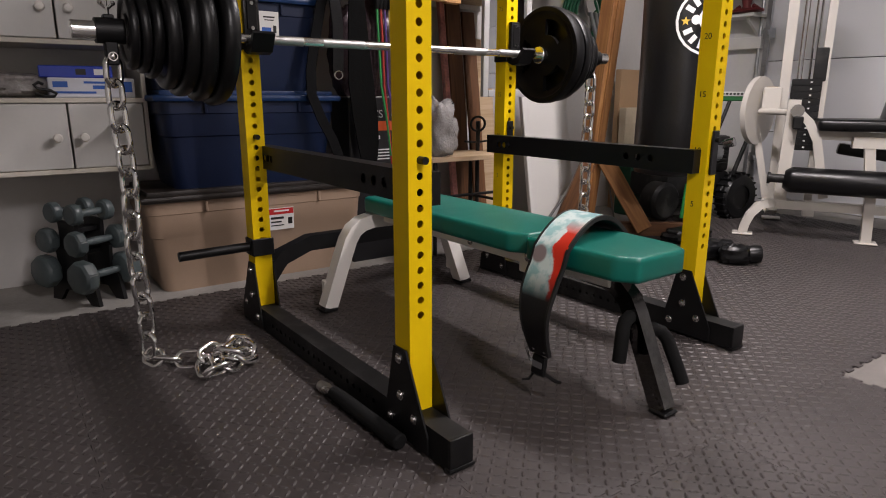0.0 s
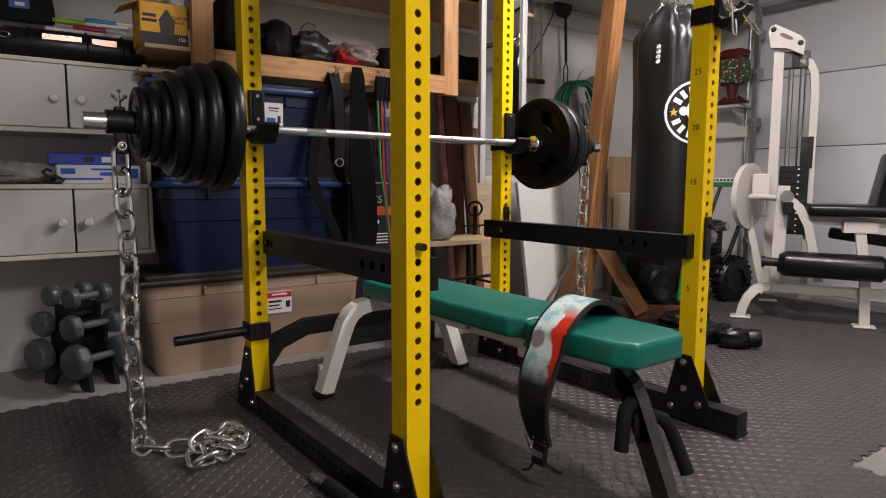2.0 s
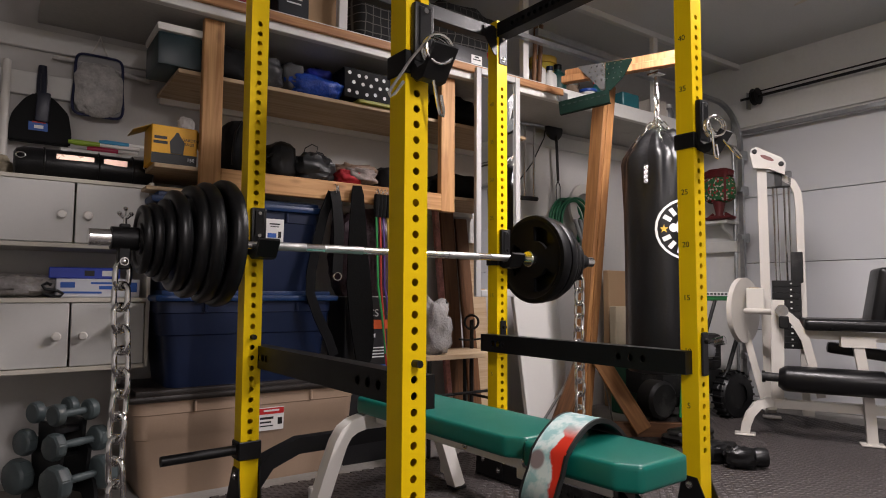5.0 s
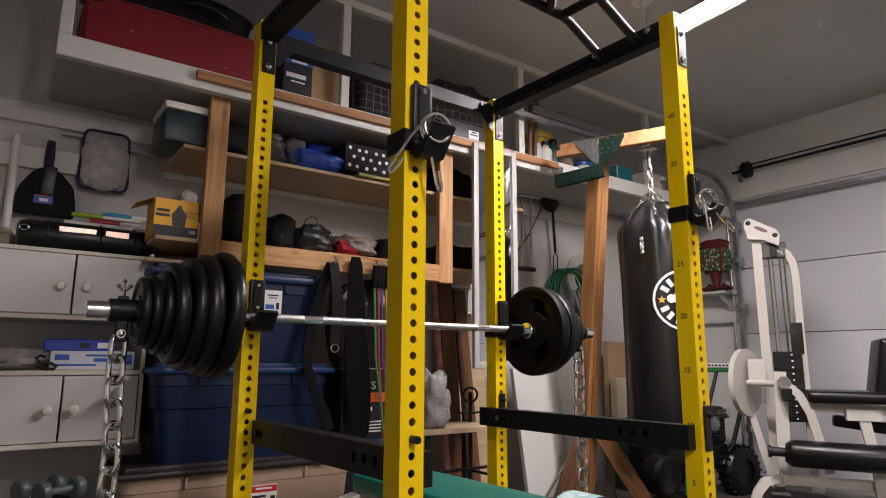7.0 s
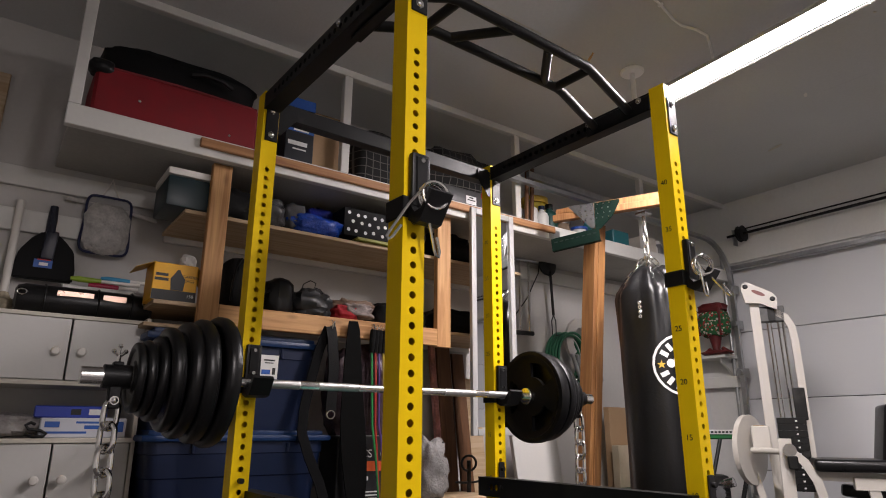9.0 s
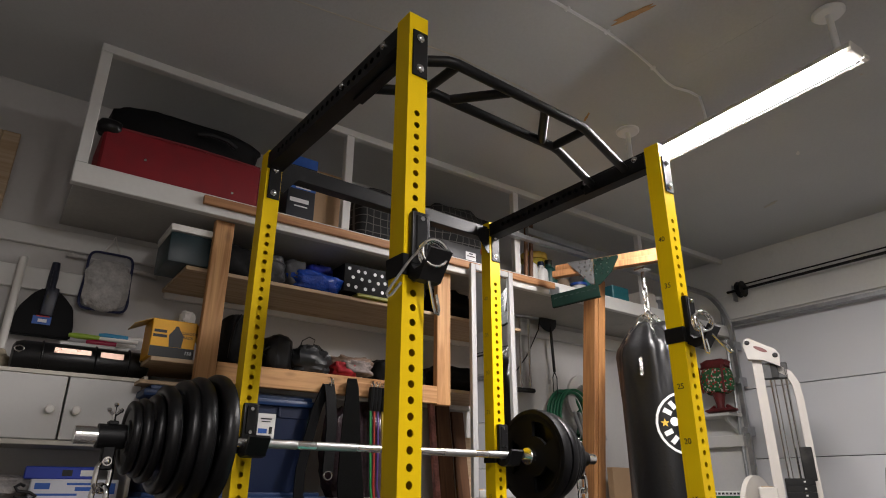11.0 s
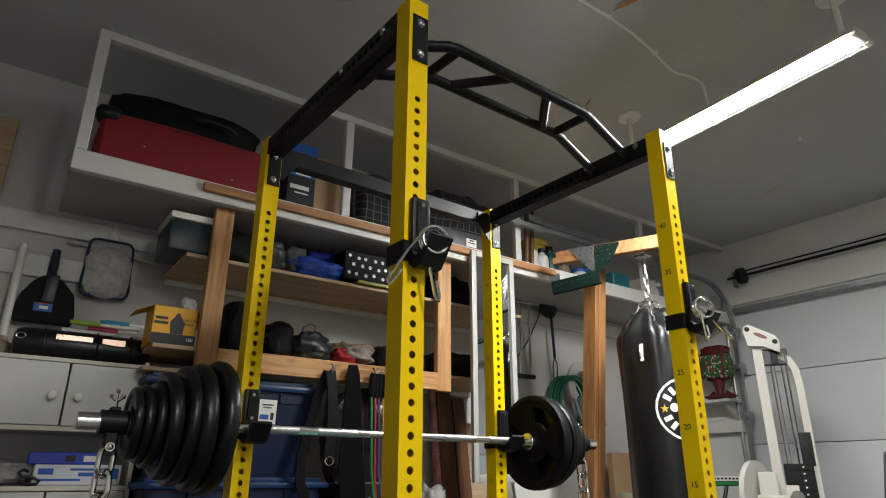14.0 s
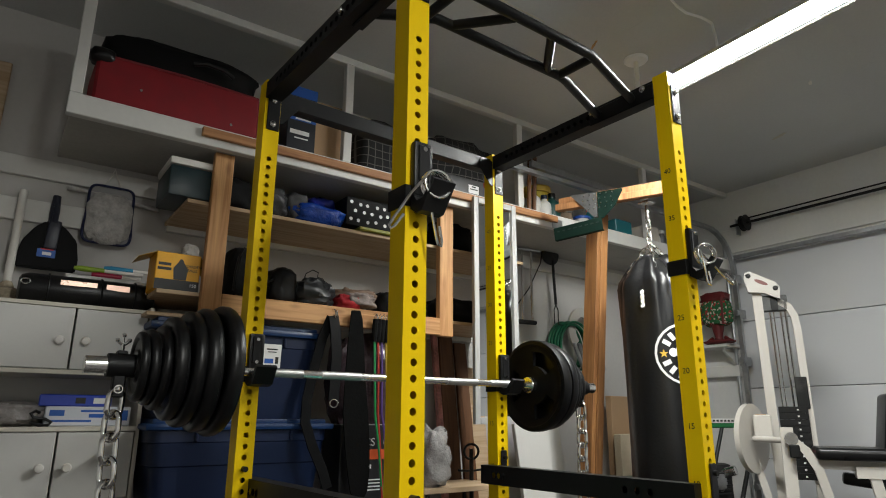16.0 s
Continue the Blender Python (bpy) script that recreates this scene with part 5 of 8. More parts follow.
# ---------- storage totes ----------
def tote(name, x0, x1, y0, y1, z0, z1, taper, body, lidmat, label, lid_h=0.045):
    t = thing(name, M((x0 + x1) / 2, (y0 + y1) / 2, z0), label, "storage tote", "stacked storage totes")
    w, d, h = x1 - x0, y1 - y0, z1 - z0 - lid_h
    bm = bmesh.new()
    rings = []
    for z, k in ((0, 1 - taper), (h * 0.06, 1 - taper * 0.9), (h * 0.60, 1 - taper * 0.45), (h * 0.615, 1 - taper * 0.30), (h * 0.86, 1 - taper * 0.12), (h * 0.87, 1.0), (h, 1.0)):
        ring = []
        for cx, cy, a0 in ((1, 1, 0), (-1, 1, 90), (-1, -1, 180), (1, -1, 270)):
            for j in range(5):
                a = radians(a0 + j * 22.5)
                r = 0.05
                ring.append(bm.verts.new(((w / 2 * k - 0.02 - r) * cx + r * math.cos(a), (d / 2 * k - 0.02 - r) * cy + r * math.sin(a), z)))
        rings.append(ring)
    for A, B in zip(rings, rings[1:]):
        for k in range(20):
            bm.faces.new((A[k], A[(k + 1) % 20], B[(k + 1) % 20], B[k]))
    bm.faces.new(rings[0][::-1])
    bm.faces.new(rings[-1])
    part("tub", bm, body, t, smooth=30)
    for fx in (-0.25, 0.0, 0.25):
        bm = bmesh.new()
        bx(bm, (w * fx, -d / 2 + 0.02 + 0.012 * 0, h * 0.93), (0.012, 0.022, h * 0.12), bev=0.003)
        part("rib", bm, body, t)
    bm = bmesh.new()
    bx(bm, (0, 0, h + lid_h * 0.3), (w, d, lid_h * 0.6), bev=0.012, seg=2)
    bx(bm, (0, 0, h + lid_h * 0.7), (w - 0.06, d - 0.06, lid_h * 0.6), bev=0.008, seg=2)
    part("lid", bm, lidmat, t)
    return t


tt = tote("storage_tote", -0.86, 0.155, 1.03, 1.50, -0.012, 0.415, 0.09, TANTOTE, BROWNLID, "large tan plastic tote with a dark brown lid")
bm = bmesh.new()
bx(bm, (0.07, -0.200, 0.278), (0.115, 0.002, 0.10), M(0, 0, 0, 3, 0, 0))
lb = part("label", bm, PAPER, tt, "white and red paper label", smooth=None)
mm = M(0, 0, 0, 3, 0, 0) @ FRONT(0.07, -0.2012, 0.278)
bars(lb, REDLABEL, mm, [(0.0, 0.034, 0.113, 0.026)])
bars(lb, INK, mm, [(-0.02, 0.004, 0.06, 0.01), (-0.025, -0.014, 0.05, 0.007), (0.04, -0.012, 0.02, 0.03), (-0.02, -0.03, 0.06, 0.005)])
bars(lb, WHITEINK, M(0, -0.0006, 0) @ mm, [(0.0, 0.036, 0.07, 0.008)])
tote("storage_tote", -0.775, 0.03, 1.04, 1.50, 0.413, 0.815, 0.12, BLUETOTE, BLUELID, "dark blue plastic tote with a flat lid")
tb = tote("storage_tote", -0.80, -0.03, 1.055, 1.50, 0.813, 1.225, 0.12, BLUETOTE, BLUELID, "dark blue plastic tote on top of the stack", 0.05)
bm = bmesh.new()
bx(bm, (0.135, -0.192, 0.285), (0.085, 0.002, 0.105), M(0, 0, 0, 3, 0, 0))
lb = part("label", bm, PAPER, tb, "white paper label", smooth=None)
bars(lb, BLUEPRINT, M(0, 0, 0, 3, 0, 0) @ FRONT(0.135, -0.1935, 0.285), [(-0.012, -0.022, 0.04, 0.02)])
bars(lb, INK, M(0, 0, 0, 3, 0, 0) @ FRONT(0.135, -0.1935, 0.285), [(0.0, 0.03, 0.05, 0.006), (0.0, 0.018, 0.04, 0.004), (0.024, -0.018, 0.014, 0.03)])

# ---------- timber shelf unit hung under the loft ----------
sh_ = thing("timber_shelf", M(0, 0, 0), "rough pine storage shelf hung under the loft", "shelf unit")
for x0, x1, mt in ((-0.62, -0.535, PINEZ), (0.615, 0.705, PINEZ)):
    bm = bmesh.new()
    bx(bm, ((x0 + x1) / 2, 1.055, 1.61), (x1 - x0, 0.038, 0.735), bev=0.003)
    part("post", bm, mt, sh_)
bm = bmesh.new()
bx(bm, (0.05, 1.055, 1.293), (1.168, 0.036, 0.09), bev=0.003)
part("front_beam", bm, PINE, sh_)
bm = bmesh.new()
bx(bm, (0.20, 1.30, 1.330), (1.98, 0.44, 0.018), bev=0.002)
part("shelf_board", bm, PLY, sh_)
bm = bmesh.new()
bx(bm, (0.28, 1.30, 1.742), (1.98, 0.44, 0.018), bev=0.002)
part("shelf_board", bm, PLY, sh_)
for z in (1.718, 1.306):
    bm = bmesh.new()
    bx(bm, (0.25, 1.515, z), (1.9, 0.026, 0.03), bev=0.003)
    part("wall_cleat", bm, TRIMPAINT, sh_)
bm = bmesh.new()
bx(bm, (-0.72, 1.29, 1.235), (0.19, 0.40, 0.016), bev=0.002)
solid("side_board", bm, PLY, "short plywood board resting above the totes", "board")

BLACKCLOTH = mat("black nylon cloth", (0.005, 0.005, 0.0055), 0.6, spec=0.18, var=0.35, scale=14, fine=220, bump=0.5, dist=0.002)
GREYCLOTH = mat("grey cloth", (0.045, 0.045, 0.048), 0.75, var=0.35, scale=14, fine=220, bump=0.5, dist=0.003)


def soft(name, c, s, seed, material, label, category, amp=0.22, rz=0, sq=0.7):
    bm = bmesh.new()
    lump(bm, (0, 0, s[2] * 0.425), s, seed, amp, 2.3, sq)
    return solid(name, bm, material, label, category, M(*c, 0, 0, rz), smooth=None)


UZ, MZ = 1.752, 1.340
co = thing("cooler", M(-0.70, 1.2, UZ), "teal cooler box with a white lid on the upper shelf", "cooler")
bm = bmesh.new()
bx(bm, (0, 0, 0.07), (0.19, 0.26, 0.14), bev=0.012, seg=2)
part("body", bm, mat("dark teal plastic", (0.006, 0.022, 0.027), 0.4), co)
bm = bmesh.new()
bx(bm, (0, 0, 0.16), (0.2, 0.27, 0.035), bev=0.012, seg=2)
part("lid", bm, WHITEPAINT, co)
bm = bmesh.new()
tube(bm, [(0.1, -0.1, 0.12), (0.115, -0.1, 0.15), (0.115, 0.1, 0.15), (0.1, 0.1, 0.12)], 0.008, 8)
part("handle", bm, PLASTIC, co)
soft("stuff_sack", (-0.50, 1.2, UZ), (0.24, 0.26, 0.17), 11, BLACKCLOTH, "black cloth bag slumped on the upper shelf", "bag")
soft("stuff_sack", (-0.33, 1.18, UZ), (0.18, 0.24, 0.15), 12, mat("grey silver cloth", (0.05, 0.05, 0.053), 0.3, var=0.35, scale=16, bump=0.6, dist=0.004), "silvery grey cloth bag on the upper shelf", "bag")
soft("folded_cloth", (-0.19, 1.2, UZ), (0.14, 0.22, 0.16), 13, GREYCLOTH, "bundle of grey and black cloth on the upper shelf", "cloth")
BLUEBAG = mat("shiny blue plastic", (0.01, 0.05, 0.32), 0.25, var=0.3, scale=16, bump=0.7, dist=0.005)
soft("plastic_bag", (-0.09, 1.14, UZ), (0.28, 0.16, 0.10), 14, BLUEBAG, "crumpled bright blue plastic bag on the upper shelf", "plastic bag", 0.3)
soft("plastic_bag", (-0.02, 1.26, UZ), (0.17, 0.16, 0.20), 15, mat("deep blue plastic", (0.012, 0.02, 0.22), 0.3, var=0.3, scale=14, bump=0.6, dist=0.004), "deep blue stuffed bag on the upper shelf", "plastic bag", 0.25)
pk = thing("polka_dot_box", M(0.205, 1.19, UZ + 0.02), "black fabric box with white polka dots on the shelf", "storage box")
bm = bmesh.new()
bx(bm, (0, 0, 0.075), (0.30, 0.24, 0.15), bev=0.006, seg=2)
part("box_body", bm, BLACKCLOTH, pk)
random.seed(5)
for i in range(6):
    for j in range(3):
        bm = bmesh.new()
        x, z = -0.125 + i * 0.05 + (0.022 if j % 2 else 0) + random.uniform(-0.006, 0.006), 0.03 + j * 0.045 + random.uniform(-0.005, 0.005)
        plate(bm, disc(0.0095, 14, x, z), M(0, -0.1203, 0, 90, 0, 0), 0.0008)
        part("dot", bm, WHITEINK, pk, smooth=None)
bm = bmesh.new()
bx(bm, (0.25, 1.185, UZ + 0.01), (0.24, 0.25, 0.018), bev=0.004)
solid("folder", bm, mat("olive yellow card", (0.27, 0.27, 0.03), 0.5), "olive-yellow flat folder under the dotted box", "folder")
soft("shoe_bag", (0.47, 1.2, UZ), (0.22, 0.28, 0.17), 16, BLACKCLOTH, "black soft bag on the upper shelf", "bag")
soft("shoe_bag", (0.80, 1.25, UZ), (0.34, 0.28, 0.2), 18, BLACKCLOTH, "large black soft bag at the shelf end", "bag")
soft("shoe_bag", (0.84, 1.25, MZ), (0.36, 0.28, 0.16), 19, BLACKCLOTH, "black soft bag on the lower shelf end", "bag")

# lower shelf
yb_ = thing("garbage_bag_box", M(-0.712, 1.17, MZ), "yellow and black box of garden bags, lid torn open", "box")
bm = bmesh.new()
bx(bm, (0, 0, 0.08), (0.18, 0.16, 0.16), bev=0.003)
part("box_body", bm, mat("yellow printed card", (0.78, 0.39, 0.005), 0.5, var=0.08, bump=0.05), yb_)
bm = bmesh.new()
bx(bm, (0, -0.0805, 0.022), (0.178, 0.0015, 0.044))
part("printed_band", bm, INK, yb_, smooth=None)
bm = bmesh.new()
plate(bm, [(-0.025, 0), (0.025, 0), (0.03, 0.05), (0.012, 0.075), (0.005, 0.09), (-0.005, 0.09), (-0.012, 0.075), (-0.03, 0.05)], M(0.01, -0.0805, 0.045, 90, 0, 0), 0.001)
part("bag_picture", bm, INK, yb_, smooth=None)
lettering("print", "GARDEN", 0.017, INK, yb_, FRONT(0.062, -0.081, 0.108))
lettering("print", "BAGS", 0.017, INK, yb_, FRONT(0.057, -0.081, 0.09))
lettering("print", "150", 0.02, WHITEINK, yb_, FRONT(0.065, -0.0817, 0.024))
bars(yb_, INK, FRONT(-0.055, -0.081, 0.1), [(0, 0.008, 0.05, 0.012), (0, -0.012, 0.055, 0.012)])
for sx, an in ((-1, 35), (1, -60)):
    bm = bmesh.new()
    bx(bm, (sx * 0.04, 0, 0), (0.08, 0.15, 0.002), M(sx * 0.085, 0, 0.162) @ M(0, 0, 0, 0, an * 0 + (50 if sx > 0 else -25), 0) @ M(-sx * 0.0, 0, 0))
    part("flap", bm, mat("yellow card flap", (0.60, 0.36, 0.03), 0.5, bump=0), yb_)
bm = bmesh.new()
lump(bm, (0.06, 0, 0.19), (0.06, 0.06, 0.07), 8, 0.3, flatbase=False)
part("paper_tuft", bm, PAPER, yb_)
bp = thing("backpack", M(-0.42, 1.2, MZ), "black backpack standing on the lower shelf", "backpack")
bm = bmesh.new()
lump(bm, (0, 0, 0.115), (0.15, 0.22, 0.27), 21, 0.1, 2, 0.65)
part("pack", bm, BLACKCLOTH, bp)
bm = bmesh.new()
tube(bm, [(-0.05, -0.1, 0.03), (-0.055, -0.125, 0.1), (-0.04, -0.11, 0.18), (-0.01, -0.08, 0.235)], 0.009, 8, flat=0.5)
part("strap", bm, RUBBER, bp)
sw = thing("shoulder_bag", M(-0.235, 1.17, MZ), "black padded bag leaning on the lower shelf", "bag")
bm = bmesh.new()
lump(bm, (0, 0, 0.08), (0.14, 0.2, 0.19), 22, 0.12, 2, 0.7)
part("pouch", bm, BLACKVINYL, sw)
bm = bmesh.new()
tube(bm, [(-0.06, -0.06, 0.06), (-0.1, -0.08, 0.07), (-0.06, -0.09, 0.10)], 0.006, 8)
part("strap", bm, RUBBER, sw)
hl_ = thing("face_mask", M(-0.075, 1.15, MZ), "dark grey moulded headgear with cords on the lower shelf", "headgear")
bm = bmesh.new()
lump(bm, (0, 0, 0.06), (0.21, 0.18, 0.15), 23, 0.28, 2.4, 0.85)
part("shell", bm, mat("dark grey moulded plastic", (0.014, 0.015, 0.016), 0.4, var=0.3), hl_)
bm = bmesh.new()
bx(bm, (-0.01, -0.085, 0.1), (0.045, 0.006, 0.022), M(0, 0, 0, -20, 0, 0), bev=0.002)
part("badge", bm, mat("light grey badge", (0.4, 0.4, 0.38), 0.4), hl_)
bm = bmesh.new()
tube(bm, [(-0.06, -0.03, 0.11), (-0.05, -0.04, 0.155), (-0.02, -0.05, 0.175), (0.01, -0.05, 0.165), (0.0, -0.06, 0.14), (0.03, -0.06, 0.135), (0.05, -0.06, 0.11)], 0.0025, 6)
part("cord", bm, RUBBER, hl_)
soft("work_glove", (0.10, 1.12, MZ), (0.12, 0.12, 0.075), 31, mat("red knit cloth", (0.35, 0.012, 0.02), 0.7, var=0.2, bump=0.5), "red knitted work glove on the lower shelf", "glove", 0.35)
soft("work_glove", (0.17, 1.12, MZ + 0.02), (0.17, 0.14, 0.07), 32, mat("speckled pale cloth", (0.24, 0.20, 0.185), 0.8, var=0.5, scale=40, bump=0.5), "pale speckled work gloves piled on the shelf", "glove", 0.35)
soft("work_glove", (0.18, 1.19, MZ + 0.04), (0.24, 0.14, 0.085), 33, mat("brown leather", (0.16, 0.10, 0.065), 0.6, var=0.3, bump=0.4), "brown leather work gloves piled on the shelf", "glove", 0.35)
soft("tool_pouch", (0.37, 1.17, MZ), (0.19, 0.2, 0.13), 34, BLACKCLOTH, "black zipped pouch on the lower shelf", "pouch", 0.1, sq=0.5)
soft("tool_pouch", (0.54, 1.2, MZ), (0.14, 0.2, 0.10), 35, BLACKCLOTH, "small black pouch on the lower shelf", "pouch", 0.2)


# ---------- gear hung from hooks in the front beam ----------
def cup_hook(x, parent_label="bright screw hook in the pine beam"):
    bm = bmesh.new()
    tube(bm, [(x, 1.037, 1.32), (x, 1.02, 1.32), (x, 1.008, 1.315), (x, 1.002, 1.30), (x, 1.008, 1.287), (x, 1.018, 1.285), (x, 1.024, 1.294)], 0.003, 7)
    return solid("screw_hook", bm, ZINC, parent_label, "hook", group="hooks in the beam")


for x in (-0.01, 0.10, 0.215, 0.285, 0.34):
    cup_hook(x)
hb = thing("dip_belt", M(-0.01, 1.005, 0), "black nylon belt with steel rings hung from a hook", "belt")
part("strap", ribbon([(-0.01, 0, 1.285), (0.0, -0.008, 1.22), (0.012, -0.008, 1.1), (0.012, -0.004, 0.98), (0.01, 0, 0.9)], 0.05, 0.012, (1, 0, 0)), BLACKCLOTH, hb)
part("strap", ribbon([(-0.015, 0.01, 1.28), (-0.05, 0.02, 1.18), (-0.085, 0.025, 1.02), (-0.11, 0.02, 0.9), (-0.115, 0.01, 0.80), (-0.08, 0.0, 0.70), (-0.03, -0.005, 0.6), (0.0, -0.005, 0.52)], 0.045, 0.007, (1, 0, 0)), mat("faded black webbing", (0.006, 0.006, 0.0065), 0.8, bump=0.4, spec=0.1), hb)
bm = bmesh.new()
tube(bm, [(0.012 + 0.02 * math.cos(a), -0.004, 0.885 + 0.018 * math.sin(a)) for a in [2 * math.pi * k / 14 for k in range(14)]], 0.0035, 7, closed=True)
part("ring", bm, ZINC, hb)
bm = bmesh.new()
tube(bm, [(-0.005, -0.012, 1.275), (-0.002, -0.016, 1.30), (0.004, -0.012, 1.31), (0.008, -0.01, 1.285)], 0.003, 7)
part("clip", bm, ZINC, hb)
lb_ = thing("leather_belt", M(0.11, 1.0, 0), "long black leather lifting belt hung from a hook", "belt")
pts = [(-0.012, 0.004, 1.322), (-0.01, 0, 1.28), (-0.008, 0, 1.15), (-0.004, 0, 1.0), (0.004, 0, 0.85), (0.02, 0, 0.7), (0.032, 0, 0.58), (0.036, 0, 0.50), (0.036, 0, 0.462)]
part("leather", ribbon(pts, [0.045, 0.064, 0.085, 0.105, 0.128, 0.128, 0.11, 0.085, 0.045], 0.008, (1, 0, 0)), mat("worn black leather", (0.004, 0.004, 0.004), 0.75, var=0.3, scale=16, bump=0.4, spec=0.08), lb_)
for x, mt, nm, dx in ((0.205, mat("green latex", (0.02, 0.28, 0.07), 0.45, bump=0), "green", 0.07), (0.225, mat("red latex", (0.45, 0.03, 0.02), 0.45, bump=0), "red", 0.05),
                      (0.245, mat("purple latex", (0.10, 0.05, 0.24), 0.45, bump=0), "purple", 0.045), (0.27, mat("yellow latex", (0.55, 0.38, 0.03), 0.45, bump=0), "yellow", 0.07)):
    zb = {"green": 0.47, "red": 0.45, "purple": 0.62, "yellow": 0.74}[nm]
    band = thing("resistance_band", M(x, 1.005, 0), nm + " rubber resistance tube with a black handle, hung up", "resistance band", "resistance bands on hooks")
    bm = bmesh.new()
    z0 = 1.19
    tube(bm, [(0, 0, z0), (0.004, -0.006, z0 - 0.15), (dx * 0.2, -0.004, z0 - 0.35), (dx * 0.55, 0.0, (z0 + zb) / 2 - 0.12), (dx, 0.0, zb)], 0.0055, 8)
    part("tube", bm, mt, band)
    bm = bmesh.new()
    tube(bm, [(0, 0, z0 - 0.01), (0, -0.004, z0 + 0.05), (0.004, -0.002, z0 + 0.10)], [0.012, 0.016, 0.014], 10)
    part("handle", bm, FOAM, band)
    bm = bmesh.new()
    tube(bm, [(0.004, -0.002, 1.285), (0.012, -0.006, 1.30), (0.006, -0.008, 1.318), (-0.006, -0.004, 1.30), (0.004, -0.002, 1.285)], 0.0028, 6)
    part("clip", bm, ZINC, band)
for x in (0.30, 0.345):
    band = thing("ankle_strap", M(x, 1.005, 0), "black strap with a steel clip hung from a hook", "strap", "straps on hooks")
    part("strap", ribbon([(0, 0, 1.285), (0.004, -0.006, 1.15), (0.0, -0.004, 1.0), (-0.004, 0, 0.9)], 0.036, 0.014, (1, 0, 0)), BLACKCLOTH, band)
    bm = bmesh.new()
    tube(bm, [(0, -0.002, 1.27), (0.012, -0.006, 1.295), (0.004, -0.008, 1.32), (-0.008, -0.004, 1.30), (0, -0.002, 1.27)], 0.003, 6)
    part("clip", bm, ZINC, band)

# tall printed box behind the bands
cs = thing("printed_box", M(0.31, 1.16, -0.012), "tall black box with an orange stripe and worn plastic wrap", "box")
bm = bmesh.new()
bx(bm, (-0.04, 0.02, 0.40), (0.37, 0.20, 0.80), bev=0.005)
part("box_body", bm, mat("black printed card", (0.014, 0.014, 0.016), 0.4, var=0.2), cs)
bm = bmesh.new()
bx(bm, (0, -0.0815, 0.665), (0.286, 0.002, 0.045))
part("stripe", bm, mat("orange print", (0.62, 0.10, 0.02), 0.5, bump=0), cs, smooth=None)
lettering("print", "CS", 0.052, WHITEINK, cs, FRONT(-0.072, -0.0812, 0.72))
lettering("print", "00", 0.055, WHITEINK, cs, FRONT(0.03, -0.0812, 0.72))
bars(cs, WHITEINK, FRONT(-0.085, -0.0812, 0.61), [(0, 0, 0.05, 0.018), (0.03, -0.06, 0.09, 0.006), (0.03, -0.075, 0.09, 0.006), (0.03, -0.09, 0.09, 0.006), (0.03, -0.105, 0.09, 0.006)])
bars(cs, BLUEPRINT, FRONT(-0.06, -0.0812, 0.44), [(0.03, 0, 0.10, 0.05)])
bm = bmesh.new()
lump(bm, (-0.05, 0.02, 1.0), (0.40, 0.17, 0.46), 41, 0.15, 2.4, 0.6)
part("wrap", bm, mat("mauve plastic wrap", (0.085, 0.055, 0.065), 0.22, var=0.5, scale=24, bump=0.7, dist=0.005), cs)
# ---------- ceiling light fittings ----------
for lx, ly in LIGHTS:
    fx = thing("ceiling_light", M(lx, ly, 0, 0, 0, -3.5), "white strip light hung from the ceiling on two stems", "ceiling light", "strip lights")
    turn = Matrix(((1, 0, 0, 0), (0, 0, 1, -0.60), (0, 1, 0, 0), (0, 0, 0, 1)))
    bm = bmesh.new()
    plate(bm, [(-0.054, 2.426), (-0.066, 2.407), (-0.071, 2.406), (-0.064, 2.424), (-0.045, 2.445), (0.045, 2.445), (0.064, 2.415), (0.071, 2.398), (0.066, 2.398), (0.055, 2.42), (0.04, 2.426)], turn, 1.20)
    part("housing", bm, WHITEPAINT, fx, smooth=None)
    # added black strip that draws the dark gap line beside the diffuser
    bm = bmesh.new()
    plate(bm, [(0.040, 2.4245), (0.040, 2.396), (0.0475, 2.396), (0.0475, 2.421)], turn @ M(0, 0, 0.02), 1.16)
    part("gap_strip", bm, RAILBLACK, fx, "added dark strip for the shaded gap beside the diffuser", smooth=None)
    bm = bmesh.new()
    plate(bm, [(-0.052, 2.425), (-0.055, 2.405), (-0.048, 2.394), (-0.035, 2.389), (0.022, 2.389), (0.034, 2.394), (0.039, 2.405), (0.039, 2.425)], turn @ M(0, 0, 0.035), 1.13)
    part("diffuser", bm, TUBEGLOW, fx, "brightly lit white diffuser", smooth=40)
    # reflector edge emits faintly, standing in for the tube light it catches
    bm = bmesh.new()
    plate(bm, [(0.050, 2.404), (0.053, 2.399), (0.063, 2.399), (0.061, 2.407)], turn @ M(0, 0, 0.02), 1.16)
    part("reflector_edge", bm, EDGEGLOW, fx, "reflector edge, its tube light put in as glow")
    for sy in (-1, 1):
        bm = bmesh.new()
        bx(bm, (-0.004, sy * 0.583, 2.416), (0.098, 0.034, 0.034), bev=0.008, seg=2)
        bx(bm, (0.052, sy * 0.595, 2.408), (0.04, 0.022, 0.022), bev=0.004)
        part("end_cap", bm, WHITEPAINT, fx)
        bm = bmesh.new()
        tube(bm, [(0, sy * 0.535, 2.446), (0, sy * 0.535, 2.64)], 0.013, 12)
        st = part("stem", bm, CABLEWHITE, fx)
        bm = bmesh.new()
        lathe(bm, [(0, 2.632), (0.055, 2.634), (0.062, 2.642), (0.062, CEIL - 0.001), (0, CEIL - 0.001)], M(0, sy * 0.535, 0), 24)
        part("ceiling_rose", bm, CABLEWHITE, st)

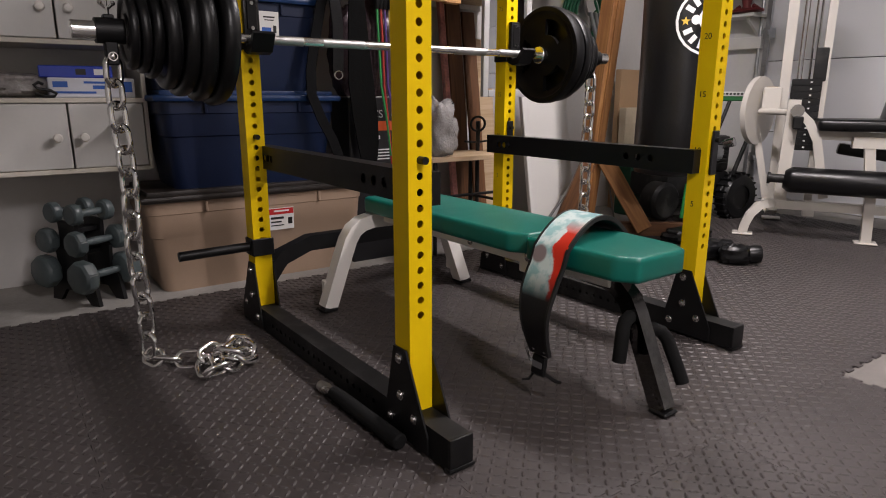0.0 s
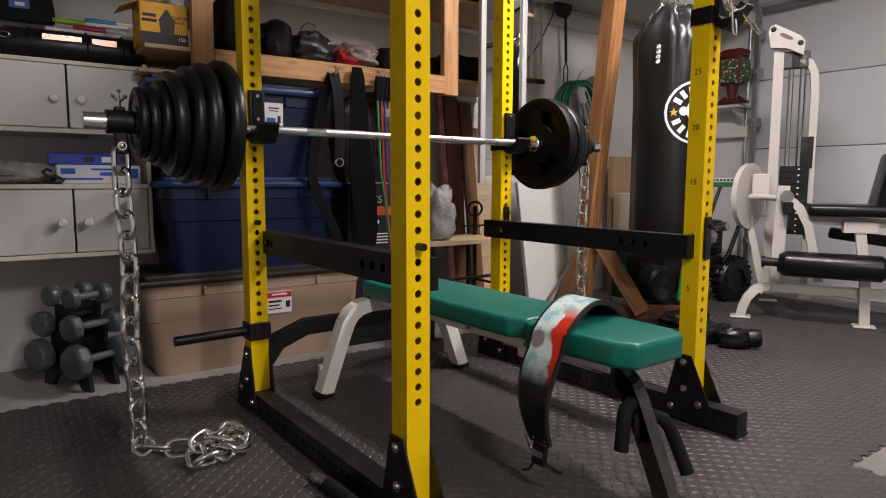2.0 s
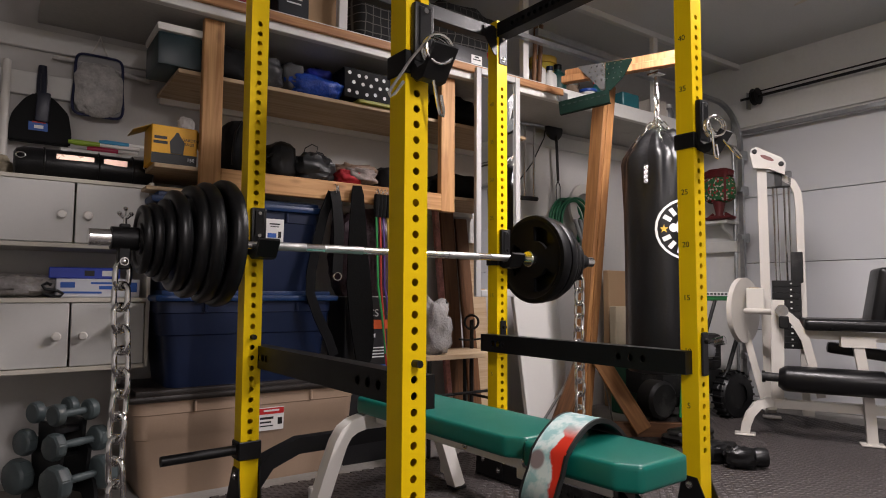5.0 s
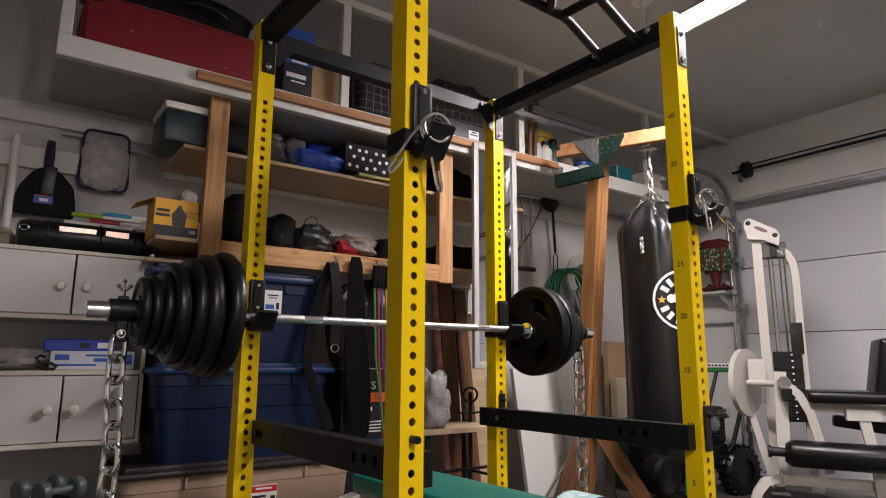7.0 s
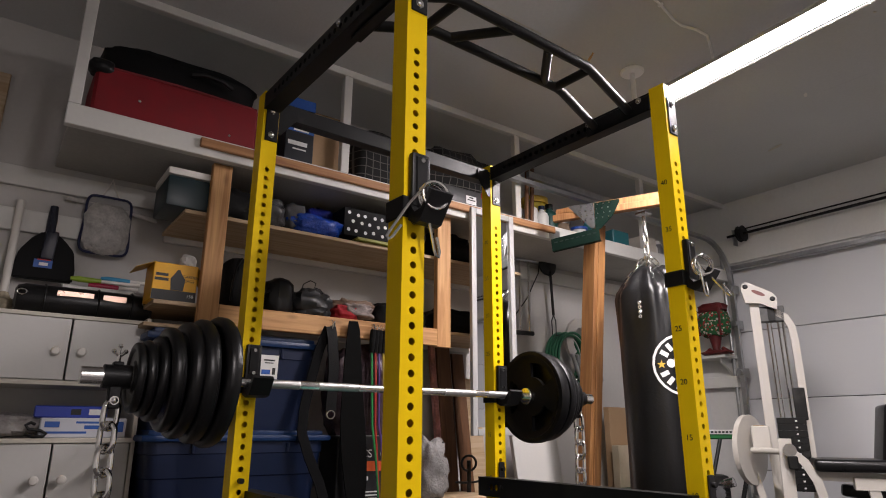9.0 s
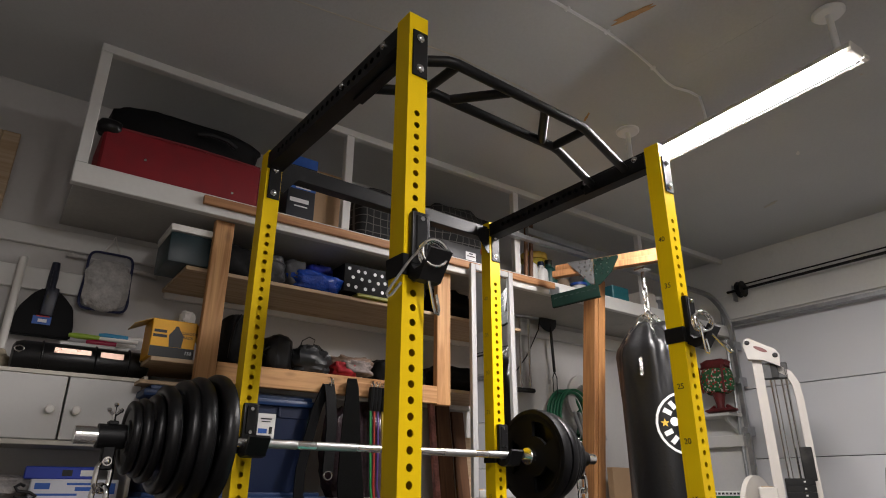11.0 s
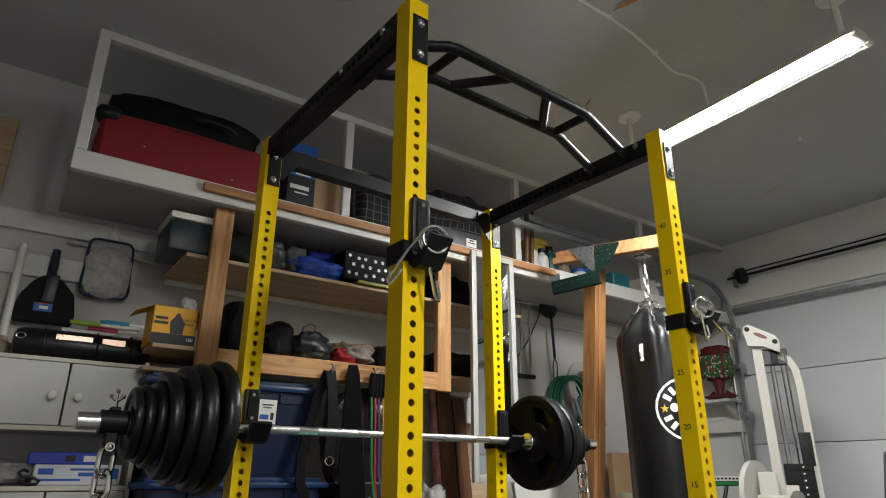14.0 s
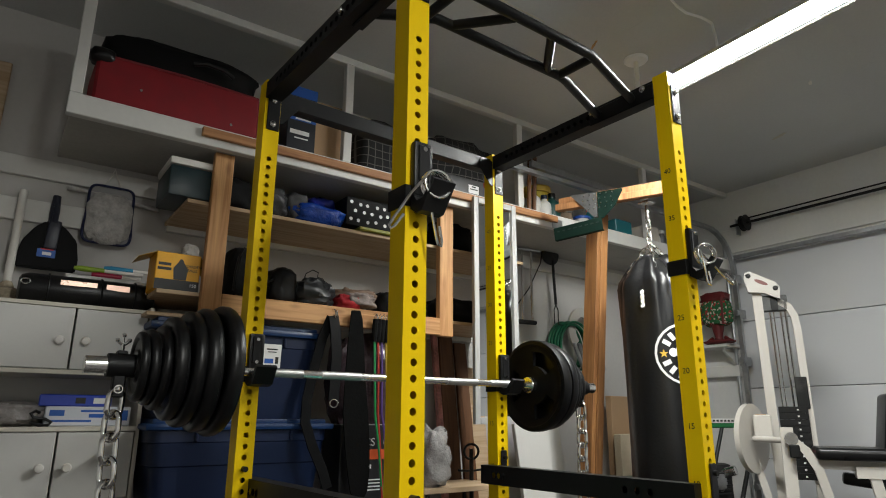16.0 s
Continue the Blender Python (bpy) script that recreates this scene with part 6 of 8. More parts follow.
bm = bmesh.new()
tube(bm, [(-0.9, -0.20, CEIL - 0.006), (-0.3, -0.33, CEIL - 0.006), (0.01, -0.349, CEIL - 0.006), (0.27, -0.352, CEIL - 0.006), (0.51, -0.354, CEIL - 0.006), (0.7, -0.34, CEIL - 0.006), (0.87, -0.314, CEIL - 0.006),
          (1.0, -0.285, CEIL - 0.005), (1.08, -0.28, CEIL - 0.006), (1.16, -0.305, CEIL - 0.01), (1.2, -0.33, CEIL - 0.04), (1.2, -0.34, CEIL - 0.12), (1.2, -0.345, 2.448)], 0.0062, 8)
solid("light_cable", bm, CABLEWHITE, "white cable stapled along the ceiling to the light", "cable")
for x, y in ((0.273, -0.352), (0.51, -0.354), (0.87, -0.314)):
    bm = bmesh.new()
    bx(bm, (x, y, CEIL - 0.006), (0.014, 0.024, 0.012), bev=0.002)
    solid("cable_clip", bm, CABLEWHITE, "small white cable clip on the ceiling", "cable clip", group="cable clips", kind="")


def ragged(cx, cy, length, wide, ang, seed, material, name, label):
    """A ragged flake of lifted paint or bared board under the ceiling."""
    random.seed(seed)
    out = []
    n = 16
    for k in range(n):
        a = 2 * math.pi * k / n
        q = random.uniform(0.6, 1.15)
        out.append((length / 2 * math.cos(a) * q, wide / 2 * math.sin(a) * q))
    bm = bmesh.new()
    plate(bm, out, M(cx, cy, CEIL - 0.0045, 0, 0, ang), 0.003)
    return solid(name, bm, material, label, "ceiling patch", group="ceiling patches", kind="structure")


BARE = mat("bare brown board", (0.50, 0.29, 0.12), 0.85, var=0.2, scale=20)
CREAMFILL = mat("cream filler", (0.56, 0.52, 0.44), 0.9, var=0.1, scale=14, bump=0.3)
ragged(0.515, -0.48, 0.20, 0.04, -75, 1, BARE, "trim_patch", "bared brown board where ceiling paint peeled")
ragged(0.535, -0.66, 0.13, 0.034, -80, 2, BARE, "trim_patch", "bared brown board where ceiling paint peeled")
ragged(0.936, 0.151, 0.10, 0.014, 60, 3, BARE, "trim_patch", "small peeled streak in the ceiling paint")
ragged(-0.86, 0.32, 0.26, 0.10, -25, 4, CREAMFILL, "trim_patch", "ragged cream filler patch on the ceiling")
ragged(2.203, -0.307, 0.05, 0.02, 20, 5, WHITEPAINT, "trim_patch", "small lifted flake of ceiling paint")
ragged(2.75, 0.15, 0.12, 0.03, 70, 6, CREAMFILL, "trim_patch", "flaking ceiling paint near the garage door")
bm = bmesh.new()
tube(bm, [(-0.75, 0.27, CEIL), (-0.5, 0.235, CEIL), (-0.2, 0.19, CEIL), (0.1, 0.155, CEIL), (0.6, 0.16, CEIL)], 0.004, 6, flat=0.5)
solid("trim_seam", bm, CREAMFILL, "cracked filler seam across the ceiling", "trim", kind="structure")
for k, (xa, ya, xb_, yb2) in enumerate(((0.95, 0.75, 1.02, -1.6), (2.2, 0.85, 2.28, -1.4))):
    random.seed(40 + k)
    pts = []
    for i in range(15):
        q = i / 14
        pts.append((xa + (xb_ - xa) * q + random.uniform(-0.006, 0.006), ya + (yb2 - ya) * q, CEIL + 0.0012))
    bm = bmesh.new()
    tube(bm, pts, [random.uniform(0.002, 0.0042) for i in range(15)], 6, flat=0.6)
    solid("trim_seam", bm, CEILPAINT, "painted-over board joint across the ceiling", "trim", kind="structure")
for k, (x, y, l, w, a) in enumerate(((1.62, -1.02, 0.09, 0.03, 30), (1.70, -0.85, 0.015, 0.012, 0), (1.98, -0.98, 0.04, 0.012, 15))):
    ragged(x, y, l, w, a, 20 + k, CREAMFILL, "trim_patch", "small flake in the ceiling paint")

# ---------- mirror ----------
mr_ = thing("wall_mirror", M(0.936, 0.952, 1.414), "tall narrow mirror in a plain white frame", "mirror")
for c, s in (((-0.141, 0, 0), (0.034, 0.026, 1.245)), ((0.141, 0, 0), (0.034, 0.026, 1.245)), ((0, 0, 0.6055), (0.246, 0.026, 0.034)), ((0, 0, -0.6055), (0.246, 0.026, 0.034))):
    bm = bmesh.new()
    bx(bm, c, s, bev=0.005, seg=2)
    part("frame_bar", bm, mat("grey white frame paint", (0.46, 0.46, 0.455), 0.45, var=0.06, bump=0.05) if "grey white frame paint" not in bpy.data.materials else bpy.data.materials["grey white frame paint"], mr_)
GLASS = mat("mirror glass", (0.86, 0.87, 0.87), 0.02, 1.0, var=0.01, bump=0, rvar=0.01)
bm = bmesh.new()
bx(bm, (0, 0.003, 0), (0.252, 0.006, 1.16))
part("mirror_glass", bm, GLASS, mr_, smooth=None)
bm = bmesh.new()
bx(bm, (0.9435, 0.9715, 1.985), (0.30, 0.0125, 0.04), bev=0.003)
solid("mirror_batten", bm, PINE, "pine batten that carries the mirror", "batten")

# ---------- leaning boards, small table and bag ----------
def leaner(name, x, w, h, y0, y1, th, material, label, category, lean_x=0.0):
    """A board whose foot is at y0 on the floor and whose top leans on the wall at y1."""
    ang = math.degrees(math.atan2(y1 - y0, h))
    bm = bmesh.new()
    bx(bm, (0, 0, h / 2), (w, th, h), bev=0.003)
    return solid(name, bm, material, label, category, M(x, y0, -0.012, -ang, lean_x, 0))


leaner("leaning_panel", 1.43, 0.36, 0.98, 1.05, 1.22, 0.03, CABWHITE, "plain white panel leaning behind the rack", "panel")
leaner("timber_board", 0.97, 0.10, 1.42, 1.33, 1.50, 0.02, DARKPINE, "dark brown board leaning on the wall", "board")
leaner("timber_board", 1.08, 0.09, 1.30, 1.31, 1.49, 0.02, DARKPINE, "dark brown board leaning on the wall", "board")
leaner("timber_board", 1.72, 0.07, 1.05, 1.17, 1.45, 0.035, REDPINEZ, "reddish board leaning by the white panel", "board", -6)
leaner("timber_board", 1.20, 0.12, 1.15, 1.36, 1.5, 0.012, PLY, "pale plywood offcut leaning on the wall", "board")
leaner("striped_pole", 0.885, 0.035, 1.35, 1.30, 1.49, 0.03, mat("red and white wrap", (0.50, 0.22, 0.2), 0.4, var=0.6, scale=14), "red and white wrapped pole leaning on the wall", "pole")
tbl = thing("side_table", M(0.72, 1.11, -0.012), "small plywood table with a dark steel frame", "table")
bm = bmesh.new()
bx(bm, (0, 0, 0.493), (0.50, 0.32, 0.024), bev=0.002)
part("tabletop", bm, PLY, tbl)
for sx in (-1, 1):
    for sy in (-1, 1):
        bm = bmesh.new()
        tube(bm, [(sx * 0.21, sy * 0.13, 0.48), (sx * 0.22, sy * 0.14, 0.0)], 0.011, 10)
        part("leg", bm, RAILBLACK, tbl)
    bm = bmesh.new()
    tube(bm, [(sx * 0.215, -0.135, 0.25), (sx * 0.215, 0.135, 0.25)], 0.008, 8)
    part("rung", bm, RAILBLACK, tbl)
bm = bmesh.new()
tube(bm, [(-0.215, -0.135, 0.3), (0.215, -0.135, 0.3)], 0.008, 8)
part("rung", bm, RAILBLACK, tbl)
soft("plastic_bag", (0.575, 1.06, 0.493), (0.17, 0.18, 0.29), 51, mat("milky plastic bag", (0.48, 0.46, 0.45), 0.18, var=0.3, scale=14, bump=0.8, dist=0.006), "milky white plastic bag slumped on the table", "plastic bag", 0.42, sq=0.9)
bpy.data.materials["milky plastic bag"].node_tree.nodes["Principled BSDF"].inputs["Transmission Weight"].default_value = 0.45
lan = thing("clamp_stand", M(0.95, 1.20, -0.012), "black iron clamp stand beside the table", "stand")
bm = bmesh.new()
tube(bm, [(0, 0, 0), (0, 0, 0.67)], 0.012, 12)
part("column", bm, RAILBLACK, lan)
bm = bmesh.new()
tube(bm, [(-0.09, 0, 0.56), (-0.03, 0, 0.555), (0.03, 0, 0.555), (0.09, 0, 0.56)], 0.006, 8)
tube(bm, [(0.05 * math.cos(a), 0, 0.655 + 0.04 * math.sin(a)) for a in [2 * math.pi * k / 16 for k in range(16)]], 0.007, 8, closed=True)
part("cross_handle", bm, RAILBLACK, lan)
bm = bmesh.new()
lathe(bm, [(0, 0), (0.09, 0), (0.09, 0.01), (0.02, 0.03), (0, 0.03)], None, 20)
part("foot", bm, RAILBLACK, lan)

# ---------- timber stand for the punching bag ----------
st_ = thing("bag_stand", M(0, 0, -0.012), "leaning reddish timber stand that carries the punching bag", "bag stand")


def timber(a, b, w, th, material, parent, name, side=(1, 0, 0)):
    """A timber from a to b, w wide along side, th thick."""
    a, b = Vector(a), Vector(b)
    d = (b - a)
    z = d.normalized()
    x = (Vector(side) - z * z.dot(Vector(side))).normalized()
    y = z.cross(x)
    bm = bmesh.new()
    bx(bm, (0, 0, d.length / 2), (w, th, d.length), bev=0.003)
    o = part(name, bm, material, parent)
    o.matrix_local = Matrix.Translation(a) @ Matrix((x, y, z)).transposed().to_4x4()
    return o


PB, PT = Vector((1.47, 0.86, 0.0)), Vector((1.485, 0.655, 2.0))
timber(PB + Vector((-0.015, 0.02, 0)), PT + Vector((-0.015, 0.02, -0.03)), 0.03, 0.09, REDPINEZ, st_, "post")
timber(PB + Vector((0.028, -0.01, 0)), PT + Vector((0.028, -0.01, 0)), 0.055, 0.045, REDPINEZ, st_, "post")
timber((1.29, 0.80, 2.035), (1.545, 0.235, 2.035), 0.04, 0.045, REDPINE, st_, "arm", (0, 0, 1))
timber((1.32, 0.80, 2.078), (1.565, 0.245, 2.078), 0.04, 0.045, REDPINE, st_, "arm", (0, 0, 1))
timber((1.34, 1.0, 0.045), (2.05, 0.42, 0.045), 0.09, 0.045, DARKPINE, st_, "base_timber", (0, 0, 1))
timber((1.60, 0.95, 0.05), (1.49, 0.80, 0.62), 0.09, 0.02, REDPINEZ, st_, "brace", (1, 0, 0))
timber((1.50, 0.77, 0.50), (1.71, 0.60, 0.06), 0.09, 0.04, REDPINEZ, st_, "brace", (0.6, -0.5, 0.6))
timber((1.455, 0.82, 0.44), (1.35, 0.93, 0.04), 0.085, 0.04, DARKPINE, st_, "brace", (0.7, -0.5, -0.4))
GREENPLATE = mat("green painted plate", (0.003, 0.013, 0.009), 0.65, spec=0.12, var=0.3, scale=20, stain=(0.014, 0.022, 0.019), stain_at=0.62)
GREYPLATE = mat("grey steel plate", (0.085, 0.085, 0.085), 0.55, 0.3, var=0.3, scale=20)
ax = Vector((0.255, -0.565, 0)).normalized()
axn = Vector((-ax.y, ax.x, 0)) * -1
gm = Matrix(((ax.x, 0, axn.x, 0), (ax.y, 0, axn.y, 0), (0, 1, 0, 0), (0, 0, 0, 1)))
PLATES = Matrix.Translation(Vector((1.313, 0.690, 2.012))) @ gm
for out, mt, u0, u1 in (([(0.145, 0.072), (0.145, -0.09), (0.175, -0.085), (0.245, -0.02), (0.29, 0.062), (0.285, 0.072)], GREENPLATE, 0.155, 0.23),
                        ([(-0.014, 0.079), (0.141, 0.074), (0.141, -0.075), (0.115, -0.07), (0.075, -0.02)], GREYPLATE, 0.06, 0.13)):
    bm = bmesh.new()
    plate(bm, out, PLATES, 0.004)
    g = part("gusset_plate", bm, mt, st_, smooth=None)
    for a in range(3):
        for b in range(4):
            bm = bmesh.new()
            lathe(bm, [(0, 0.003), (0.004, 0.002), (0.005, 0)], PLATES @ M(u0 + (u1 - u0) * (a + 0.25 * (b % 2)) / 2.2, -0.02 + 0.027 * b, 0.004), 8)
            part("nail", bm, ZINC, g)
hb_ = thing("slotted_bracket", Matrix.Translation(Vector((1.330, 0.665, 1.864))) @ M(0, 0, 0, 0, -5.5, -65.7), "dark green slotted steel bracket hung on the bag stand", "bracket")
bm = bmesh.new()
bx(bm, (0, -0.03, 0), (0.285, 0.004, 0.074), bev=0.001)
bx(bm, (0, -0.018, 0.036), (0.285, 0.026, 0.004), bev=0.001)
bx(bm, (0, -0.018, -0.036), (0.285, 0.026, 0.004), bev=0.001)
part("channel", bm, GREENPLATE, hb_)
for k in range(8):
    bm = bmesh.new()
    bx(bm, (-0.115 + 0.033 * k, -0.0325, 0.012), (0.018, 0.002, 0.006))
    part("slot", bm, INK, hb_, smooth=None)
DULLSTEEL = mat("dull perforated steel", (0.16, 0.16, 0.155), 0.5, 0.7, var=0.3, scale=30)
timber((1.30, 1.05, 0.0), (1.49, 0.80, 0.52), 0.06, 0.004, DULLSTEEL, st_, "steel_angle", (0.6, 0.8, 0))
timber((1.62, 0.72, 0.0), (1.53, 0.77, 0.50), 0.035, 0.004, DULLSTEEL, st_, "steel_angle", (0.6, 0.8, 0))

# ---------- punching bag ----------
BGX, BGY = 1.575, 0.38
pb = thing("punching_bag", M(BGX, BGY, 0), "black vinyl punching bag with a round white print, hung on chains", "punching bag")
bm = bmesh.new()
n = 48
rings = []
R0 = 0.178
for z, r in ((0.40, 0.0), (0.40, 0.12), (0.41, 0.165), (0.45, R0), (0.7, R0), (1.0, R0 * 1.0), (1.25, R0 * 1.005), (1.42, R0), (1.51, R0 * 0.985), (1.55, R0 * 0.93), (1.565, R0 * 0.86), (1.595, R0 * 0.76), (1.635, R0 * 0.60), (1.67, R0 * 0.40), (1.675, 0.0)):
    ring = []
    for k in range(n):
        a = 2 * math.pi * k / n
        w = 0.0
        if z > 1.3:
            w = 0.016 * math.sin(a * 9 + 1.3 * math.sin(a * 3)) * min(1, (z - 1.3) / 0.2)
        w += 0.004 * noise.noise(Vector((math.cos(a) * 2, math.sin(a) * 2, z * 4)))
        ring.append(bm.verts.new(((r + (w if r > 0.02 else 0)) * math.cos(a), (r + (w if r > 0.02 else 0)) * math.sin(a), z + (0.018 * math.sin(a * 4 + 0.6) if z > 1.5 and r > 0.02 else 0))))
    rings.append(ring)
for A, B in zip(rings, rings[1:]):
    for k in range(n):
        bm.faces.new((A[k], A[(k + 1) % n], B[(k + 1) % n], B[k]))
bmesh.ops.remove_doubles(bm, verts=bm.verts, dist=1e-5)
part("bag_body", bm, mat("creased black vinyl", (0.006, 0.006, 0.0065), 0.34, spec=0.42, var=0.25, scale=5, fine=60, bump=0.3, dist=0.003), pb, smooth=70)


def on_bag(ang, z, r=R0 + 0.0025):
    """A plane that touches the bag's side at an angle (degrees), facing out."""
    a = radians(ang)
    return Matrix(((-math.sin(a), 0, math.cos(a), r * math.cos(a)), (math.cos(a), 0, math.sin(a), r * math.sin(a)), (0, 1, 0, z), (0, 0, 0, 1)))


def wrap(outline, ang0, z0, material, name, parent, lift=0.003):
    """A flat outline bent round the bag."""
    bm = bmesh.new()
    b2 = bmesh.new()
    vs = [b2.verts.new((x, y, 0)) for x, y in outline]
    b2.faces.new(vs)
    bmesh.ops.triangulate(b2, faces=b2.faces[:])
    bmesh.ops.subdivide_edges(b2, edges=b2.edges[:], cuts=3, use_grid_fill=True)
    for v in b2.verts:
        a = radians(ang0) + v.co.x / R0
        v.co = Vector(((R0 + lift) * math.cos(a), (R0 + lift) * math.sin(a), z0 + v.co.y))
    join(bm, b2)
    return part(name, bm, material, parent, smooth=None)


LA, LZ = -101, 1.14
RIMW = 0.155
n = 48
for k in range(24):
    a0, a1 = 2 * math.pi * k / 24, 2 * math.pi * (k + 1) / 24
    wrap([(RIMW * math.cos(a0), RIMW * math.sin(a0)), (RIMW * math.cos(a1), RIMW * math.sin(a1)), ((RIMW - 0.012) * math.cos(a1), (RIMW - 0.012) * math.sin(a1)), ((RIMW - 0.012) * math.cos(a0), (RIMW - 0.012) * math.sin(a0))], LA, LZ, WHITEINK, "print_ring", pb)
# blocks in place of the lettering, a star, a plain round emblem
for ang, rr in ((150, 0), (128, 0), (105, 0), (82, 0), (58, 0), (35, 0), (205, 0), (228, 0), (252, 0), (278, 0), (302, 0), (325, 0)):
    a = radians(ang)
    c = (0.108 * math.cos(a), 0.108 * math.sin(a))
    t = (-math.sin(a) * 0.0115, math.cos(a) * 0.0115)
    q = (math.cos(a) * 0.021, math.sin(a) * 0.021)
    wrap([(c[0] - t[0] - q[0], c[1] - t[1] - q[1]), (c[0] + t[0] - q[0], c[1] + t[1] - q[1]), (c[0] + t[0] + q[0], c[1] + t[1] + q[1]), (c[0] - t[0] + q[0], c[1] - t[1] + q[1])], LA, LZ, WHITEINK, "print_block", pb)
star = []
for k in range(10):
    a = math.pi / 2 + math.pi * k / 5
    r = 0.022 if k % 2 == 0 else 0.009
    star.append((-0.111 + r * math.cos(a), 0.0 + r * math.sin(a)))
wrap(star, LA, LZ, GOLDINK, "print_star", pb)
wrap(disc(0.057, 20, 0.006, 0.01), LA, LZ, WHITEINK, "print_disc", pb)
wrap(disc(0.022, 14, -0.064, 0.006), LA, LZ, WHITEINK, "print_disc", pb)
for k in range(4):
    bm = bmesh.new()
    m = on_bag(-163, 1.46 - k * 0.024, R0 + 0.006)
    tube(bm, [tuple(m @ Vector((0.0075 * math.cos(a), 0.007 * math.sin(a), 0))) for a in [2 * math.pi * j / 12 for j in range(12)]], 0.0022, 6, closed=True)
    part("eyelet", bm, ZINC, pb)

# small chain of the bag
SL = bmesh.new()
hl2, hw2 = 0.013, 0.012
pts = [(hw2 * math.cos(math.pi * k / 6), 0, hl2 + hw2 * math.sin(math.pi * k / 6)) for k in range(7)] + [(hw2 * math.cos(math.pi + math.pi * k / 6), 0, -hl2 + hw2 * math.sin(math.pi + math.pi * k / 6)) for k in range(7)]
tube(SL, pts, 0.0042, 6, closed=True)
small_link = mesh_of(SL, "link", CHROME, 60)
top = Vector((0.0, 0.0, 1.80))


def small_chain(a, b):
    a, b = Vector(a), Vector(b)
    n = max(2, int((b - a).length / 0.037))
    d = (b - a).normalized()
    u, v = frame_of(d)
    for i in range(n):
        o = new("link", small_link)
        o.parent = pb
        o.matrix_local = Matrix.Translation(a + (b - a) * ((i + 0.5) / n)) @ Matrix((u, v, d)).transposed().to_4x4() @ pose(0, 0, 0, 0, 0, 90 * (i % 2))


for k in range(4):
    a = radians(-140 + 90 * k)
    small_chain((0.125 * math.cos(a), 0.13 * math.sin(a), 1.60), (0, 0, 1.765))
small_chain((0, 0, 1.765), (0, 0, 1.90))
small_chain((0.02, 0.01, 1.765), (0.0, 0.0, 1.88))
bm = bmesh.new()
tube(bm, [(0, 0, 1.89), (0, 0, 1.985)], 0.012, 12)
bx(bm, (0, 0, 2.0), (0.07, 0.07, 0.012), bev=0.003)
part("swivel", bm, ZINC, pb)

# ---------- wheeled engine machine behind the bag ----------
gn = thing("engine_machine", M(2.55, 0.72, -0.012, 0, 0, -8), "black wheeled engine machine with green panels", "machine")
GREENP = mat("bright green paint", (0.015, 0.22, 0.05), 0.4, var=0.1)


def wheel(parent, x, y, r, w):
    bm = bmesh.new()
    m = M(x, y, r, 90, 0, 0)
    lathe(bm, [(r * 0.52, -w / 2), (r * 0.9, -w / 2), (r, -w * 0.3), (r, w * 0.3), (r * 0.9, w / 2), (r * 0.52, w / 2), (r * 0.52, -w / 2)], m, 28)
    wh = part("wheel", bm, RUBBER, parent)
    bm = bmesh.new()
    lathe(bm, [(0, -w * 0.4), (r * 0.2, -w * 0.42), (r * 0.25, -w * 0.15), (r * 0.5, -w * 0.2), (r * 0.54, -w * 0.4), (r * 0.54, w * 0.4), (0, w * 0.4)], m, 20)
    part("rim", bm, RAILBLACK, wh)
    for k in range(22):
        a = 2 * math.pi * k / 22
        bm = bmesh.new()
        bx(bm, (0, 0, 0), (0.012, w * 0.9, 0.02), M(x + r * math.cos(a), y, r + r * math.sin(a), 0, 90 - math.degrees(a), 0), bev=0.003)
        part("tread_block", bm, RUBBER, wh)


wheel(gn, 0.20, -0.02, 0.155, 0.10)
wheel(gn, 0.20, 0.48, 0.155, 0.10)
bm = bmesh.new()
bx(bm, (-0.10, 0.2, 0.24), (0.56, 0.34, 0.16), bev=0.02, seg=2)
part("chassis", bm, RAILBLACK, gn)
bm = bmesh.new()
bx(bm, (0.03, 0.15, 0.44), (0.26, 0.26, 0.24), bev=0.03, seg=2)
part("engine", bm, RAILBLACK, gn)
for k in range(6):
    bm = bmesh.new()
    bx(bm, (0.03, 0.01, 0.38 + k * 0.025), (0.16, 0.03, 0.008), bev=0.002)
    part("cooling_fin", bm, RAILBLACK, gn)
bm = bmesh.new()
lathe(bm, [(0, 0), (0.05, 0), (0.055, 0.02), (0.03, 0.03), (0, 0.03)], M(0.02, 0.02, 0.45, 90, 0, 0), 18)
part("recoil_cap", bm, GALV, gn)
bm = bmesh.new()
lathe(bm, [(0, 0), (0.03, 0), (0.03, 0.09), (0, 0.1)], M(0.07, 0.03, 0.5, 75, 0, 20), 14)
part("muffler", bm, ZINC, gn)
bm = bmesh.new()
bx(bm, (0.08, 0.12, 0.805), (0.50, 0.22, 0.05), bev=0.008)
part("top_panel", bm, GREENP, gn, "bright green top panel")
bm = bmesh.new()
bx(bm, (0.08, 0.005, 0.825), (0.48, 0.006, 0.028), bev=0.001)
part("label_strip", bm, PAPER, gn)
bars(gn, INK, FRONT(0.08, 0.0015, 0.825), [(-0.14 + 0.035 * k, 0, 0.022, 0.012) for k in range(9)])
bm = bmesh.new()
bx(bm, (-0.30, -0.06, 0.13), (0.09, 0.02, 0.22), M(0, 0, 0, 0, 6, 0), bev=0.006)
part("side_panel", bm, GREENP, gn, "bright green side panel")
for y in (0.02, 0.28):
    bm = bmesh.new()
    tube(bm, [(-0.15, y, 0.2), (0.02, y, 0.6), (0.10, y, 0.78)], 0.012, 10)
    part("handle_bar", bm, RAILBLACK, gn)
bm = bmesh.new()
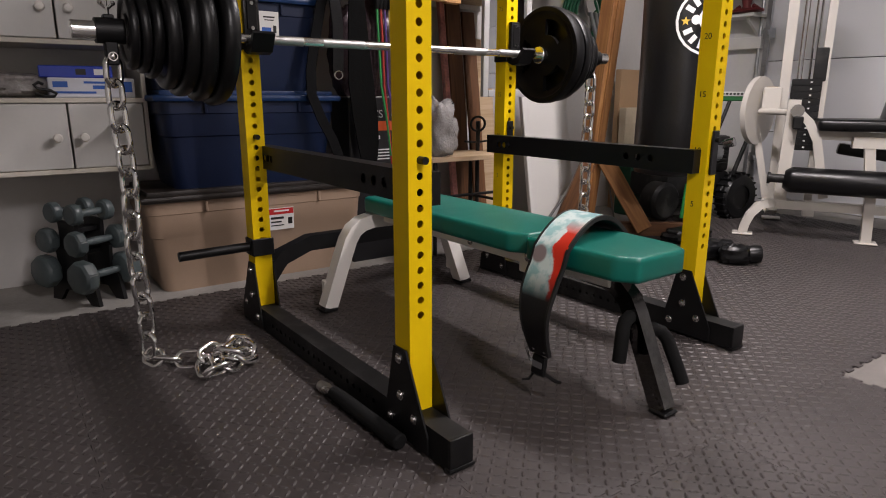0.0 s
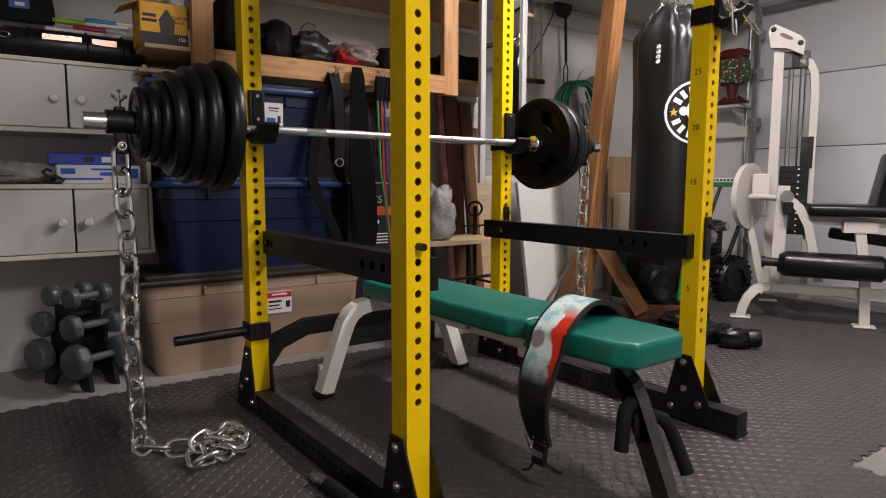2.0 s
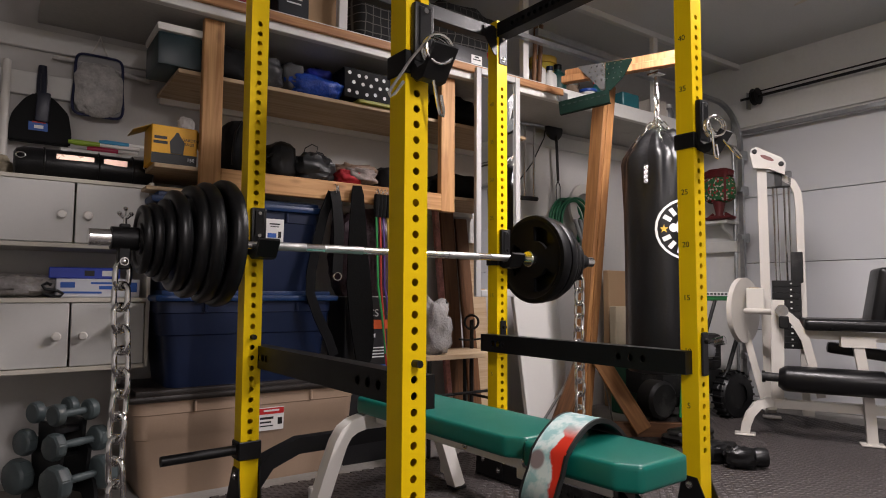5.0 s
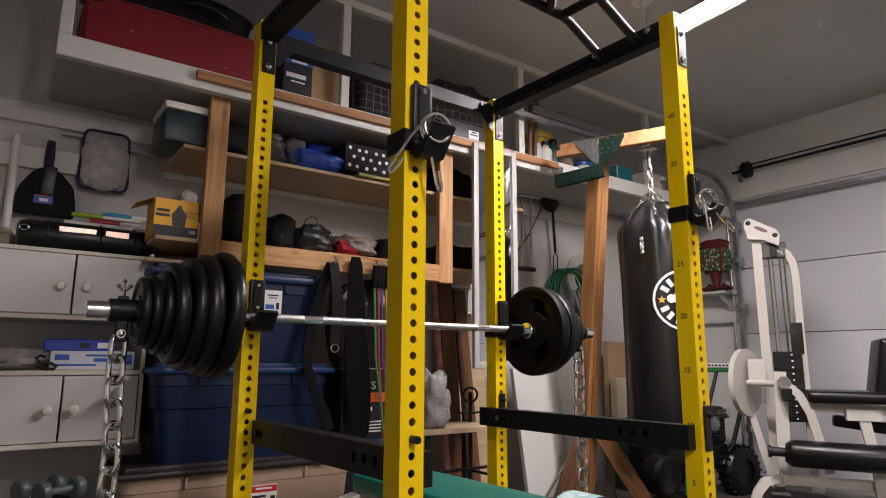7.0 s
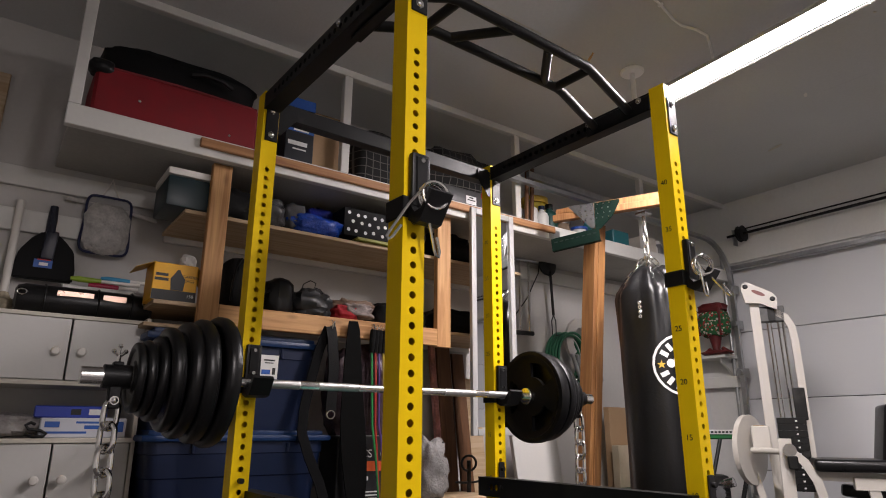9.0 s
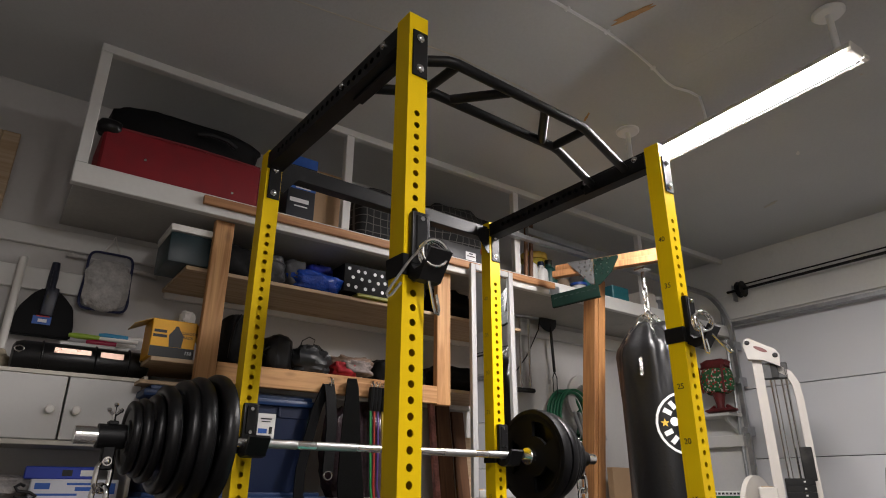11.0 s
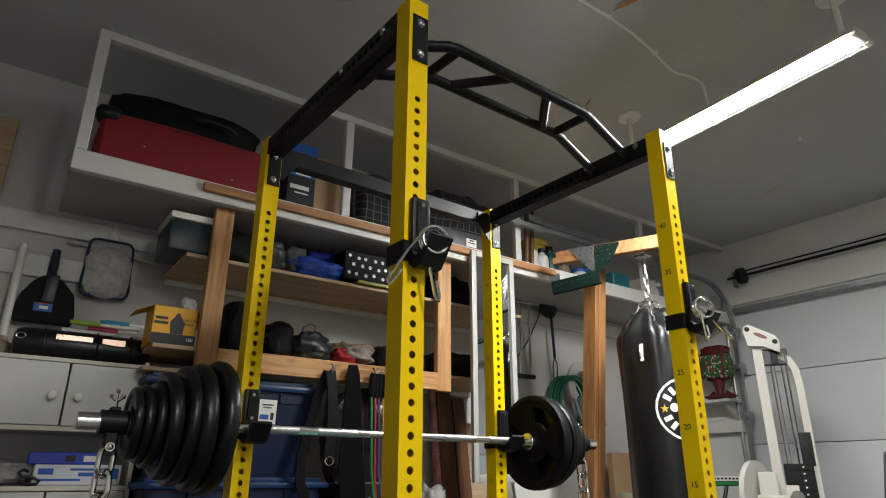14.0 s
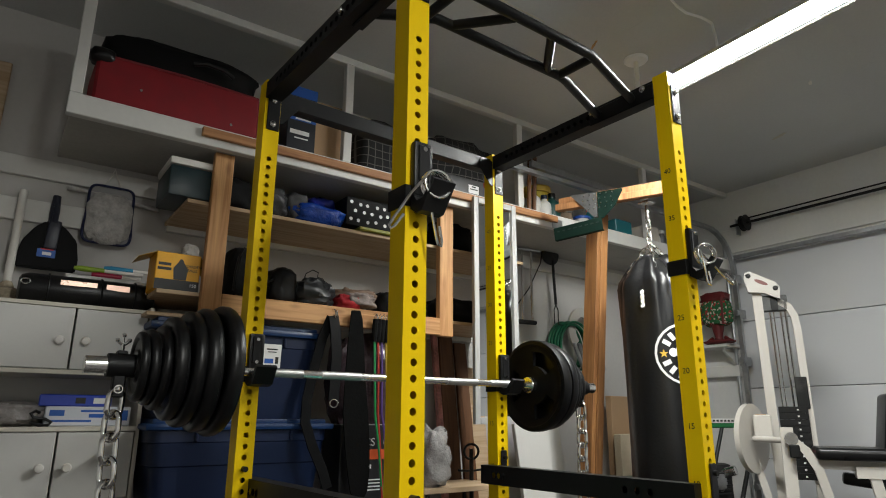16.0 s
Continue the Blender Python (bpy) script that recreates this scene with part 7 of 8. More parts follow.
tube(bm, [(0.30, -0.02, 0.62), (0.16, -0.02, 0.32), (0.05, -0.02, 0.2)], 0.014, 10)
part("handle_bar", bm, RAILBLACK, gn)
bm = bmesh.new()
lathe(bm, [(0, 0), (0.12, 0), (0.12, 0.10), (0.10, 0.12), (0, 0.12)], M(-0.42, 0.1, 0.16, 90, 0, 0), 20)
part("drum", bm, RAILBLACK, gn)

for x, y, rz, seed in ((1.585, 0.10, -20, 61), (1.60, -0.03, -40, 62)):
    s = thing("boxing_glove", M(x, y, 0, 0, 0, rz), "black boxing glove lying on the mat", "boxing glove", "gloves on the mat")
    bm = bmesh.new()
    lump(bm, (0, 0, 0.045), (0.16, 0.10, 0.105), seed, 0.2, 2.2, 0.85)
    part("glove_body", bm, BLACKVINYL, s)
    bm = bmesh.new()
    tube(bm, [(0.055, 0, 0.047), (0.08, 0, 0.05), (0.112, 0, 0.051)], [0.040, 0.046, 0.044], 16)
    part("cuff", bm, BLACKVINYL, s)
    bm = bmesh.new()
    tube(bm, [(0.1122, 0, 0.051), (0.1135, 0, 0.051)], 0.036, 14)
    part("lining", bm, INK, s)
bm = bmesh.new()
lump(bm, (0, 0, 0.02), (0.10, 0.06, 0.04), 64, 0.3)
solid("white_rag", bm, PAPER, "small white rag on the mat behind the gloves", "rag", M(1.66, 0.17, 0))
bm = bmesh.new()
lump(bm, (0, 0, 0.03), (0.34, 0.18, 0.08), 65, 0.25)
solid("jump_rope", bm, RUBBER, "black coiled rope heap on the mat", "rope", M(1.86, 0.42, 0))

# ---------- wall tools, hose, boxes ----------
tr_ = thing("tool_rail", M(1.72, 1.46, 0), "wall rail with chrome bars and long tools hung on it", "tool rail")
bm = bmesh.new()
tube(bm, [(-0.24, 0, 1.965), (0.16, 0, 1.985)], 0.009, 10)
part("rail", bm, GALV, tr_)
for x in (-0.18, -0.13, -0.045):
    bm = bmesh.new()
    tube(bm, [(x, -0.02, 1.96), (x - 0.005, -0.02, 1.45)], 0.0085, 10)
    part("chrome_bar", bm, CHROME, tr_)
bm = bmesh.new()
tube(bm, [(-0.23, -0.02, 1.45), (-0.02, -0.02, 1.455)], 0.016, 12)
part("bar_end", bm, RAILBLACK, tr_)
sk = thing("skillet_fork", M(1.86, 1.43, -0.02), "black round-headed long fork hung on the wall", "tool")
bm = bmesh.new()
lathe(bm, [(0, 0.012), (0.066, 0.012), (0.084, 0.0), (0.078, -0.015), (0, -0.018)], M(0.01, 0.01, 1.99, 90, 0, 0), 24)
part("round_head", bm, RAILBLACK, sk)
bm = bmesh.new()
tube(bm, [(0.02, 0, 1.94), (0.03, -0.005, 1.62)], 0.010, 10)
part("shaft", bm, RAILBLACK, sk)
bm = bmesh.new()
tube(bm, [(0.03, -0.005, 1.62), (0.01, -0.005, 1.58), (0.012, -0.005, 1.48)], 0.004, 6)
tube(bm, [(0.03, -0.005, 1.62), (0.05, -0.005, 1.58), (0.048, -0.005, 1.48), (0.09, -0.005, 1.478)], 0.004, 6)
part("tines", bm, RAILBLACK, sk)
bm = bmesh.new()
tube(bm, [(1.56, 1.49, 1.55), (1.68, 1.47, 1.7), (1.8, 1.47, 1.9), (1.84, 1.5, 1.97)], 0.004, 6)
solid("wall_cable", bm, RUBBER, "thin black cable looped on the wall", "cable")
hs_ = thing("garden_hose", M(2.0, 1.42, 1.30), "coiled green garden hose hung on the wall", "hose")
for k in range(7):
    bm = bmesh.new()
    r = 0.17 - 0.008 * (k % 3)
    tube(bm, [(r * math.cos(a) * 0.9 + 0.008 * k, -0.012 * k + 0.05, r * 1.1 * math.sin(a)) for a in [2 * math.pi * j / 32 for j in range(32)]], 0.0095, 8, closed=True)
    part("hose_loop", bm, mat("green hose rubber", (0.008, 0.10, 0.045), 0.4, bump=0) if k == 0 else bpy.data.materials["green hose rubber"], hs_)
hg = thing("hose_hanger", M(2.16, 1.44, 1.44), "pale plastic hose hanger on the wall", "hose hanger")
bm = bmesh.new()
pts = [(0.11 * math.cos(a), 0, 0.13 * math.sin(a)) for a in [radians(-50 + 280 * k / 20) for k in range(21)]]
sweep(bm, pts, 0.07, 0.022, up=(0, 1, 0.001))
part("arch", bm, mat("pale grey plastic", (0.45, 0.43, 0.40), 0.5), hg)
bm = bmesh.new()
for k in range(6):
    tube(bm, [(-0.12 + k * 0.045, -0.03, -0.10), (-0.06 + k * 0.045, -0.05, -0.28)], 0.014, 10)
part("duct_ribs", bm, GALV, hg)
carton("cardboard_sheet", (2.46, 1.40, 0.0), (0.24, 0.05, 0.98), CARD, "brown cardboard leaning behind the punching bag", "cardboard", rz=4)
carton("board_stack", (2.48, 1.30, 0.0), (0.36, 0.06, 0.72), mat("pale fibreboard", (0.5, 0.42, 0.3), 0.8), "pale fibreboard sheet standing behind the bag", "board")
bm = bmesh.new()
bx(bm, (2.48, 1.2, 0.22), (0.5, 0.14, 0.46), bev=0.01)
solid("green_crate", bm, mat("dark green plastic", (0.008, 0.06, 0.03), 0.45), "dark green plastic crate behind the punching bag", "crate")

# shelves and festive cloth on the wall return beside the door
rs = thing("wall_shelf", M(XR, 1.22, 0), "grey painted corner shelves beside the garage door", "shelf")
for z, th, dep in ((1.378, 0.026, 0.20), (1.188, 0.085, 0.06)):
    bm = bmesh.new()
    bx(bm, (-dep / 2, 0.04, z), (dep, 0.50, th), bev=0.006, seg=2)
    part("shelf_board", bm, TRIMPAINT, rs)
bm = bmesh.new()
plate(bm, [(0, 0), (-0.16, 0), (-0.15, -0.03), (-0.04, -0.10), (0, -0.14)], Matrix(((1, 0, 0, 0), (0, 0, 1, -0.16), (0, 1, 0, 1.365), (0, 0, 0, 1))), 0.02)
part("shelf_bracket", bm, TRIMPAINT, rs, smooth=None)
XM = bpy.data.materials.new("festive print cloth")
XM.use_nodes = True
_nt = XM.node_tree
_v = _nt.nodes.new("ShaderNodeTexVoronoi")
_v.inputs["Scale"].default_value = 75
_t = _nt.nodes.new("ShaderNodeTexCoord")
_nt.links.new(_t.outputs["Object"], _v.inputs["Vector"])
_c = _nt.nodes.new("ShaderNodeValToRGB")
_c.color_ramp.interpolation = "CONSTANT"
_c.color_ramp.elements[0].position, _c.color_ramp.elements[0].color = 0.0, (0.012, 0.09, 0.025, 1)
_c.color_ramp.elements[1].position, _c.color_ramp.elements[1].color = 0.55, (0.35, 0.015, 0.02, 1)
_e = _c.color_ramp.elements.new(0.72)
_e.color = (0.02, 0.13, 0.04, 1)
_e = _c.color_ramp.elements.new(0.88)
_e.color = (0.5, 0.42, 0.36, 1)
_sep = _nt.nodes.new("ShaderNodeSeparateColor")
_nt.links.new(_v.outputs["Color"], _sep.inputs[0])
_nt.links.new(_sep.outputs[0], _c.inputs[0])
_nt.links.new(_c.outputs[0], _nt.nodes["Principled BSDF"].inputs["Base Color"])
_nt.nodes["Principled BSDF"].inputs["Roughness"].default_value = 0.8
xb = thing("festive_bag", M(3.33, 1.085, 1.391), "red and green festive cloth bag on a red stand", "bag")
REDC = mat("red ribbon", (0.10, 0.005, 0.005), 0.6, var=0.3, scale=20, bump=0.3)
bm = bmesh.new()
lump(bm, (0, 0, 0.245), (0.15, 0.24, 0.21), 71, 0.10, 2.0, 0.6, flatbase=False)
part("cloth", bm, XM, xb)
bm = bmesh.new()
lump(bm, (0, 0, 0.365), (0.14, 0.22, 0.085), 72, 0.16, 2.4, 0.7, flatbase=False)
part("red_top", bm, REDC, xb)
bm = bmesh.new()
for yy in (-0.10, 0.095):
    tube(bm, [(-0.078, yy, 0.35), (-0.084, yy, 0.24), (-0.07, yy * 0.9, 0.15)], 0.009, 8)
part("red_band", bm, REDC, xb)
bm = bmesh.new()
tube(bm, [(0, 0, 0.15), (0, 0, 0.05), (0, 0, 0.02)], [0.05, 0.028, 0.04], 14)
for a, b in (((0, -0.05, 0.05), (0, -0.11, 0.012)), ((0, 0.05, 0.05), (0, 0.11, 0.012))):
    tube(bm, [a, b], 0.014, 8)
lump(bm, (0, 0, 0.016), (0.12, 0.25, 0.035), 73, 0.12)
part("red_stand", bm, REDC, xb)

# ---------- leg machine by the garage door ----------
LM = M(2.289, 0.348, 0, 0, 0, -60.91)
lm = thing("leg_machine", LM, "cream steel leg extension machine with black pads", "exercise machine")


def steel(name, pts, w=0.05, h=0.05, up=(0, 1, 0), mt=None, label=""):
    bm = bmesh.new()
    sweep(bm, pts, w, h, up=up)
    bmesh.ops.bevel(bm, geom=[e for e in bm.edges if e.calc_face_angle(0) > 1.2], offset=0.007, segments=2, affect="EDGES")
    return part(name, bm, mt or CREAMPAINT, lm, label)


steel("base_leg", [(0.01, 0, 0.01), (0.018, 0, 0.06), (0.04, 0, 0.12), (0.08, 0.02, 0.17), (0.14, 0.05, 0.19), (0.22, 0.10, 0.19)])
steel("base_rail", [(0.17, 0.05, 0.185), (0.80, 0.05, 0.185)], up=(0, 0, 1))
steel("base_rail", [(0.17, 0.62, 0.10), (0.85, 0.62, 0.10)], up=(0, 0, 1))
for c in ((0.01, 0, 0.006), (0.63, 0.0, 0.006), (0.17, 0.62, 0.006)):
    bm = bmesh.new()
    bx(bm, c, (0.11, 0.09, 0.01), bev=0.003)
    part("foot_plate", bm, CREAMPAINT, lm)
steel("seat_post", [(0.63, 0, 0.01), (0.62, 0, 0.25), (0.575, 0, 0.58)])
steel("mast", [(0.150, 0.35, 0.08), (0.143, 0.35, 1.62)], 0.055, 0.055)
steel("mast", [(0.350, 0.35, 0.08), (0.346, 0.35, 1.36), (0.338, 0.35, 1.45), (0.312, 0.35, 1.51), (0.24, 0.35, 1.56)], 0.042, 0.05)
steel("cross_tie", [(0.155, 0.35, 0.10), (0.155, 0.05, 0.17)], up=(0, 0, 1))
steel("cross_tie", [(0.37, 0.35, 0.10), (0.37, 0.62, 0.10)], up=(0, 0, 1))
steel("slant_strut", [(0.02, 0.35, 0.60), (0.135, 0.33, 0.10)], 0.04, 0.05)
bm = bmesh.new()
plate(bm, [(0.095, 1.61), (0.078, 1.70), (0.088, 1.735), (0.115, 1.745), (0.255, 1.665), (0.278, 1.63), (0.270, 1.555), (0.18, 1.60)], Matrix(((1, 0, 0, 0), (0, 0, -1, 0.335), (0, 1, 0, 0), (0, 0, 0, 1))), 0.05)
hd = part("head_plate", bm, CREAMPAINT, lm, smooth=None)
bm = bmesh.new()
plate(bm, disc(0.042, 16, 0, 0, 0.012), Matrix(((0.88, 0.47, 0, 0.175), (0, 0, -1, 0.2845), (-0.47, 0.88, 0, 1.668), (0, 0, 0, 1))), 0.001)
part("emblem", bm, mat("faded maroon print", (0.20, 0.07, 0.06), 0.5), hd, smooth=None)
for u, z in ((0.105, 1.715), (0.252, 1.625)):
    bm = bmesh.new()
    lathe(bm, [(0, 0.012), (0.012, 0.01), (0.016, 0), (0.016, -0.01)], Matrix(((1, 0, 0, u), (0, 0, -1, 0.284), (0, 1, 0, z), (0, 0, 0, 1))), 12)
    part("pivot_bolt", bm, RAILBLACK, hd)
bm = bmesh.new()
bx(bm, (0.235, 0.35, 1.535), (0.15, 0.05, 0.10), bev=0.006)
part("pulley_guard", bm, GREYPLATE, lm)
bm = bmesh.new()
bx(bm, (0.235, 0.322, 1.535), (0.04, 0.008, 0.09), bev=0.002)
part("guard_centre", bm, RAILBLACK, lm)
for u in (0.215, 0.235, 0.275, 0.30):
    bm = bmesh.new()
    tube(bm, [(u, 0.35, 0.5), (u - 0.008, 0.35, 1.50)], 0.007 if u != 0.235 else 0.004, 8)
    part("guide_rod", bm, CHROME, lm)
for k in range(11):
    bm = bmesh.new()
    bx(bm, (0.262, 0.35, 0.50 + k * 0.038), (0.155, 0.10, 0.0374), bev=0.002)
    wp = part("stack_plate", bm, RAILBLACK, lm)
    bm = bmesh.new()
    bx(bm, (0.285, 0.299, 0.50 + k * 0.038), (0.011, 0.002, 0.009))
    part("number_tab", bm, PAPER, wp, smooth=None)
bm = bmesh.new()
bx(bm, (0.322, 0.325, 0.98), (0.066, 0.02, 0.19), bev=0.004)
part("cover_plate", bm, RAILBLACK, lm)
bm = bmesh.new()
lathe(bm, [(0, 0.02), (0.012, 0.018), (0.014, 0), (0, 0)], Matrix(((1, 0, 0, 0.255), (0, 0, -1, 0.298), (0, 1, 0, 0.66), (0, 0, 0, 1))), 12)
part("selector_pin", bm, REDLABEL, lm)
bm = bmesh.new()
m = Matrix(((0.40, 0, -0.917, 0.033), (0.917, 0, 0.40, 0.30), (0, 1, 0, 0.712), (0, 0, 0, 1)))
plate(bm, disc(0.205, 36), m, 0.03)
bmesh.ops.bevel(bm, geom=[e for e in bm.edges if e.calc_face_angle(0) > 1.2], offset=0.006, segments=2, affect="EDGES")
part("cam_disc", bm, CREAMPAINT, lm)
bm = bmesh.new()
bx(bm, (0.085, 0.23, 0.785), (0.10, 0.10, 0.13), bev=0.006)
part("cam_weight", bm, CREAMPAINT, lm)
bm = bmesh.new()
bx(bm, (0.08, 0.20, 0.852), (0.06, 0.03, 0.004))
part("wood_insert", bm, PLY, lm)
bm = bmesh.new()
tube(bm, [(0.03, 0.20, 0.71), (0.19, 0.05, 0.71)], 0.018, 12)
part("pivot_shaft", bm, CREAMPAINT, lm)
steel("pivot_post", [(0.185, 0.06, 0.20), (0.20, 0.05, 0.78)], 0.065, 0.06)
bm = bmesh.new()
tube(bm, [(0.215, 0.0, 0.72), (0.215, -0.04, 0.72)], 0.035, 18)
part("bearing", bm, ZINC, lm)
steel("lever", [(0.235, -0.02, 0.70), (0.28, -0.02, 0.66), (0.33, -0.01, 0.56), (0.40, 0.02, 0.24)], 0.045, 0.04)
bm = bmesh.new()
bx(bm, (0.225, -0.03, 0.655), (0.05, 0.05, 0.07), bev=0.006)
part("stop_block", bm, RAILBLACK, lm)
bm = bmesh.new()
tube(bm, [(0.19, -0.06, 0.345), (0.215, -0.062, 0.343), (0.23, -0.064, 0.342), (0.68, -0.075, 0.338), (0.695, -0.075, 0.338)], [0.05, 0.068, 0.072, 0.072, 0.06], 24)
rl = part("roller_pad", bm, BLACKVINYL, lm)
bm = bmesh.new()
tube(bm, [(0.12, -0.058, 0.347), (0.19, -0.06, 0.345)], 0.025, 14)
tube(bm, [(0.105, -0.058, 0.347), (0.122, -0.058, 0.347)], 0.033, 14)
part("roller_axle", bm, RAILBLACK, rl)
bm = bmesh.new()
tube(bm, [(0.695, -0.075, 0.338), (0.74, -0.075, 0.338)], 0.025, 14)
part("roller_axle", bm, RAILBLACK, rl)
bm = bmesh.new()
bx(bm, (0.72, 0.10, 0.645), (0.80, 0.34, 0.065), bev=0.028, seg=3)
part("seat_pad", bm, BLACKVINYL, lm, smooth=60)
bm = bmesh.new()
bx(bm, (0, 0, 0.145), (0.07, 0.32, 0.32), M(0.676, 0.14, 0.66, 0, 10, 0), bev=0.026, seg=3)
part("back_pad", bm, BLACKVINYL, lm, smooth=60)
steel("seat_frame", [(0.33, 0.05, 0.59), (1.1, 0.05, 0.565)], 0.05, 0.05, up=(0, 0, 1))
steel("seat_bracket", [(0.50, 0.02, 0.555), (0.66, 0.02, 0.555)], 0.10, 0.06, up=(0, 0, 1))
steel("rear_leg", [(1.05, 0.05, 0.57), (1.12, 0.05, 0.01)])
bm = bmesh.new()
bx(bm, (0.60, 0.42, 0.555), (0.40, 0.06, 0.07), M(0, 0, 0, 0, 8, 0), bev=0.02, seg=2)
part("lower_pad", bm, BLACKVINYL, lm)

# ---------- loft contents ----------
LZ0 = 2.0105
su = thing("suitcase", M(-0.785, 1.22, LZ0), "red suitcase with a black side lying in the loft", "suitcase")
bm = bmesh.new()
bx(bm, (0, 0, 0.165), (0.70, 0.34, 0.28), bev=0.03, seg=3)
part("red_shell", bm, mat("red nylon cloth", (0.22, 0.004, 0.010), 0.7, var=0.15, scale=12, fine=260, bump=0.35), su)
bm = bmesh.new()
lump(bm, (0.02, 0.02, 0.37), (0.68, 0.32, 0.20), 81, 0.1, 2, 0.5)
part("black_panel", bm, BLACKCLOTH, su, "black padded front panel")
bm = bmesh.new()
tube(bm, [(-0.34, -0.165, 0.29), (0.0, -0.172, 0.295), (0.34, -0.165, 0.29)], 0.006, 8)
part("piping", bm, mat("dark red piping", (0.20, 0.01, 0.015), 0.5), su)
bm = bmesh.new()
tube(bm, [(0.03, -0.17, 0.37), (0.08, -0.195, 0.375), (0.16, -0.195, 0.37), (0.21, -0.17, 0.36)], 0.011, 8)
part("handle", bm, RUBBER, su)
for x, z in ((-0.33, 0.29), (-0.30, 0.05)):
    bm = bmesh.new()
    lump(bm, (x, -0.14, z), (0.10, 0.09, 0.07), 83, 0.1, 2, 0.7, flatbase=False)
    part("corner_guard", bm, RUBBER, su)
for x, z in ((-0.17, 0.17), (0.22, 0.12)):
    bm = bmesh.new()
    lathe(bm, [(0, 0.004), (0.006, 0.003), (0.007, 0)], M(x, -0.1705, z, 90, 0, 0), 10)
    part("rivet", bm, ZINC, su)
ob_ = carton("motor_box", (-0.225, 1.17, LZ0), (0.15, 0.26, 0.42), mat("dark blue black card", (0.012, 0.014, 0.02), 0.4), "dark box with blue and white print in the loft", "box")
bars(ob_, BLUEPRINT, FRONT(0, -0.131, 0), [(0.0, 0.39, 0.148, 0.055), (0.0, 0.25, 0.148, 0.035)])
bars(ob_, WHITEINK, FRONT(0, -0.132, 0), [(0.005, 0.245, 0.08, 0.014), (-0.01, 0.17, 0.10, 0.022), (0.0, 0.14, 0.07, 0.007)])
carton("cardboard_box", (-0.065, 1.2, LZ0), (0.165, 0.28, 0.38), CARD, "brown cardboard box standing in the loft", "box")
PLAID = bpy.data.materials.new("plaid cloth")
PLAID.use_nodes = True
_nt = PLAID.node_tree
_t = _nt.nodes.new("ShaderNodeTexCoord")
_w1 = _nt.nodes.new("ShaderNodeTexWave")
_w2 = _nt.nodes.new("ShaderNodeTexWave")
_w1.bands_direction, _w2.bands_direction = "X", "Z"
for _w in (_w1, _w2):
    _w.inputs["Scale"].default_value = 7
    _nt.links.new(_t.outputs["Object"], _w.inputs["Vector"])
_ad = _nt.nodes.new("ShaderNodeMath")
_ad.operation = "MAXIMUM"
_nt.links.new(_w1.outputs["Fac"], _ad.inputs[0])
_nt.links.new(_w2.outputs["Fac"], _ad.inputs[1])
_c = _nt.nodes.new("ShaderNodeValToRGB")
_c.color_ramp.elements[0].position, _c.color_ramp.elements[0].color = 0.955, (0.006, 0.006, 0.0065, 1)
_c.color_ramp.elements[1].position, _c.color_ramp.elements[1].color = 0.998, (0.10, 0.095, 0.088, 1)
_nt.links.new(_ad.outputs[0], _c.inputs[0])
_nt.links.new(_c.outputs[0], _nt.nodes["Principled BSDF"].inputs["Base Color"])
_nt.nodes["Principled BSDF"].inputs["Roughness"].default_value = 0.85
soft("plaid_bag", (0.27, 1.22, LZ0), (0.34, 0.34, 0.44), 91, PLAID, "black and white plaid bag in the loft", "bag", 0.12, sq=0.55)
soft("plaid_bag", (0.86, 1.26, LZ0 + 0.14), (0.56, 0.34, 0.36), 92, PLAID, "black plaid bag lying on cases in the loft", "bag", 0.14, sq=0.7)
soft("duffel_bag", (0.52, 1.26, LZ0), (0.28, 0.34, 0.28), 93, BLACKCLOTH, "black duffel bag in the loft", "bag", 0.12)
tc_ = thing("tool_case", M(0.81, 1.14, LZ0), "dark grey tool case with a small label in the loft", "tool case")
bm = bmesh.new()
bx(bm, (0, 0, 0.085), (0.42, 0.24, 0.16), bev=0.015, seg=2)
part("case_body", bm, mat("dark grey plastic", (0.035, 0.035, 0.037), 0.45), tc_)
bars(tc_, WHITEINK, FRONT(0, -0.1205, 0), [(0.03, 0.10, 0.075, 0.05)])
bars(tc_, INK, FRONT(0, -0.1215, 0), [(0.03, 0.10, 0.055, 0.006), (0.03, 0.115, 0.03, 0.008)])
bm = bmesh.new()
bx(bm, (0.155, -0.10, 0.145), (0.10, 0.06, 0.04), bev=0.008)
part("latch", bm, mat("red plastic", (0.45, 0.03, 0.015), 0.4), tc_)


def bottle(x, y, z, r, h, material, label, capmat, neck=0.4, category="bottle"):
    b = thing("bottle", M(x, y, z), label, category, "bottles and cans on the loft")
    bm = bmesh.new()
    lathe(bm, [(0, 0), (r * 0.95, 0), (r, 0.01), (r, h * 0.66), (r * 0.9, h * 0.74), (r * neck, h * 0.84), (r * neck, h * 0.9), (0, h * 0.9)], None, 18)
    part("body", bm, material, b)
    bm = bmesh.new()
    lathe(bm, [(0, h * 0.88), (r * neck * 1.2, h * 0.88), (r * neck * 1.2, h), (0, h)], None, 14)
    part("cap", bm, capmat, b)
    return b


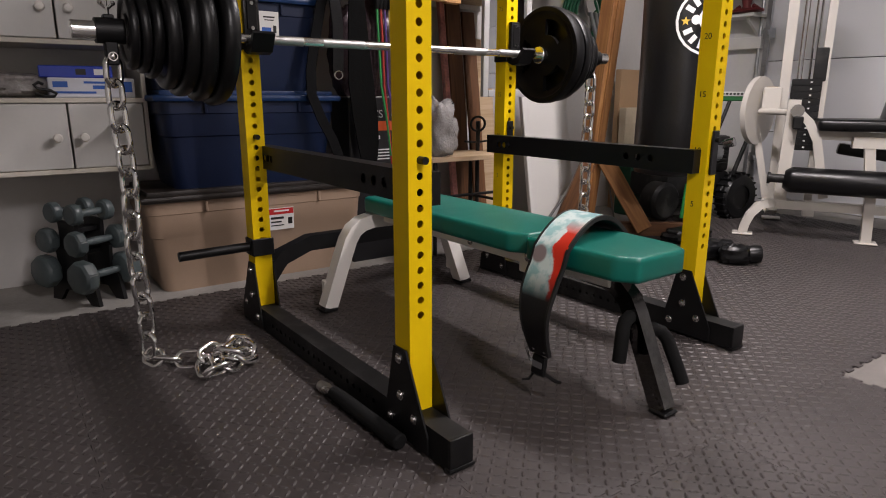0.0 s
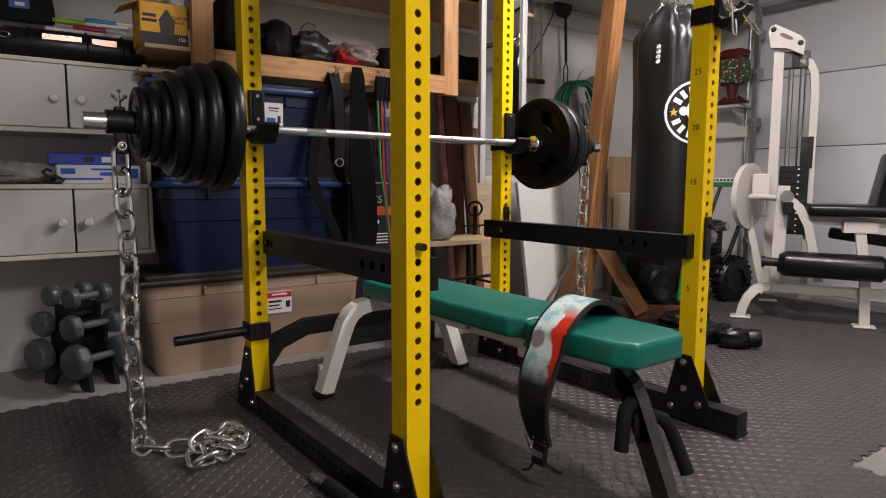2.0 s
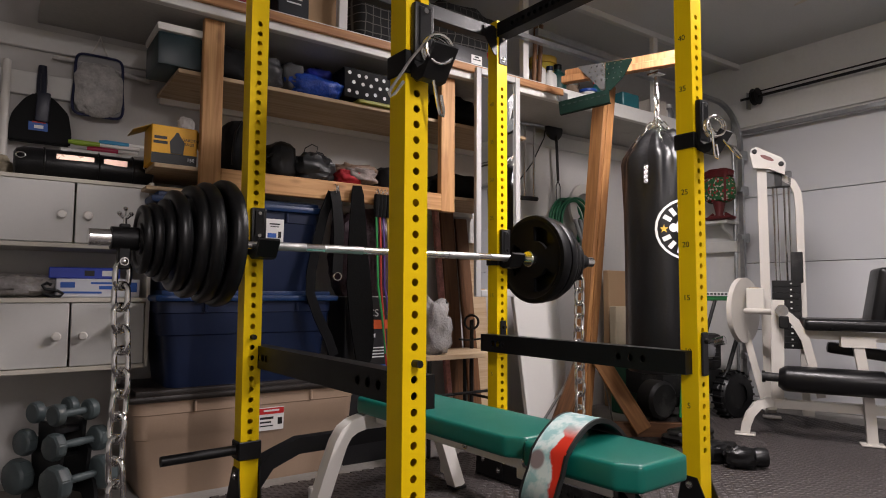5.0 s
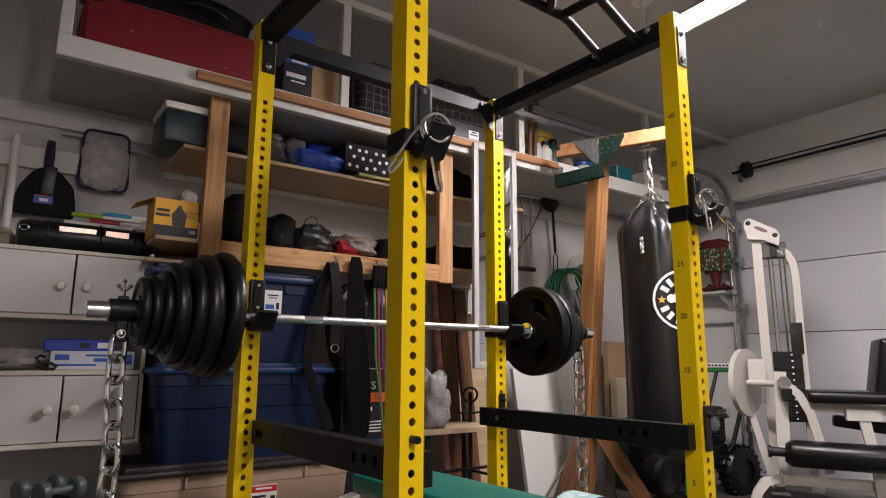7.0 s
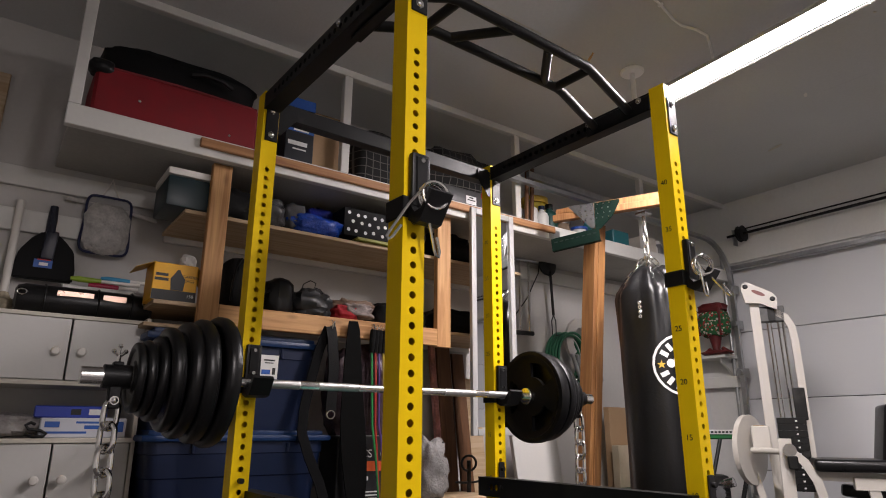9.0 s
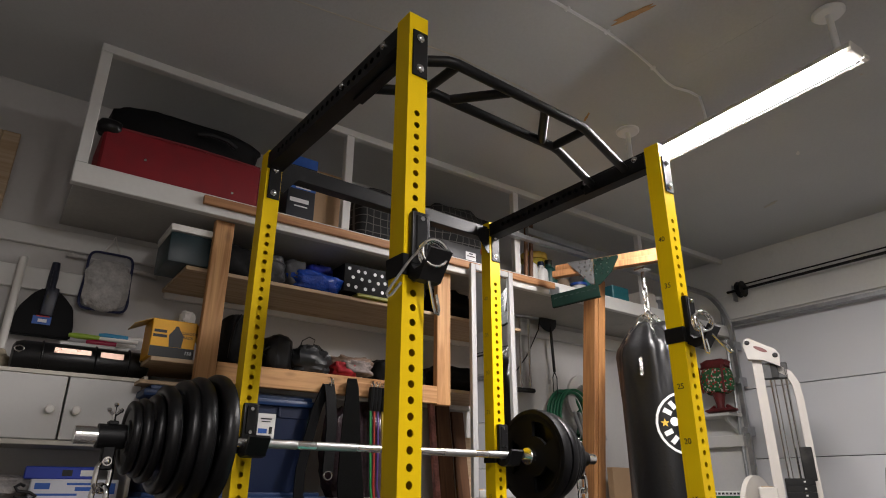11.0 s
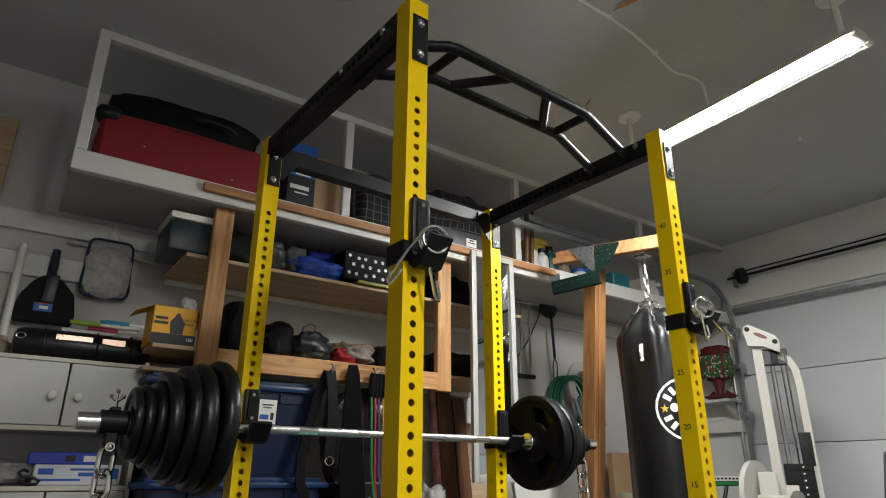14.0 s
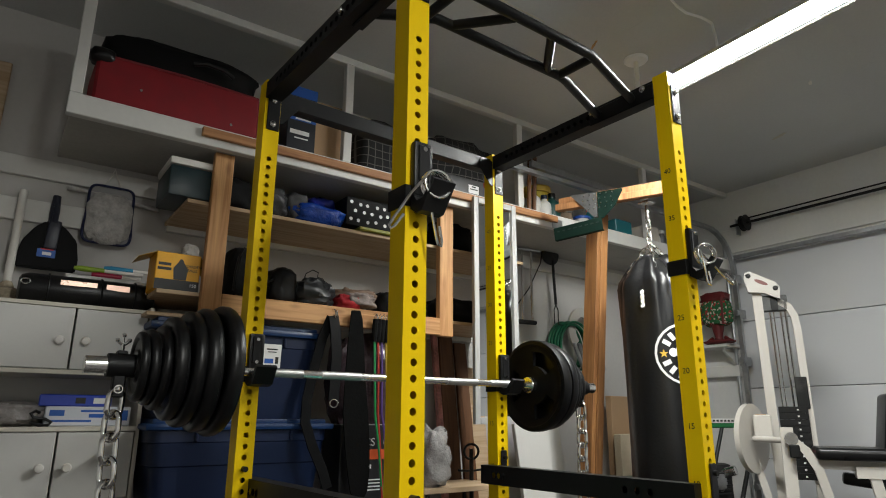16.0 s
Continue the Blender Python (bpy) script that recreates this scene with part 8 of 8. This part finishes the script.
WHITEPL = mat("white plastic jug", (0.62, 0.61, 0.58), 0.4)
TEALPL = mat("teal plastic", (0.015, 0.12, 0.14), 0.4)
GREENJUG = mat("dark green jug", (0.012, 0.06, 0.05), 0.4)
REDPL = mat("red cap plastic", (0.4, 0.02, 0.02), 0.4)
bottle(1.38, 1.09, LZ0, 0.05, 0.24, WHITEPL, "white plastic jug standing in the loft", WHITEPL)
bottle(1.48, 1.09, LZ0, 0.045, 0.22, WHITEPL, "white plastic jug standing in the loft", BLUETOTE)
bottle(1.58, 1.12, LZ0, 0.055, 0.26, GREENJUG, "dark green jug standing in the loft", RUBBER)
bottle(1.70, 1.12, LZ0, 0.055, 0.16, mat("amber jar glass", (0.22, 0.16, 0.11), 0.25), "brownish jar with a wide lid in the loft", ZINC, 0.85)
bottle(1.84, 1.10, LZ0, 0.055, 0.14, WHITEPL, "white tub with a blue label in the loft", mat("blue lid plastic", (0.02, 0.08, 0.4), 0.4), 0.9)
bottle(1.95, 1.13, LZ0, 0.035, 0.24, TEALPL, "slim teal bottle in the loft", REDPL)
bottle(2.03, 1.10, LZ0, 0.03, 0.20, REDPL, "slim red bottle in the loft", WHITEPL)
bottle(2.62, 1.08, LZ0, 0.035, 0.18, WHITEPL, "white spray bottle on the loft", REDPL)
bottle(2.72, 1.10, LZ0, 0.035, 0.20, mat("grey can", (0.25, 0.25, 0.26), 0.35, 0.6), "grey spray can on the loft", WHITEPL, 0.6)
bottle(2.84, 1.08, LZ0, 0.04, 0.17, WHITEPL, "white can on the loft", WHITEPL, 0.6)
bottle(2.98, 1.12, LZ0, 0.045, 0.19, GREYCLOTH, "dark can on the loft", RUBBER, 0.6)
bottle(3.12, 1.08, LZ0, 0.04, 0.16, mat("dull tan can", (0.3, 0.25, 0.19), 0.5), "tan can on the loft", WHITEPL, 0.6)
bottle(1.62, 1.30, LZ0 + 0.0, 0.09, 0.36, mat("yellow plastic tub", (0.55, 0.42, 0.03), 0.4), "tall tub with a yellow lid in the loft", GOLDINK, 0.9, "tub")
tealbox = carton("teal_case", (2.17, 1.10, LZ0), (0.17, 0.18, 0.16), TEALPL, "teal plastic case on the loft", "case")
carton("white_carton", (2.50, 1.12, LZ0), (0.16, 0.2, 0.18), mat("cream card", (0.5, 0.46, 0.4), 0.7), "cream carton on the loft", "box")
lv = thing("shelf_rail", M(1.72, 1.02, LZ0 + 0.37, 0, 1, 0), "grey steel channel lying across loft studs", "steel channel")
bm = bmesh.new()
bx(bm, (0, 0, 0), (0.84, 0.03, 0.045), bev=0.003)
part("channel", bm, GALV, lv)
for x in (1.30, 1.345):
    bm = bmesh.new()
    tube(bm, [(x, 1.05, LZ0 + 0.0), (x + 0.015, 1.04, LZ0 + 0.44)], 0.014, 10)
    solid("wooden_mallet", bm, DARKPINE, "worn wooden tool handle standing in the loft", "tool", group="tools in the loft")
bm = bmesh.new()
bx(bm, (1.47, LY - 0.006, 2.005), (0.09, 0.008, 0.06), bev=0.002)
solid("metal_bracket", bm, GALV, "small steel bracket on the loft edge", "bracket")

# ---------- floor mats, laid last ----------
T, X0, Y0 = 0.62, -1.2, 0.93
fm = thing("floor_mat", M(0, 0, 0), "dark interlocking rubber floor tiles with raised tread bars", "floor mat", kind="structure")


def tile_mesh():
    verts, faces = [], []

    def edge(a, b, n, out):
        """Outline from a to b with n toothed tabs to one side."""
        a, b = np.array(a), np.array(b)
        d = (b - a) / np.linalg.norm(b - a)
        q = np.array((d[1], -d[0])) * out
        L0 = np.linalg.norm(b - a)
        p = L0 / n
        pts = []
        for i in range(n):
            s = i * p
            pts += [a + d * s, a + d * (s + p * 0.28), a + d * (s + p * 0.20) + q, a + d * (s + p * 0.80) + q, a + d * (s + p * 0.72)]
        return pts
    e = 0.014
    o = edge((0, 0), (T, 0), 10, -e) + edge((T, 0), (T, T), 10, e) + edge((T, T), (0, T), 10, e) + edge((0, T), (0, 0), 10, -e)
    c = np.array((T / 2, T / 2))
    o = [p + (c - p) / np.linalg.norm(c - p) * 0.0009 for p in o]
    n = len(o)
    verts += [(p[0], p[1], -0.0115) for p in o] + [(p[0], p[1], -0.002) for p in o]
    faces.append(list(range(n, 2 * n)))
    for i in range(n):
        j = (i + 1) % n
        faces.append([i, j, n + j, n + i])
    g = 0.0245
    k = int(T / g)
    hl_, hw_ = 0.0128, 0.0046
    for i in range(k):
        for j in range(k):
            x, y = (i + 0.5) * T / k, (j + 0.5) * T / k
            a = radians(45 if (i + j) % 2 else -45)
            ca, sa = math.cos(a), math.sin(a)
            b0 = len(verts)
            for u, v, z in ((-hl_, 0, -0.002), (-hl_ * 0.4, -hw_, -0.002), (hl_ * 0.4, -hw_, -0.002), (hl_, 0, -0.002), (hl_ * 0.4, hw_, -0.002), (-hl_ * 0.4, hw_, -0.002), (-hl_ * 0.55, 0, 0.0006), (hl_ * 0.55, 0, 0.0006)):
                verts.append((x + u * ca - v * sa, y + u * sa + v * ca, z))
            for f in ((0, 1, 6), (1, 2, 7, 6), (2, 3, 7), (3, 4, 7), (4, 5, 6, 7), (5, 0, 6)):
                faces.append([b0 + q for q in f])
    me = bpy.data.meshes.new("tile")
    me.from_pydata([tuple(map(float, v)) for v in verts], [], faces)
    me.materials.append(MATTILE)
    return me


tile_me = tile_mesh()
for i in range(-3, 8):
    for j in range(0, 8):
        x, y = X0 + i * T, Y0 - (j + 1) * T
        if x + T > XR + 0.1 or (i >= 3 and i <= 4 and j == 3) or y < YF:
            continue
        o = new("tile", tile_me)
        o.parent = fm
        o.location = (x, y, 0)

bm = bmesh.new()
bx(bm, (X0 + 4 * T, Y0 - 3.5 * T, -0.0085), (2 * T + 0.02, T + 0.02, 0.005))
solid("mat_underlay", bm, mat("worn grey underlay", (0.17, 0.155, 0.143), 0.75, var=0.12, scale=5, fine=70, bump=0.4), "worn smooth grey underlay where tiles are missing", "underlay", kind="structure", smooth=None)
